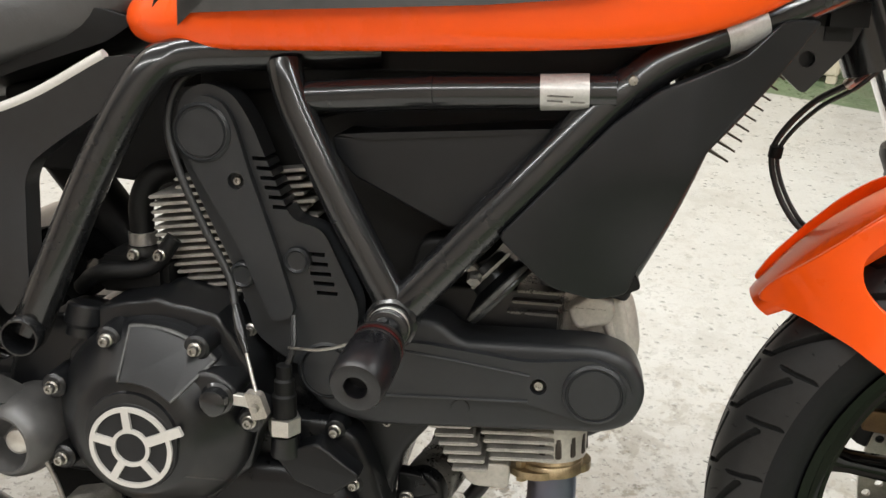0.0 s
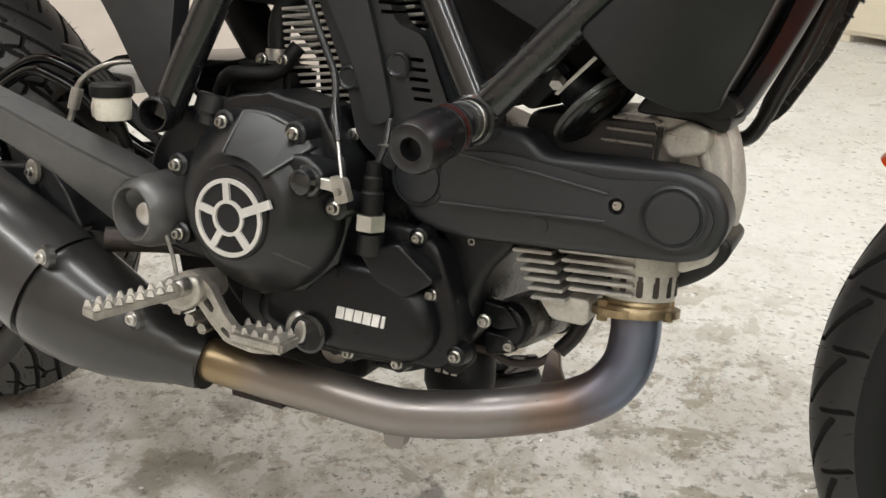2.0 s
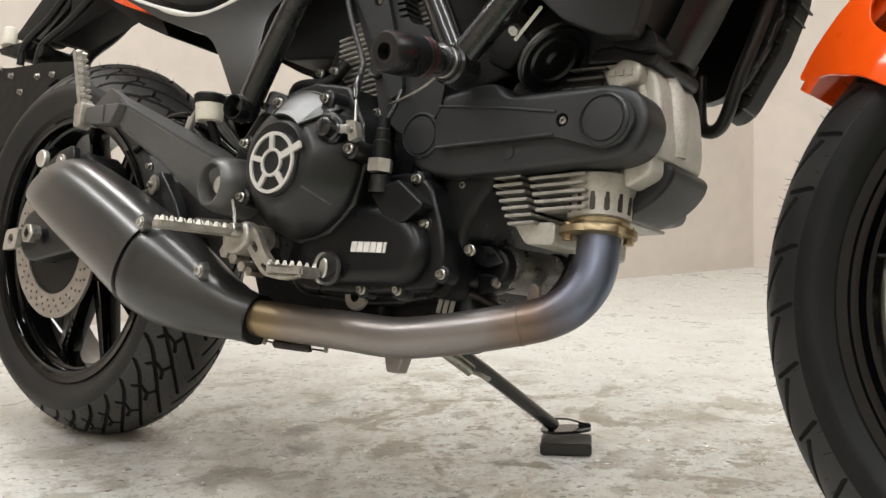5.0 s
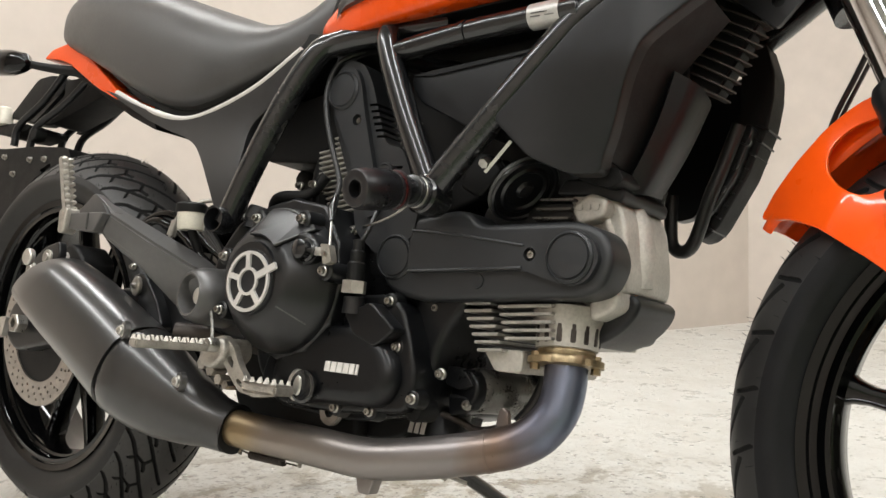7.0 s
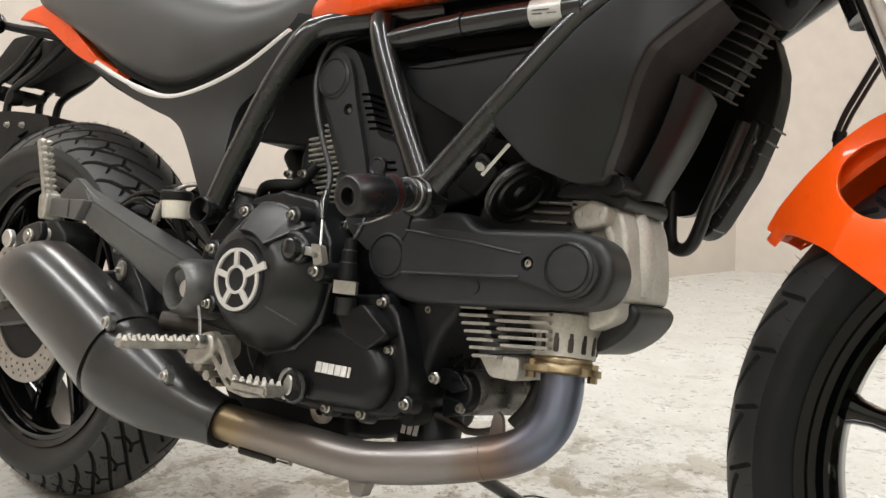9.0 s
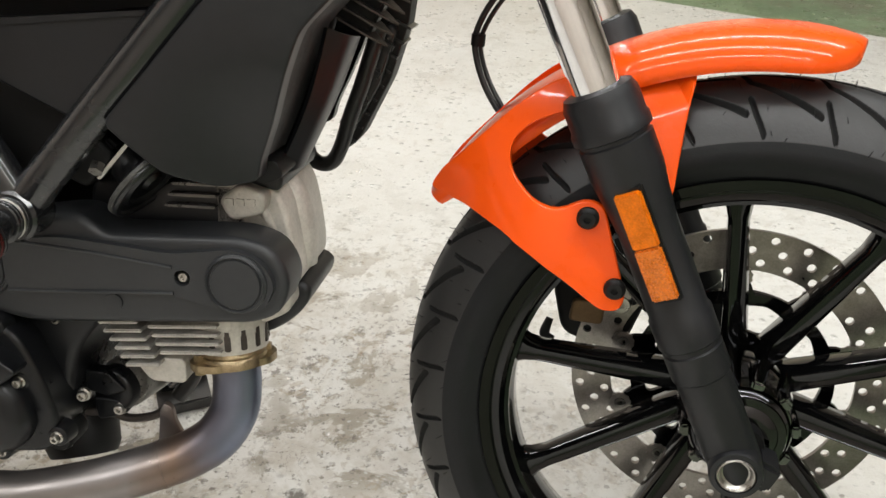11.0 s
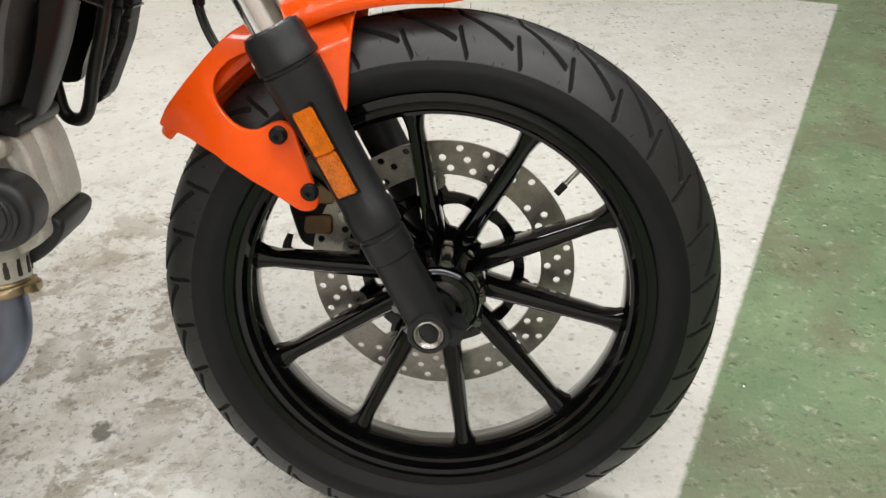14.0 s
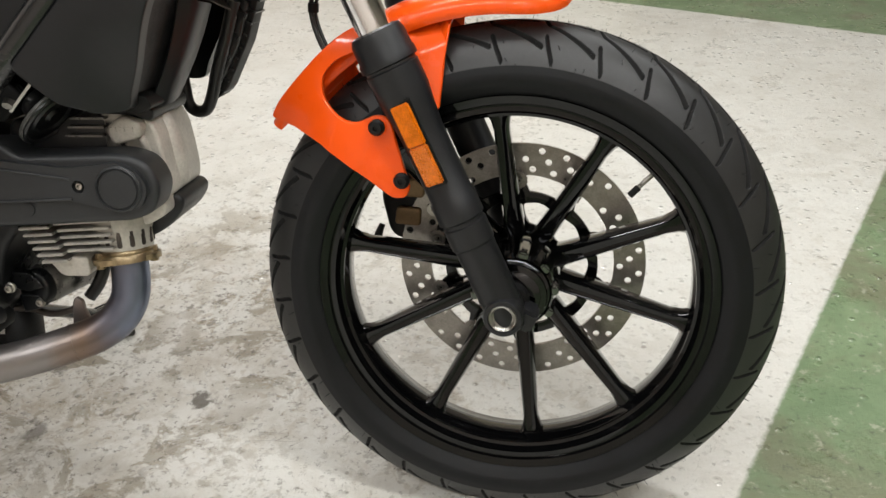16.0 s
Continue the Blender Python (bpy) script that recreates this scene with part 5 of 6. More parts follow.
part("head_rib", plate(rounded([(0.970, 0.512), (0.985, 0.475), (0.990, 0.432), (0.978, 0.424), (0.968, 0.46)], 0.008), -0.060, 0.020, bevel=0.006), M_ALU, lying)
part("head_shoulder", plate(rounded([(0.955, 0.432), (0.985, 0.436), (0.990, 0.405), (0.958, 0.388)], 0.010), -0.095, -0.05, bevel=0.012), M_ALU, lying)
VC = [(0.930, 0.378), (0.950, 0.402), (0.975, 0.421), (0.991, 0.4235), (1.0005, 0.415), (0.997, 0.402), (0.985, 0.386), (0.966, 0.372), (0.945, 0.363), (0.932, 0.366)]
part("head_band", tube([(0.962, -0.036, 0.530), (0.977, -0.038, 0.502), (0.984, -0.038, 0.465), (0.985, -0.036, 0.432)], [0.010, 0.015, 0.017, 0.014], 16), M_ALU, lying)
part("cast_ridge", tube([(0.960, -0.083, 0.520), (0.966, -0.086, 0.495), (0.978, -0.080, 0.470)], [0.004, 0.005, 0.003], 10), M_ALU, lying)
part("cast_ridge", tube([(0.972, -0.080, 0.455), (0.968, -0.084, 0.430), (0.975, -0.078, 0.412)], [0.005, 0.006, 0.005], 10), M_ALU, lying)
part("head_stud", lathe([(0, -0.006), (0.006, -0.006), (0.009, -0.002), (0.011, 0.01), (0, 0.01)], 18, Matrix.Translation((0.978, -0.082, 0.460))), M_ALU, lying)
part("head_lower", plate(rounded([(0.930, 0.412), (0.978, 0.436), (0.990, 0.428), (0.968, 0.412), (0.950, 0.398), (0.936, 0.392)], 0.008), -0.078, 0.0, bevel=0.010), M_ALU, lying)
part("valve_cover", plate(rounded(VC, 0.010), -0.066, 0.030, bevel=0.012), M_PLASTIC, lying, "black rubber valve cover")
part("upper_cover", plate(rounded([(0.900, 0.528), (0.910, 0.546), (0.968, 0.545), (0.986, 0.532), (0.982, 0.518), (0.950, 0.526)], 0.008), -0.092, 0.02, bevel=0.005), M_PLASTIC, lying)

# belt covers
belts = new("belt_cover_upright")
belts.parent = bike
belts["label"] = "matt black upright timing belt cover"
slots = []
for i in range(5):
    z = 0.556 - 0.0088 * i
    x = 0.708 + 0.0030 * i
    slots.append([(x - 0.013, z - 0.0018), (x + 0.006, z - 0.0018), (x + 0.006, z + 0.0018), (x - 0.013, z + 0.0018)])
BVR = rounded([(0.578, 0.660), (0.586, 0.690), (0.606, 0.702), (0.632, 0.694), (0.648, 0.670), (0.684, 0.585), (0.712, 0.580), (0.746, 0.510), (0.742, 0.470), (0.690, 0.448), (0.650, 0.476), (0.632, 0.535), (0.612, 0.575), (0.586, 0.630)], 0.012)
comb = []
for i in range(6):
    z = 0.6400 - 0.0084 * i
    x = 0.6607 + 0.4235 * 0.0084 * i
    comb += [(x, z), (x - 0.0115, z), (x - 0.0115, z - 0.0036), (x + 0.0015, z - 0.0036)]
cut = max(i for i, q in enumerate(BVR) if q[0] < 0.66 and q[1] > 0.655 and q[0] > 0.62) + 1
BVR = BVR[:cut] + comb + BVR[cut:]
part("shell", plate(BVR, -0.142, -0.112, slots), M_COVER, belts)
part("raised_panel", plate(rounded([(0.588, 0.660), (0.594, 0.684), (0.608, 0.692), (0.626, 0.686), (0.636, 0.668), (0.650, 0.622), (0.672, 0.560), (0.690, 0.500), (0.668, 0.490), (0.640, 0.555), (0.614, 0.600), (0.596, 0.630)], 0.012), -0.1495, -0.138, [circle(0.6365, 0.6185, 0.0075, 20)], 0.0), M_COVER, belts)
part("pulley_dome", lathe([(0.0270, 0.004), (0.0260, -0.0015), (0.0235, -0.0035), (0.0225, -0.0015), (0.0215, -0.0015), (0.0205, -0.0030), (0.0, -0.0040)], 40, Matrix.Translation((0.607, -0.1490, 0.659))), M_COVER, belts)
part("bolt", bolt(0.637, -0.143, 0.618, 0.0045), M_STEEL, belts)
for bx, bz in ((0.690, 0.550), (0.640, 0.533)):
    part("boss", lathe([(0.013, 0.008), (0.012, -0.004), (0.010, -0.006), (0.008, -0.004), (0.0, -0.004)], 24, Matrix.Translation((bx, -0.143, bz))), M_COVER, belts)
part("bolt", bolt(0.644, -0.141, 0.479, 0.0055), M_STEEL, belts)

beltl = new("belt_cover_lying")
beltl.parent = bike
beltl["label"] = "matt black lying timing belt cover"
BH = [(0.685, 0.445), (0.694, 0.478), (0.730, 0.492), (0.798, 0.503), (0.818, 0.502), (0.836, 0.486), (0.960, 0.490), (0.990, 0.480), (1.004, 0.450), (0.992, 0.420), (0.968, 0.410), (0.760, 0.396), (0.712, 0.405)]
part("shell", plate(rounded(BH, 0.018), -0.140, -0.095, bevel=0.008), M_COVER, beltl)
part("raised_panel", plate(rounded([(0.742, 0.452), (0.745, 0.478), (0.80, 0.484), (0.900, 0.474), (0.958, 0.482), (0.982, 0.470), (0.992, 0.450), (0.980, 0.426), (0.958, 0.420), (0.90, 0.436), (0.745, 0.428)], 0.014), -0.1475, -0.136, [circle(0.9085, 0.4525, 0.0075, 20)]), M_COVER, beltl)
part("rib", tube([(0.745, -0.1478, 0.430), (0.82, -0.1478, 0.434), (0.900, -0.1478, 0.438)], 0.0018, 8), M_COVER, beltl)
part("rib", tube([(0.745, -0.1478, 0.478), (0.82, -0.1478, 0.472), (0.900, -0.1478, 0.462)], 0.0016, 8), M_COVER, beltl)
for cx, cz, cy in ((0.957, 0.4505, -0.1475), (0.717, 0.447, -0.1405)):
    part("pulley_dome", lathe([(0.0285, 0.004), (0.0275, -0.0015), (0.0250, -0.0035), (0.0240, -0.0015), (0.0230, -0.0015), (0.0220, -0.0032), (0.0, -0.0042)], 44, Matrix.Translation((cx, cy, cz))), M_COVER, beltl)
part("boss", lathe([(0.009, 0.004), (0.008, -0.001), (0.0, -0.0015)], 20, Matrix.Translation((0.840, -0.1405, 0.4225))), M_COVER, beltl)
part("bolt", bolt(0.9085, -0.1415, 0.4525, 0.0055), M_STEEL, beltl)
part("bolt", bolt(0.7690, -0.118, 0.391, 0.005), M_STEEL, beltl)

# starter motor, plugs and filter at the front of the crankcase
starter = new("starter_motor")
starter.parent = bike
starter["label"] = "starter motor with a black end cap and grey body"
SM = along((0.798, -0.087, 0.301), (0.822, 0.020, 0.300))
part("body", lathe([(0, 0.014), (0.0235, 0.014), (0.0262, 0.018), (0.0268, 0.024), (0.0268, 0.095), (0.0255, 0.100), (0, 0.100)], 36, SM), M_MOTOR, starter, "grey cast aluminium body")
part("band", lathe([(0.020, 0.098), (0.0285, 0.099), (0.0295, 0.102), (0.0295, 0.112), (0.0270, 0.116), (0, 0.116)], 36, SM), M_DARK, starter)
part("cap", lathe([(0, 0.0), (0.0205, 0.0), (0.0225, 0.001), (0.0240, 0.004), (0.0240, 0.020), (0, 0.020)], 36, SM), M_LOWER, starter, "black end cap")
part("terminal_cover", plate(rounded([(0.776, 0.326), (0.800, 0.324), (0.817, 0.306), (0.796, 0.299), (0.776, 0.304)], 0.004), -0.0935, -0.078, bevel=0.003), M_LOWER, starter)
part("lower_ear", plate(rounded([(0.778, 0.294), (0.812, 0.292), (0.816, 0.280), (0.804, 0.274), (0.782, 0.268)], 0.005), -0.089, -0.060, bevel=0.003), M_LOWER, starter)
part("bolt", bolt(0.8065, -0.0895, 0.2835, 0.0062), M_STEEL, starter)
part("vent_hose", tube([(0.760, -0.075, 0.268), (0.780, -0.062, 0.262), (0.800, -0.058, 0.2545), (0.826, -0.056, 0.259), (0.842, -0.050, 0.270)], 0.0045, 12), M_FINDARK, starter, "thin brown hose")
part("thick_hose", tube([(0.842, -0.030, 0.268), (0.856, -0.025, 0.288), (0.864, -0.020, 0.312), (0.866, -0.015, 0.340), (0.860, -0.010, 0.365)], 0.0085, 14), M_HOSE, starter, "thick black hose")
part("pipe_bracket", plate(rounded([(0.838, 0.242), (0.868, 0.246), (0.858, 0.268), (0.856, 0.282), (0.847, 0.287), (0.843, 0.280)], 0.004), -0.078, -0.072, bevel=0.0015), M_EXHAUST, bike, "short steel bracket on the pipe")
part("weld_bead", tube([(0.8555, -0.1129, 0.2384), (0.8595, -0.1116, 0.2394)], 0.0245, 28, smooth=False), M_EXHAUST, bike)
for bx, bz, br in ((0.760, 0.329, 0.0115), (0.757, 0.299, 0.0115)):
    part("banjo_bolt", lathe([(0, -0.022), (br * 0.85, -0.022), (br, -0.019), (br, -0.002), (br * 1.12, -0.001), (br * 1.12, 0.006), (0, 0.006)], 6, Matrix.Translation((bx, -0.092, bz))), M_STEEL, engine, "dull alloy plug")
part("plug", bolt(0.790, -0.125, 0.316, 0.006), M_STEEL, engine)
part("drain_boss", lathe([(0, -0.012), (0.012, -0.012), (0.014, -0.008), (0.014, 0.02), (0, 0.02)], 20, Matrix.Translation((0.765, -0.124, 0.272))), M_DARK, engine)
part("oil_filter", lathe([(0, 0), (0.034, 0.0), (0.038, 0.006), (0.038, 0.06), (0.034, 0.07), (0, 0.072)], 32, along((0.735, -0.040, 0.275), (0.748, -0.065, 0.215))), M_DARK, engine, "black oil filter")
for i in range(3):
    part("print_bar", box(-0.012 + 0.009 * i, -0.006 + 0.009 * i, -0.0388, -0.0376, -0.012, 0.014, 0, Matrix.Translation((0.746, -0.062, 0.245)) @ Matrix.Rotation(radians(-15), 4, "X")), M_WHITE, engine)
part("lower_tab", lathe([(0.007, -0.003), (0.016, -0.003), (0.017, 0.0), (0.017, 0.004), (0.007, 0.004)], 28, Matrix.Translation((0.632, -0.13, 0.254)), closed=True), M_DISC, engine)

# ---- air box, horn, shrouds ----
# dark body added to stand for the shade below the tank
part("tank_shade_filler", plate(rounded([(0.56, 0.700), (0.62, 0.712), (0.97, 0.722), (1.06, 0.765), (1.03, 0.78), (0.57, 0.752)], 0.01), -0.125, 0.125, bevel=0.006), M_DARK, bike, "dark filler for the shade under the tank")
part("airbox", plate(rounded([(0.60, 0.690), (0.73, 0.700), (0.96, 0.708), (0.90, 0.62), (0.855, 0.545), (0.72, 0.50), (0.62, 0.60)], 0.02), -0.088, 0.10, bevel=0.008), M_DARK, bike, "black air box")
part("airbox_cover", plate(rounded([(0.722, 0.664), (0.756, 0.664), (0.912, 0.680), (0.905, 0.664), (0.848, 0.602), (0.826, 0.590), (0.742, 0.630), (0.726, 0.648)], 0.006), -0.152, -0.085, bevel=0.004), M_PANEL, bike, "satin black side cover")
part("airbox_cover_lip", plate([(0.726, 0.6645), (0.756, 0.6620), (0.905, 0.6760), (0.912, 0.6800), (0.756, 0.6680)], -0.1545, -0.146), M_PANEL, bike)
part("duct", plate(rounded([(0.785, 0.535), (0.815, 0.520), (0.845, 0.552), (0.820, 0.575), (0.795, 0.570)], 0.008), -0.12, -0.04, bevel=0.005), M_DARK, bike)
horn = new("horn")
horn.parent = bike
HM = along((0.872, -0.114, 0.531), (0.872 + 0.72, -0.114 - 0.15, 0.531 - 0.65)) @ Matrix.Scale(0.92, 4)
part("dish", lathe([(0, -0.030), (0.020, -0.030), (0.023, -0.027), (0.025, -0.012), (0.040, -0.006), (0.0455, -0.004), (0.047, -0.001), (0.047, 0.004), (0.0450, 0.0065), (0.0425, 0.0060), (0.0405, 0.0035), (0.034, 0.0030), (0.031, 0.0055), (0.028, 0.0055), (0.025, 0.0025), (0.012, 0.0020), (0.009, 0.0060), (0.004, 0.0068), (0, 0.0068)], 48, HM), M_CASE, horn)
part("rim_band", lathe([(0.0468, -0.0035), (0.0482, -0.0025), (0.0482, 0.0010), (0.0468, 0.0020)], 48, HM, closed=True), M_WORN, horn, "worn metal rim")
part("bracket", box(-0.0228, 0.0228, -0.0008, 0.0008, -0.0020, 0.0020, 0.0005, Matrix.Translation((0.8625, -0.1575, 0.558)) @ Matrix.Rotation(radians(-47.8), 4, "Y") @ Matrix.Rotation(radians(52), 4, "X")), M_BRUSHED, horn, "bright horn bracket")
part("bracket_nut", lathe([(0, -0.004), (0.0062, -0.004), (0.0062, 0.004), (0, 0.004)], 6, Matrix.Translation((0.849, -0.162, 0.5515)) @ Matrix.Rotation(radians(40), 4, "X")), M_STEEL, horn)
for k in range(2):
    part("terminal", box(-0.004, 0.004, -0.044, -0.029, -0.0012, 0.0012, 0.0004, HM @ Matrix.Rotation(radians(70 + 50 * k), 4, "Y") @ Matrix.Translation((0.012, 0, 0))), M_STEEL, horn, "bright spade terminal")
part("plug", box(-0.016, 0.010, -0.056, -0.040, -0.009, 0.009, 0.003, HM @ Matrix.Rotation(radians(95), 4, "Y") @ Matrix.Translation((0.012, 0, 0))), M_DARK, horn)

shroud = new("side_shroud")
shroud.parent = bike
shroud["label"] = "matt black radiator side shroud"
SH = [(0.868, 0.594), (0.886, 0.614), (0.952, 0.688), (0.985, 0.715), (1.048, 0.742), (1.080, 0.772), (1.113, 0.772), (1.077, 0.724), (1.052, 0.696), (1.026, 0.668), (1.012, 0.632), (0.997, 0.592), (0.982, 0.558), (0.978, 0.540), (0.950, 0.537), (0.912, 0.552)]
SHORT = [(0.868, 0.594), (0.886, 0.614), (0.952, 0.688), (0.985, 0.715), (1.020, 0.728), (1.026, 0.668), (1.012, 0.632), (0.997, 0.592), (0.982, 0.558), (0.978, 0.540), (0.950, 0.537), (0.912, 0.552)]


def clamp(v):
    return max(0.0, min(1.0, v))


def soft(v):
    v = clamp(v)
    return v * v * (3 - 2 * v)


def shroud_y(x, z):
    """Depth of the shroud's skin: it draws in towards the front and the foot."""
    return -0.183 + 0.016 * clamp((x - 0.875) / 0.153) + 0.040 * soft((0.660 - z) / 0.14) * soft((x - 0.88) / 0.12) + 0.06 * soft((x - 1.01) / 0.13)


def bowed(bm):
    bmesh.ops.triangulate(bm, faces=[f for f in bm.faces if len(f.verts) > 4])
    bmesh.ops.subdivide_edges(bm, edges=bm.edges[:], cuts=5, use_grid_fill=True)
    for v in bm.verts:
        v.co.y += shroud_y(v.co.x, v.co.z) + 0.166
    return bm


part("panel", bowed(plate(rounded(SH, 0.008), -0.166, -0.146, bevel=0.004)), M_PANEL, shroud)
part("panel", mirrored(bowed(plate(rounded(SHORT, 0.008), -0.166, -0.146, bevel=0.004))), M_PANEL, shroud)
CREASE = [(1.077, 0.724), (1.052, 0.696), (1.026, 0.668), (1.012, 0.632), (0.997, 0.592), (0.982, 0.558)]


def return_wall():
    """The wall that runs inwards from the shroud's front crease."""
    rings = []
    for x, z in CREASE:
        y0 = shroud_y(x, z)
        rings.append([(x - 0.002, y0 + 0.002, z), (x - 0.004, -0.062, z - 0.004), (x - 0.004, -0.056, z - 0.004), (x - 0.008, y0 + 0.010, z)])
    return loft(rings)


part("front_return", return_wall(), M_DARK, shroud)
part("front_lip", plate(rounded([(0.955, 0.552), (0.985, 0.552), (0.992, 0.538), (0.975, 0.530), (0.935, 0.542)], 0.005), -0.110, -0.06, bevel=0.003), M_DARK, shroud)


def duct():
    """A smooth rounded duct panel inside the shroud, curving away to the front."""
    rings = []
    for k in range(13):
        t = k / 12
        x0, z0 = 1.026 + (0.974 - 1.026) * t + 0.006 * math.sin(math.pi * t), 0.662 + (0.528 - 0.662) * t
        x1, z1 = 1.040 + (0.990 - 1.040) * t + 0.003 * math.sin(math.pi * t), 0.645 + (0.539 - 0.645) * t
        back, deep = [], []
        for j in range(13):
            u = j / 12
            w = min(1.0, u / 0.55)
            x, z = x0 + (x1 - x0) * (1.25 * w - 0.25 * soft((u - 0.45) / 0.55) * 4 * (u - 0.45 if u > 0.45 else 0)), z0 + (z1 - z0) * u
            y = -0.080 + 0.020 * w + 0.060 * soft((u - 0.40) / 0.60)
            back.append((x, y, z))
            deep.append((x - 0.004, y + 0.004, z))
        rings.append(back + deep[::-1])
    return loft(rings)


part("duct_panel", duct(), M_PANEL, shroud)
part("duct_wall", plate(rounded([(0.975, 0.680), (1.018, 0.700), (1.022, 0.67), (1.000, 0.60), (0.970, 0.535), (0.955, 0.54), (0.960, 0.60)], 0.012), -0.030, -0.020, bevel=0.003), M_DARK, shroud)

cooler = new("oil_cooler")
cooler.parent = bike
cooler.location = (0.004, 0.026, -0.004)
cooler["label"] = "black oil cooler in front of the engine"
core = [(1.020, 0.765), (1.050, 0.760), (1.064, 0.720), (1.065, 0.688), (1.060, 0.652), (1.041, 0.594), (1.008, 0.530), (0.994, 0.517), (0.978, 0.514), (0.985, 0.545), (1.016, 0.620), (1.026, 0.680)]
part("core", plate(rounded(core, 0.006), 0.082, 0.122, bevel=0.004), M_DARK, cooler)
# end tank with cast ribs towards the front wheel
part("end_tank", plate(rounded([(1.006, 0.545), (1.032, 0.592), (1.050, 0.648), (1.040, 0.655), (1.018, 0.605), (0.994, 0.552)], 0.005), 0.066, 0.084, bevel=0.003), M_CASE, cooler)
for i in range(9):
    a = i / 8
    part("core_fin", box(-0.012, 0.006, 0.078, 0.124, -0.0012, 0.0012, 0, Matrix.Translation((0.998 + 0.060 * a, 0.0, 0.528 + 0.122 * a)) @ Matrix.Rotation(radians(27), 4, "Y")), M_CASE, cooler)
for i in range(4):
    part("tank_rib", box(-0.014, 0.004, 0.060, 0.070, -0.005, 0.005, 0.002, Matrix.Translation((1.003 + 0.0135 * i, 0, 0.546 + 0.028 * i)) @ Matrix.Rotation(radians(27), 4, "Y")), M_CASE, cooler)
for z0, z1, r in ((0.568, 0.577, 0.0072), (0.579, 0.586, 0.0060), (0.588, 0.597, 0.0068)):
    part("fitting", lathe([(0, 0), (r, 0), (r, 1.0), (0, 1.0)], 6, along((1.006 + 0.35 * (z0 - 0.568), 0.058, z0), (1.006 + 0.35 * (z1 - 0.568), 0.058, z1)) @ Matrix.Diagonal((1, z1 - z0, 1, 1))), M_BRUSHED, cooler, "bright pipe fitting")
part("hose", tube([(1.034, 0.058, 0.650), (1.017, 0.058, 0.597), (1.003, 0.060, 0.560), (0.990, 0.068, 0.524), (0.978, 0.076, 0.504), (0.963, 0.082, 0.499), (0.950, 0.084, 0.508), (0.946, 0.084, 0.535), (0.944, 0.084, 0.570)], 0.0085, 14), M_HOSE, cooler, "thick black oil hose")
part("hose", tube([(0.960, 0.020, 0.565), (0.950, 0.022, 0.535), (0.942, 0.024, 0.508), (0.944, 0.026, 0.485)], 0.0080, 14), M_HOSE, cooler)
part("hose_end", lathe([(0, 0), (0.0105, 0), (0.0110, 0.002), (0.0110, 0.014), (0.009, 0.016), (0, 0.016)], 18, along((0.943, 0.025, 0.492), (0.945, 0.026, 0.470))), M_DARK, cooler)

rect = new("rectifier")
rect.parent = bike
rect["label"] = "dark finned voltage rectifier"
RM = Matrix.Translation((1.049, -0.012, 0.694)) @ Matrix.Rotation(radians(28), 4, "Y") @ Matrix.Scale(0.94, 4)
part("body", box(-0.030, 0.022, -0.008, 0.020, -0.042, 0.066, 0.003, RM), M_DARK, rect)
for i in range(10):
    z = -0.042 + 0.0117 * i
    own = bmesh.new()
    vs = [own.verts.new(p) for p in ((-0.040, -0.016, z), (0.024, -0.018, z), (0.043, -0.010, z), (0.024, 0.018, z), (-0.036, 0.018, z))]
    f = own.faces.new(vs)
    ret = bmesh.ops.extrude_face_region(own, geom=[f])
    bmesh.ops.translate(own, verts=[g for g in ret["geom"] if isinstance(g, bmesh.types.BMVert)], vec=(0, 0, 0.0020))
    own.transform(RM)
    part("fin", own, M_FINDARK, rect)

# ---- tank, seat, side panels ----
tank = new("fuel_tank")
tank.parent = bike
tank["label"] = "orange fuel tank with a dark side panel"


def tank_rings():
    """Rings across the tank: x, underside, top, half width."""
    rows = [(0.520, 0.747, 0.767, 0.105), (0.532, 0.736, 0.784, 0.130), (0.556, 0.728, 0.797, 0.150), (0.600, 0.728, 0.820, 0.166), (0.650, 0.729, 0.850, 0.180), (0.740, 0.733, 0.925, 0.192), (0.840, 0.737, 0.950, 0.198), (0.930, 0.742, 0.955, 0.196),
            (1.000, 0.750, 0.945, 0.186), (1.060, 0.772, 0.920, 0.166), (1.110, 0.800, 0.885, 0.130), (1.130, 0.825, 0.865, 0.090)]
    rings = []
    for x, z0, z1, w in rows:
        h = z1 - z0
        half = [(0.0, z0 + 0.012), (0.55 * w, z0 + 0.012), (0.84 * w, z0 + 0.004), (0.925 * w, z0), (0.965 * w, z0 + 0.006), (0.985 * w, z0 + 0.020 * min(1, h / 0.1)), (1.0 * w, z0 + 0.30 * h), (0.97 * w, z0 + 0.55 * h), (0.82 * w, z0 + 0.80 * h), (0.50 * w, z0 + 0.95 * h), (0.2 * w, z1)]
        rings.append([(x, -y, z) for y, z in half] + [(x, y, z) for y, z in half[::-1][:-1]])
    return rings


tb_ = loft(tank_rings())
tk = part("tank_body", tb_, M_ORANGE, tank, smooth=60)
sub = tk.modifiers.new("round", "SUBSURF")
sub.levels = sub.render_levels = 2
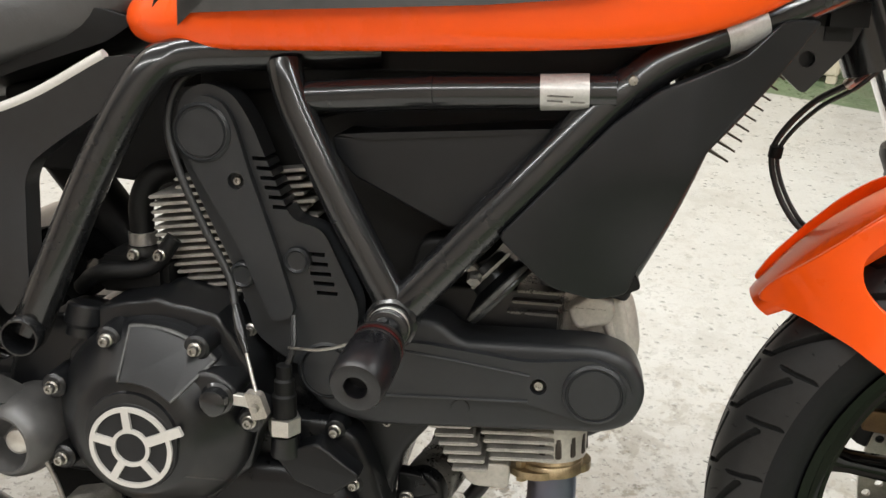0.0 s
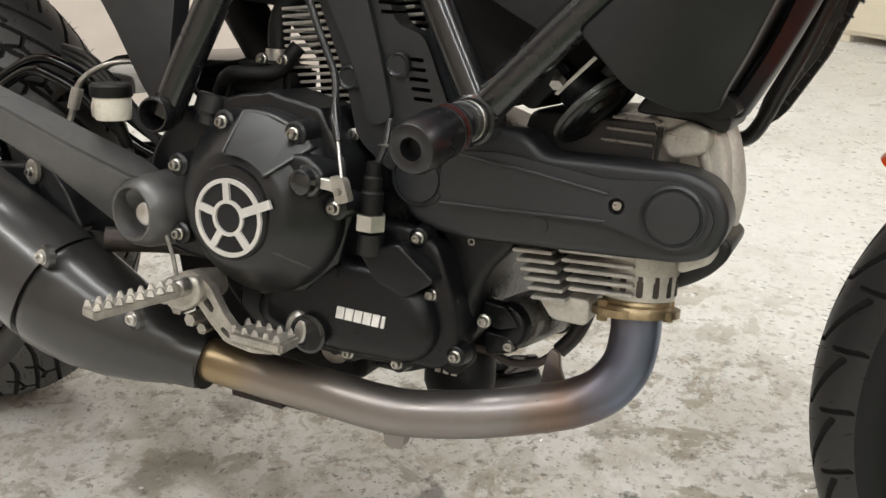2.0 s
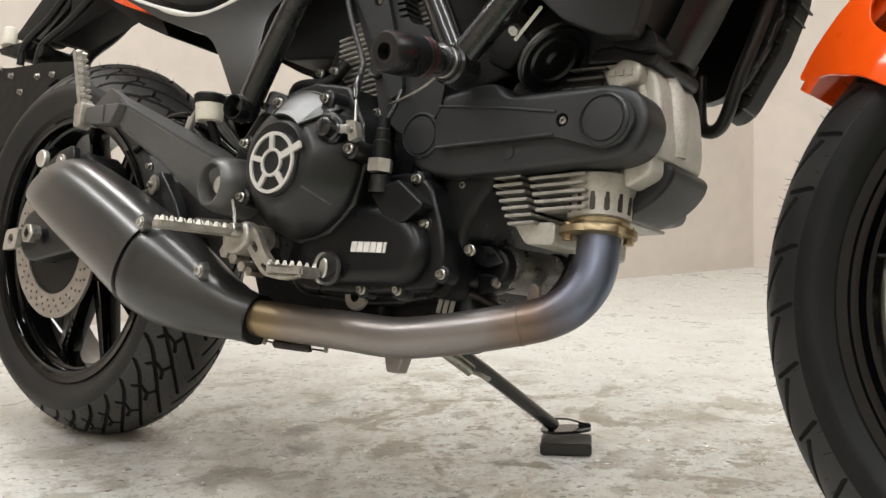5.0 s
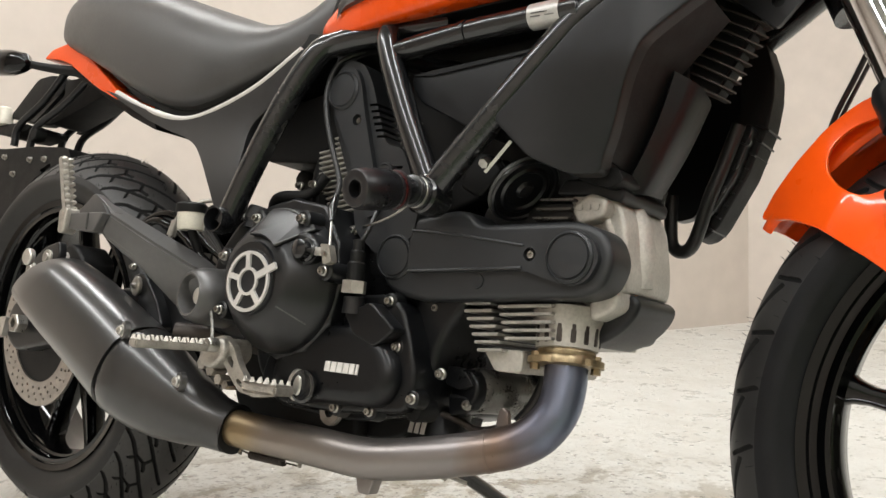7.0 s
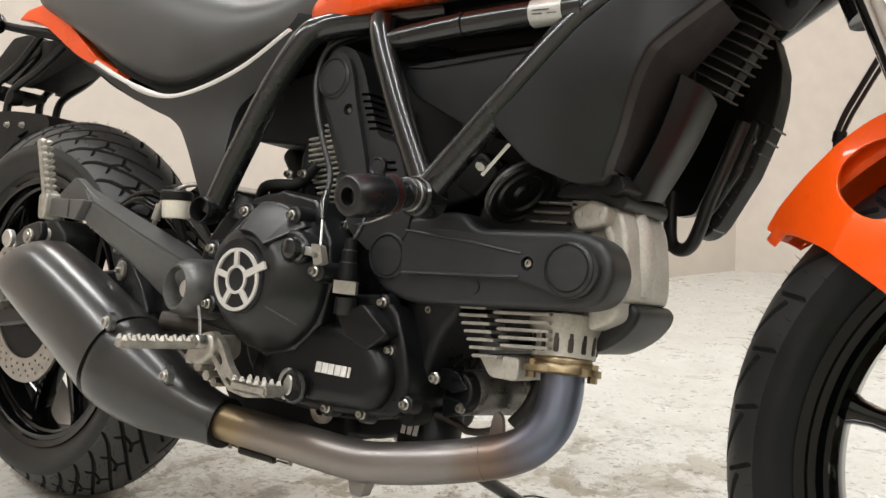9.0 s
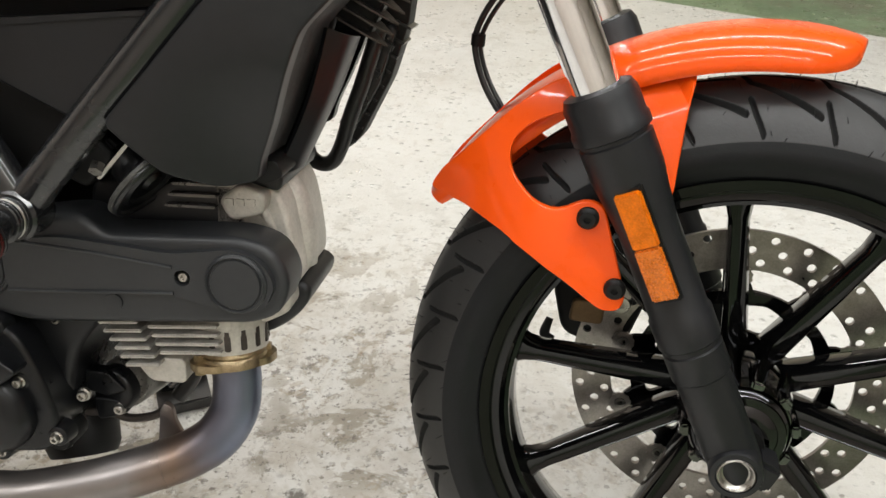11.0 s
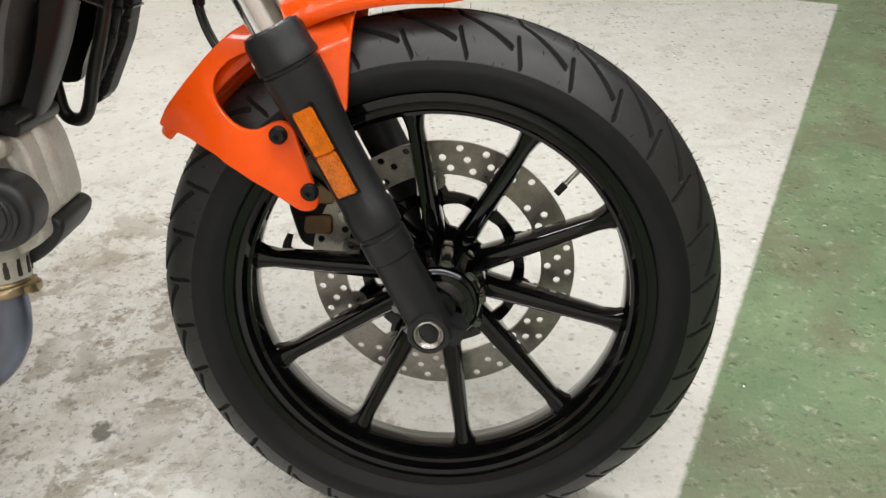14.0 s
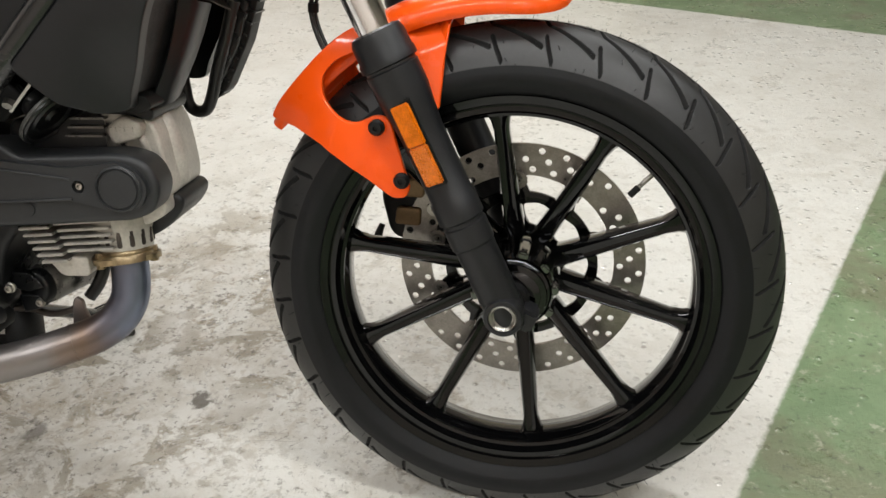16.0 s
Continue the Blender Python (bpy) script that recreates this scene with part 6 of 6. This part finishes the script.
both("knee_panel", loft([[(x, -w, z) for z in (z0, z0 + 0.010, z1 - 0.02, z1)] + [(x, -w + 0.03, z) for z in (z1, z0)] for x, w, z0, z1 in
                         ((0.596, 0.166, 0.758, 0.768), (0.625, 0.179, 0.760, 0.790), (0.68, 0.1925, 0.764, 0.825), (0.75, 0.1990, 0.768, 0.875), (0.85, 0.2030, 0.774, 0.890), (0.93, 0.200, 0.782, 0.890), (1.0, 0.190, 0.800, 0.87), (1.03, 0.182, 0.82, 0.85))]), M_SEAT, tank, "dark grey tank side panel")
part("underside", plate(rounded([(0.56, 0.745), (0.62, 0.733), (0.98, 0.745), (1.06, 0.775), (1.10, 0.81), (0.58, 0.80)], 0.01), -0.150, 0.150, bevel=0.010), M_DARK, tank)

seat = new("seat")
seat.parent = bike


def seat_rings():
    rows = [(-0.238, 0.876, 0.896, 0.045), (-0.230, 0.858, 0.922, 0.080), (-0.196, 0.834, 0.951, 0.105), (-0.10, 0.800, 0.953, 0.125), (0.01, 0.752, 0.930, 0.138), (0.12, 0.700, 0.896, 0.145), (0.22, 0.664, 0.858, 0.147), (0.29, 0.662, 0.834, 0.146),
            (0.36, 0.684, 0.808, 0.140), (0.43, 0.710, 0.797, 0.132), (0.49, 0.728, 0.820, 0.122), (0.53, 0.750, 0.856, 0.116), (0.558, 0.775, 0.880, 0.106), (0.578, 0.800, 0.886, 0.09)]
    rings = []
    for x, z0, z1, w in rows:
        h = z1 - z0
        half = [(0.0, z0), (0.6 * w, z0), (0.93 * w, z0 + 0.02 * h), (1.0 * w, z0 + 0.18 * h), (1.0 * w, z0 + 0.48 * h), (0.93 * w, z0 + 0.74 * h), (0.76 * w, z0 + 0.92 * h), (0.45 * w, z1), (0.15 * w, z1)]
        rings.append([(x, -y, z) for y, z in half] + [(x, y, z) for y, z in half[::-1][:-1]])
    return rings


so = part("cushion", loft(seat_rings()), M_SEAT, seat, "dark grey leather saddle", smooth=60)
sub = so.modifiers.new("round", "SUBSURF")
sub.levels = sub.render_levels = 2
part("seat_base", plate(rounded([(-0.02, 0.775), (0.12, 0.695), (0.24, 0.655), (0.32, 0.660), (0.42, 0.700), (0.51, 0.730), (0.54, 0.75), (0.50, 0.76), (0.3, 0.72), (0.10, 0.76)], 0.01), -0.120, 0.120, bevel=0.003), M_DARK, seat)

panel = new("side_panel")
panel.parent = bike
panel["label"] = "satin black side panel with a silver trim line"
UP = [(0.070, 0.708), (0.140, 0.682), (0.208, 0.660), (0.284, 0.642), (0.350, 0.648), (0.442, 0.676), (0.525, 0.720)]
SP = UP + [(0.555, 0.722), (0.552, 0.703), (0.518, 0.671), (0.480, 0.646), (0.454, 0.626), (0.448, 0.609), (0.453, 0.569), (0.459, 0.522), (0.440, 0.489), (0.428, 0.503), (0.406, 0.531), (0.383, 0.557), (0.361, 0.579), (0.341, 0.597), (0.313, 0.611), (0.262, 0.626), (0.200, 0.648), (0.130, 0.680)]


def flared(bm):
    """The foot of the panel stands further out than its top."""
    bmesh.ops.triangulate(bm, faces=[f for f in bm.faces if len(f.verts) > 4])
    bmesh.ops.subdivide_edges(bm, edges=bm.edges[:], cuts=4, use_grid_fill=True)
    for v in bm.verts:
        v.co.y -= 0.030 * soft((0.655 - v.co.z) / 0.16)
    return bm


both("panel", flared(plate(rounded(SP, 0.010), -0.158, -0.135, bevel=0.006)), M_SIDE, panel)
both("trim", tube([(x, -0.154 + 0.02 * max(0, (0.2 - x) / 0.13), z + 0.001) for x, z in UP], 0.0052, 12), M_SILVER, panel, "silver trim strip")

# ---- tail ----
tail = new("tail_section")
tail.parent = bike
TS = [(-0.262, 0.818), (-0.235, 0.834), (-0.165, 0.842), (-0.130, 0.828), (-0.080, 0.790), (0.000, 0.735), (0.070, 0.708), (0.064, 0.698), (0.000, 0.718), (-0.060, 0.742), (-0.110, 0.768), (-0.165, 0.798), (-0.205, 0.811)]
both("tail_fairing", plate(rounded(TS, 0.010), -0.095, -0.060, bevel=0.008), M_ORANGE, tail, "orange tail fairing")
part("tail_bridge", plate(rounded([(-0.262, 0.820), (-0.235, 0.834), (-0.165, 0.842), (-0.17, 0.81), (-0.205, 0.812)], 0.006), -0.064, 0.064, bevel=0.004), M_ORANGE, tail)
part("under_tray", plate(rounded([(-0.235, 0.808), (-0.10, 0.780), (0.06, 0.715), (0.10, 0.66), (0.02, 0.69), (-0.12, 0.758), (-0.20, 0.790)], 0.01), -0.07, 0.07, bevel=0.004), M_DARK, tail)
ind = new("turn_signal")
ind.parent = bike
part("stalk", tube([(-0.150, -0.07, 0.787), (-0.235, -0.10, 0.797), (-0.290, -0.122, 0.806)], [0.010, 0.008, 0.007], 12), M_DARK, ind)
part("lens", loft(oval_rings([(-0.262, -0.125, 0.802, 0.006, 0.006), (-0.272, -0.126, 0.803, 0.018, 0.016), (-0.310, -0.128, 0.806, 0.025, 0.023), (-0.370, -0.130, 0.812, 0.026, 0.024), (-0.420, -0.132, 0.820, 0.018, 0.017), (-0.440, -0.132, 0.824, 0.004, 0.004)], 24, 2.0)), M_GLOSS, ind, "dark tinted turn signal")
holder = new("plate_holder")
holder.parent = bike
holder["label"] = "black number plate holder with lamp"
part("fin_panel", plate(rounded([(-0.386, 0.810), (-0.336, 0.813), (-0.286, 0.804), (-0.280, 0.773), (-0.414, 0.726), (-0.483, 0.734)], 0.012), -0.036, 0.036, bevel=0.005), M_DARK, holder)
part("splash_panel", plate(rounded([(-0.284, 0.797), (-0.211, 0.796), (-0.127, 0.756), (-0.308, 0.709), (-0.362, 0.719), (-0.278, 0.766)], 0.008), -0.034, 0.034, bevel=0.004), M_DARK, holder)
for sy in (-0.055, 0.045):
    part("strut", tube([(-0.244, sy, 0.806), (-0.311, sy, 0.753), (-0.395, sy, 0.707), (-0.404, sy, 0.665)], 0.0075, 10), M_PANEL, holder, "black bent strut")
    part("strut", tube([(-0.162, sy, 0.780), (-0.241, sy, 0.734), (-0.325, sy, 0.699), (-0.342, sy, 0.650)], 0.0075, 10), M_PANEL, holder, "black bent strut")
    part("strut_web", plate(rounded([(-0.268, 0.752), (-0.250, 0.757), (-0.330, 0.708), (-0.348, 0.712)], 0.003), sy - 0.004, sy + 0.004), M_PANEL, holder)
part("bracket", plate(rounded([(-0.560, 0.668), (-0.404, 0.655), (-0.282, 0.654), (-0.170, 0.645), (-0.155, 0.622), (-0.216, 0.613), (-0.271, 0.593), (-0.322, 0.554), (-0.375, 0.513), (-0.431, 0.477), (-0.560, 0.477)], 0.010), -0.070, 0.070, [rounded([(-0.262, 0.606), (-0.228, 0.618), (-0.222, 0.613), (-0.250, 0.600)], 0.003, 2)]), M_DARK, holder)
part("bracket_edge", tube([(-0.560, -0.070, 0.672), (-0.470, -0.071, 0.664), (-0.440, -0.071, 0.656)], 0.0035, 8, smooth=False), M_BRUSHED, holder, "bright plate edge")
part("lamp_base", plate(rounded([(-0.512, 0.712), (-0.500, 0.698), (-0.440, 0.690), (-0.370, 0.698), (-0.372, 0.710), (-0.430, 0.716)], 0.006), -0.050, 0.040, bevel=0.004), M_DARK, holder)
part("lamp_lens", lathe([(0, 0), (0.017, 0.0), (0.0175, 0.004), (0.0145, 0.036), (0.010, 0.040), (0, 0.040)], 20, along((-0.478, -0.045, 0.715), (-0.484, -0.045, 0.75))), M_BUFF, holder, "pale lamp lens")
part("knob", lathe([(0, -0.012), (0.014, -0.010), (0.017, 0.0), (0.014, 0.012), (0, 0.014)], 20, Matrix.Translation((-0.328, -0.050, 0.686))), M_DARK, holder)
for bx, bz in ((-0.400, 0.638), (-0.300, 0.628), (-0.247, 0.627), (-0.357, 0.602)):
    part("bolt", bolt(bx, -0.0725, bz, 0.0055), M_STEEL, holder)

# ---- foot controls ----
def peg(name, root, tip, r, mat, parent, teeth=9):
    """A toothed footrest: a flat bar with two rows of teeth."""
    holder_ = new(name)
    holder_.parent = parent
    d = Vector(tip) - Vector(root)
    L = d.length
    m = along(root, tip)
    part("bar", loft([[(-r, t * L, -r * 0.5), (r, t * L, -r * 0.5), (r * 0.9, t * L, r * 0.45), (-r * 0.9, t * L, r * 0.45)] for t in (0, 0.05, 0.95, 1.0)]).copy() if False else box(-r, r, 0, L, -r * 0.5, r * 0.45, 0.002, m), mat, holder_)
    for i in range(teeth):
        for sx in (-1, 1):
            y = L * (0.10 + 0.85 * i / (teeth - 1))
            own = bmesh.new()
            bmesh.ops.create_cone(own, cap_ends=True, segments=4, radius1=0.0050, radius2=0.0020, depth=0.006, matrix=Matrix.Translation((sx * r * 0.72, y, r * 0.45 + 0.0025)))
            own.transform(m)
            part("tooth", own, mat, holder_)
    return holder_


rider = peg("footrest", (0.510, -0.222, 0.317), (0.488, -0.325, 0.314), 0.0105, M_PEG, bike)
rider["label"] = "worn alloy toothed footrest"
part("hanger", plate(rounded([(0.482, 0.322), (0.526, 0.332), (0.532, 0.308), (0.508, 0.290), (0.486, 0.294)], 0.010), -0.224, -0.178, bevel=0.005), M_PEG, rider)
part("pin", lathe([(0, -0.006), (0.007, -0.006), (0.009, -0.003), (0.009, 0.02), (0, 0.02)], 16, Matrix.Translation((0.514, -0.232, 0.320))), M_STEEL, rider)
part("spring_wire", tube([(0.470, -0.205, 0.368), (0.485, -0.210, 0.345), (0.495, -0.215, 0.325)], 0.0022, 8), M_STEEL, rider)
pedal = new("brake_pedal")
pedal.parent = bike
pedal["label"] = "alloy rear brake pedal with cut-outs"
PL = [(0.495, 0.328), (0.515, 0.334), (0.535, 0.322), (0.552, 0.297), (0.566, 0.284), (0.600, 0.280), (0.612, 0.282), (0.612, 0.268), (0.585, 0.264), (0.555, 0.268), (0.535, 0.285), (0.515, 0.306), (0.500, 0.310)]
part("arm", plate(rounded(PL, 0.005), -0.214, -0.204, [rounded([(0.532, 0.311), (0.541, 0.300), (0.538, 0.294), (0.526, 0.304)], 0.003, 2), rounded([(0.551, 0.284), (0.565, 0.276), (0.560, 0.272), (0.548, 0.279)], 0.003, 2)]), M_PEG, pedal)
part("tip", box(-0.030, 0.032, -0.022, 0.012, -0.007, 0.006, 0.003, Matrix.Translation((0.590, -0.195, 0.276))), M_PEG, pedal)
for i in range(5):
    for k in (0, 1):
        own = bmesh.new()
        bmesh.ops.create_cone(own, cap_ends=True, segments=4, radius1=0.0048, radius2=0.0020, depth=0.006, matrix=Matrix.Translation((0.563 + 0.0125 * i, -0.212 + 0.024 * k, 0.2845)))
        part("tooth", own, M_PEG, pedal)
part("end_button", lathe([(0, -0.006), (0.012, -0.006), (0.015, -0.003), (0.016, 0.004), (0, 0.004)], 22, Matrix.Translation((0.613, -0.174, 0.2835)) @ Matrix.Diagonal((0.85, 1, 1.25, 1))), M_BRUSHED, pedal)
part("pivot_ring", lathe([(0.018, 0.004), (0.020, 0.0), (0.020, -0.004), (0.017, -0.005), (0.012, -0.002), (0, -0.002)], 28, Matrix.Translation((0.628, -0.176, 0.283))), M_FRAME, pedal)
for i, (bx, bz, br) in enumerate(((0.488, 0.288, 0.008), (0.505, 0.278, 0.007), (0.520, 0.272, 0.006), (0.470, 0.296, 0.009))):
    part("linkage_nut", lathe([(0, -0.012), (br, -0.012), (br, 0.01), (0, 0.01)], 6, Matrix.Translation((bx, -0.195, bz))), M_PEG if i != 2 else M_STEEL, pedal)

rear_peg = peg("passenger_footrest", (0.234, -0.282, 0.476), (0.216, -0.290, 0.556), 0.0088, M_PEG, bike)
rear_peg["label"] = "folded alloy passenger footrest"


def hanger():
    """A three-sided beam that runs from the footrest down to the socket."""
    rings = [[(0.318, -0.272, 0.479), (0.298, -0.270, 0.452), (0.300, -0.240, 0.438), (0.272, -0.225, 0.470), (0.254, -0.254, 0.510)],
             [(0.382, -0.245, 0.445), (0.358, -0.244, 0.419), (0.350, -0.222, 0.402), (0.360, -0.190, 0.420), (0.368, -0.211, 0.460)],
             [(0.440, -0.216, 0.416), (0.408, -0.216, 0.392), (0.398, -0.188, 0.352), (0.410, -0.155, 0.385), (0.425, -0.182, 0.432)],
             [(0.456, -0.194, 0.408), (0.440, -0.188, 0.385), (0.430, -0.178, 0.354), (0.435, -0.155, 0.370), (0.450, -0.172, 0.414)]]
    bm = loft(rings)
    bmesh.ops.recalc_face_normals(bm, faces=bm.faces)
    bmesh.ops.bevel(bm, geom=bm.edges[:], offset=0.0035, segments=2, affect="EDGES")
    return bm


part("hanger", hanger(), M_HANGER, rear_peg, "black painted footrest hanger")
part("hanger_tab", plate(rounded([(0.226, 0.478), (0.318, 0.479), (0.300, 0.452), (0.240, 0.456)], 0.005), -0.282, -0.258, bevel=0.003), M_HANGER, rear_peg)
part("hanger_web", plate(rounded([(0.205, 0.476), (0.254, 0.511), (0.312, 0.482), (0.300, 0.470)], 0.004), -0.258, -0.246, bevel=0.002), M_HANGER, rear_peg)
SM = Matrix.Translation((0.443, -0.213, 0.381)) @ Matrix.Rotation(radians(-8), 4, "Z")
part("socket", lathe([(0.0400, 0.055), (0.0370, 0.010), (0.0330, -0.003), (0.0285, -0.008), (0.0258, -0.0075), (0.0245, -0.002), (0.0235, 0.018), (0.0, 0.019)], 44, SM), M_HANGER, rear_peg, "round socket at the hanger foot")
part("socket_bolt", lathe([(0.0, 0.000), (0.008, 0.0), (0.0115, 0.002), (0.0125, 0.006), (0.0125, 0.020), (0.0, 0.020)], 20, Matrix.Translation((0.451, -0.213, 0.380))), M_BRUSHED, rear_peg, "bright bolt in the socket")
part("clevis", plate(rounded([(0.222, 0.482), (0.242, 0.486), (0.240, 0.452), (0.226, 0.448)], 0.006), -0.290, -0.270, bevel=0.003), M_PEG, rear_peg)
part("pin", bolt(0.240, -0.272, 0.474, 0.006), M_STEEL, rear_peg)
part("seam_strip", box(0.283, 0.286, -0.2835, -0.281, 0.455, 0.478, 0.0005), M_WORN, rear_peg)

# rear brake reservoir
res = new("brake_reservoir")
res.parent = bike
part("cup", lathe([(0, 0), (0.019, 0.0), (0.0205, 0.002), (0.0215, 0.026), (0, 0.026)], 28, along((0.429, -0.222, 0.462), (0.427, -0.224, 0.504))), M_BUFF, res, "translucent fluid cup")
part("cap", lathe([(0.0, 0.0), (0.023, 0.0), (0.024, 0.002), (0.024, 0.012), (0.021, 0.015), (0, 0.015)], 28, along((0.4276, -0.2235, 0.488), (0.426, -0.2247, 0.524))), M_DARK, res, "black screw cap")
part("hose", tube([(0.402, -0.222, 0.462), (0.404, -0.225, 0.476), (0.412, -0.222, 0.494)], 0.004, 8), M_BRUSHED, res)
part("stem", tube([(0.429, -0.220, 0.464), (0.434, -0.205, 0.430)], 0.007, 10, smooth=False), M_DARK, res)
for piece in res.children:
    piece.data.transform(Matrix.Translation((0.400, -0.200, 0.486)) @ Matrix.Scale(0.88, 4) @ Matrix.Translation((-0.428, 0.222, -0.482)))
for k in range(3):
    part("loom", tube([(0.20, -0.07, 0.51 + 0.006 * k), (0.29, -0.115, 0.500 + 0.008 * k), (0.36, -0.13, 0.462 + 0.006 * k), (0.42, -0.14, 0.43)], 0.0042, 8), M_HOSE, bike, "black hose")
part("frame_plate", plate(rounded([(0.40, 0.345), (0.47, 0.33), (0.53, 0.33), (0.53, 0.48), (0.46, 0.49), (0.42, 0.44)], 0.015), -0.165, -0.11, bevel=0.006), M_CASE, bike)
part("shock", tube([(0.46, 0.05, 0.47), (0.36, 0.05, 0.60)], 0.028, 16, smooth=False), M_DARK, bike)
part("battery_box", plate(rounded([(0.36, 0.60), (0.36, 0.68), (0.62, 0.72), (0.60, 0.60), (0.50, 0.59)], 0.01), -0.05, 0.10, bevel=0.005), M_DARK, bike)

# ---- side stand and its block ----
stand = new("side_stand")
stand.parent = bike
stand["label"] = "black side stand swung out"
part("leg", tube([(0.604, 0.055, 0.226), (0.618, 0.100, 0.198), (0.636, 0.180, 0.160), (0.662, 0.322, 0.091)], [0.012, 0.0115, 0.0105, 0.0105], 16), M_FRAME, stand)
own = plate(rounded([(-0.040, -0.012), (-0.020, -0.022), (0.018, -0.022), (0.040, -0.010), (0.040, 0.010), (0.018, 0.020), (-0.022, 0.020), (-0.040, 0.010)], 0.010), -0.0022, 0.0022, bevel=0.0008)
own.transform(Matrix.Translation((0.674, 0.342, 0.0856)) @ Matrix.Rotation(radians(11.5), 4, "X") @ Matrix.Rotation(radians(42), 4, "Z") @ Matrix.Rotation(radians(90), 4, "X"))
part("foot", own, M_FRAME, stand)
part("tab_end", box(-0.010, 0.010, -0.006, 0.006, -0.0035, 0.0035, 0.002, Matrix.Translation((0.690, 0.372, 0.0945)) @ Matrix.Rotation(radians(42), 4, "Z")), M_FRAME, stand)
part("tab", tube([(0.656, 0.318, 0.100), (0.672, 0.345, 0.1015), (0.688, 0.370, 0.0965)], 0.0016, 8), M_FRAME, stand)
part("spring", tube([(0.612, 0.050, 0.208), (0.648, 0.105, 0.170)], 0.009, 10, smooth=False), M_STEEL, stand)
part("spring_hook", tube([(0.648, 0.105, 0.170), (0.660, 0.135, 0.160)], 0.003, 8, smooth=False), M_STEEL, stand)

block = tagged(new("stand_block"), "small black rubber block under the side stand", "block")
block.matrix_world = pose(-0.256, 1.070, 0, 0, 0, 28)
part("slab", box(-0.039, 0.039, -0.031, 0.031, 0.0, 0.0190, 0.0025), M_PAD, block)

# hoses, guard and brackets between the rear wheel and the engine
part("wheel_hugger", loft([[(x, -0.105, z), (x, 0.10, z + 0.004), (x, 0.10, z - 0.004), (x, -0.105, z - 0.010)] for x, z in ((0.215, 0.468), (0.26, 0.497), (0.315, 0.522), (0.355, 0.530), (0.41, 0.515), (0.45, 0.480))]), M_GLOSS, bike, "glossy black wheel hugger")
part("hose", tube([(0.130, -0.125, 0.455), (0.199, -0.124, 0.494), (0.244, -0.122, 0.489), (0.279, -0.120, 0.474), (0.320, -0.115, 0.444), (0.364, -0.115, 0.424), (0.420, -0.115, 0.410)], 0.0062, 12), M_GLOSS, bike, "glossy black hose")
part("hose", tube([(0.125, -0.118, 0.468), (0.197, -0.112, 0.507), (0.250, -0.110, 0.502), (0.290, -0.108, 0.484), (0.335, -0.106, 0.455), (0.385, -0.106, 0.432), (0.43, -0.106, 0.420)], 0.0062, 12), M_GLOSS, bike)
part("banjo_hose", tube([(0.305, -0.165, 0.452), (0.312, -0.165, 0.470), (0.316, -0.162, 0.492), (0.330, -0.155, 0.508), (0.356, -0.145, 0.520), (0.39, -0.12, 0.522)], [0.0034, 0.0034, 0.0034, 0.0034, 0.003, 0.003], 10), M_STEEL, bike, "steel brake line")
part("banjo_sleeve", tube([(0.3105, -0.165, 0.466), (0.3150, -0.163, 0.488)], 0.0062, 12, smooth=False), M_PEG, bike)
part("hanger_washer", lathe([(0, -0.004), (0.010, -0.004), (0.0125, -0.002), (0.0125, 0.003), (0, 0.003)], 24, Matrix.Translation((0.256, -0.172, 0.390)) @ Matrix.Diagonal((0.75, 1, 1.15, 1))), M_PEG, swing, "dull alloy lug")
part("hanger_bolt", bolt(0.256, -0.177, 0.390, 0.0048), M_STEEL, swing)
part("hanger_bolt", bolt(0.240, -0.172, 0.418, 0.0050), M_STEEL, swing)
part("silencer_strap", plate(rounded([(0.235, 0.405), (0.262, 0.412), (0.300, 0.372), (0.325, 0.335), (0.305, 0.322), (0.262, 0.360)], 0.008), -0.168, -0.150, bevel=0.004), M_CASE, swing)
part("silencer_bracket", plate(rounded([(0.005, 0.412), (0.045, 0.440), (0.085, 0.450), (0.092, 0.425), (0.050, 0.398), (0.012, 0.385)], 0.008), -0.204, -0.192, bevel=0.003), M_CASE, muf)
for bx, bz in ((0.016, 0.404), (0.060, 0.424)):
    part("bracket_washer", lathe([(0, -0.003), (0.006, -0.003), (0.007, -0.001), (0.011, -0.001), (0.012, 0.0), (0.012, 0.006), (0, 0.006)], 20, Matrix.Translation((bx, -0.207, bz))), M_PEG, muf)
part("harness_tray", plate(rounded([(0.58, 0.685), (0.98, 0.705), (1.00, 0.750), (0.58, 0.750)], 0.01), -0.085, 0.085, bevel=0.004), M_DARK, bike, "black tray over the air box")
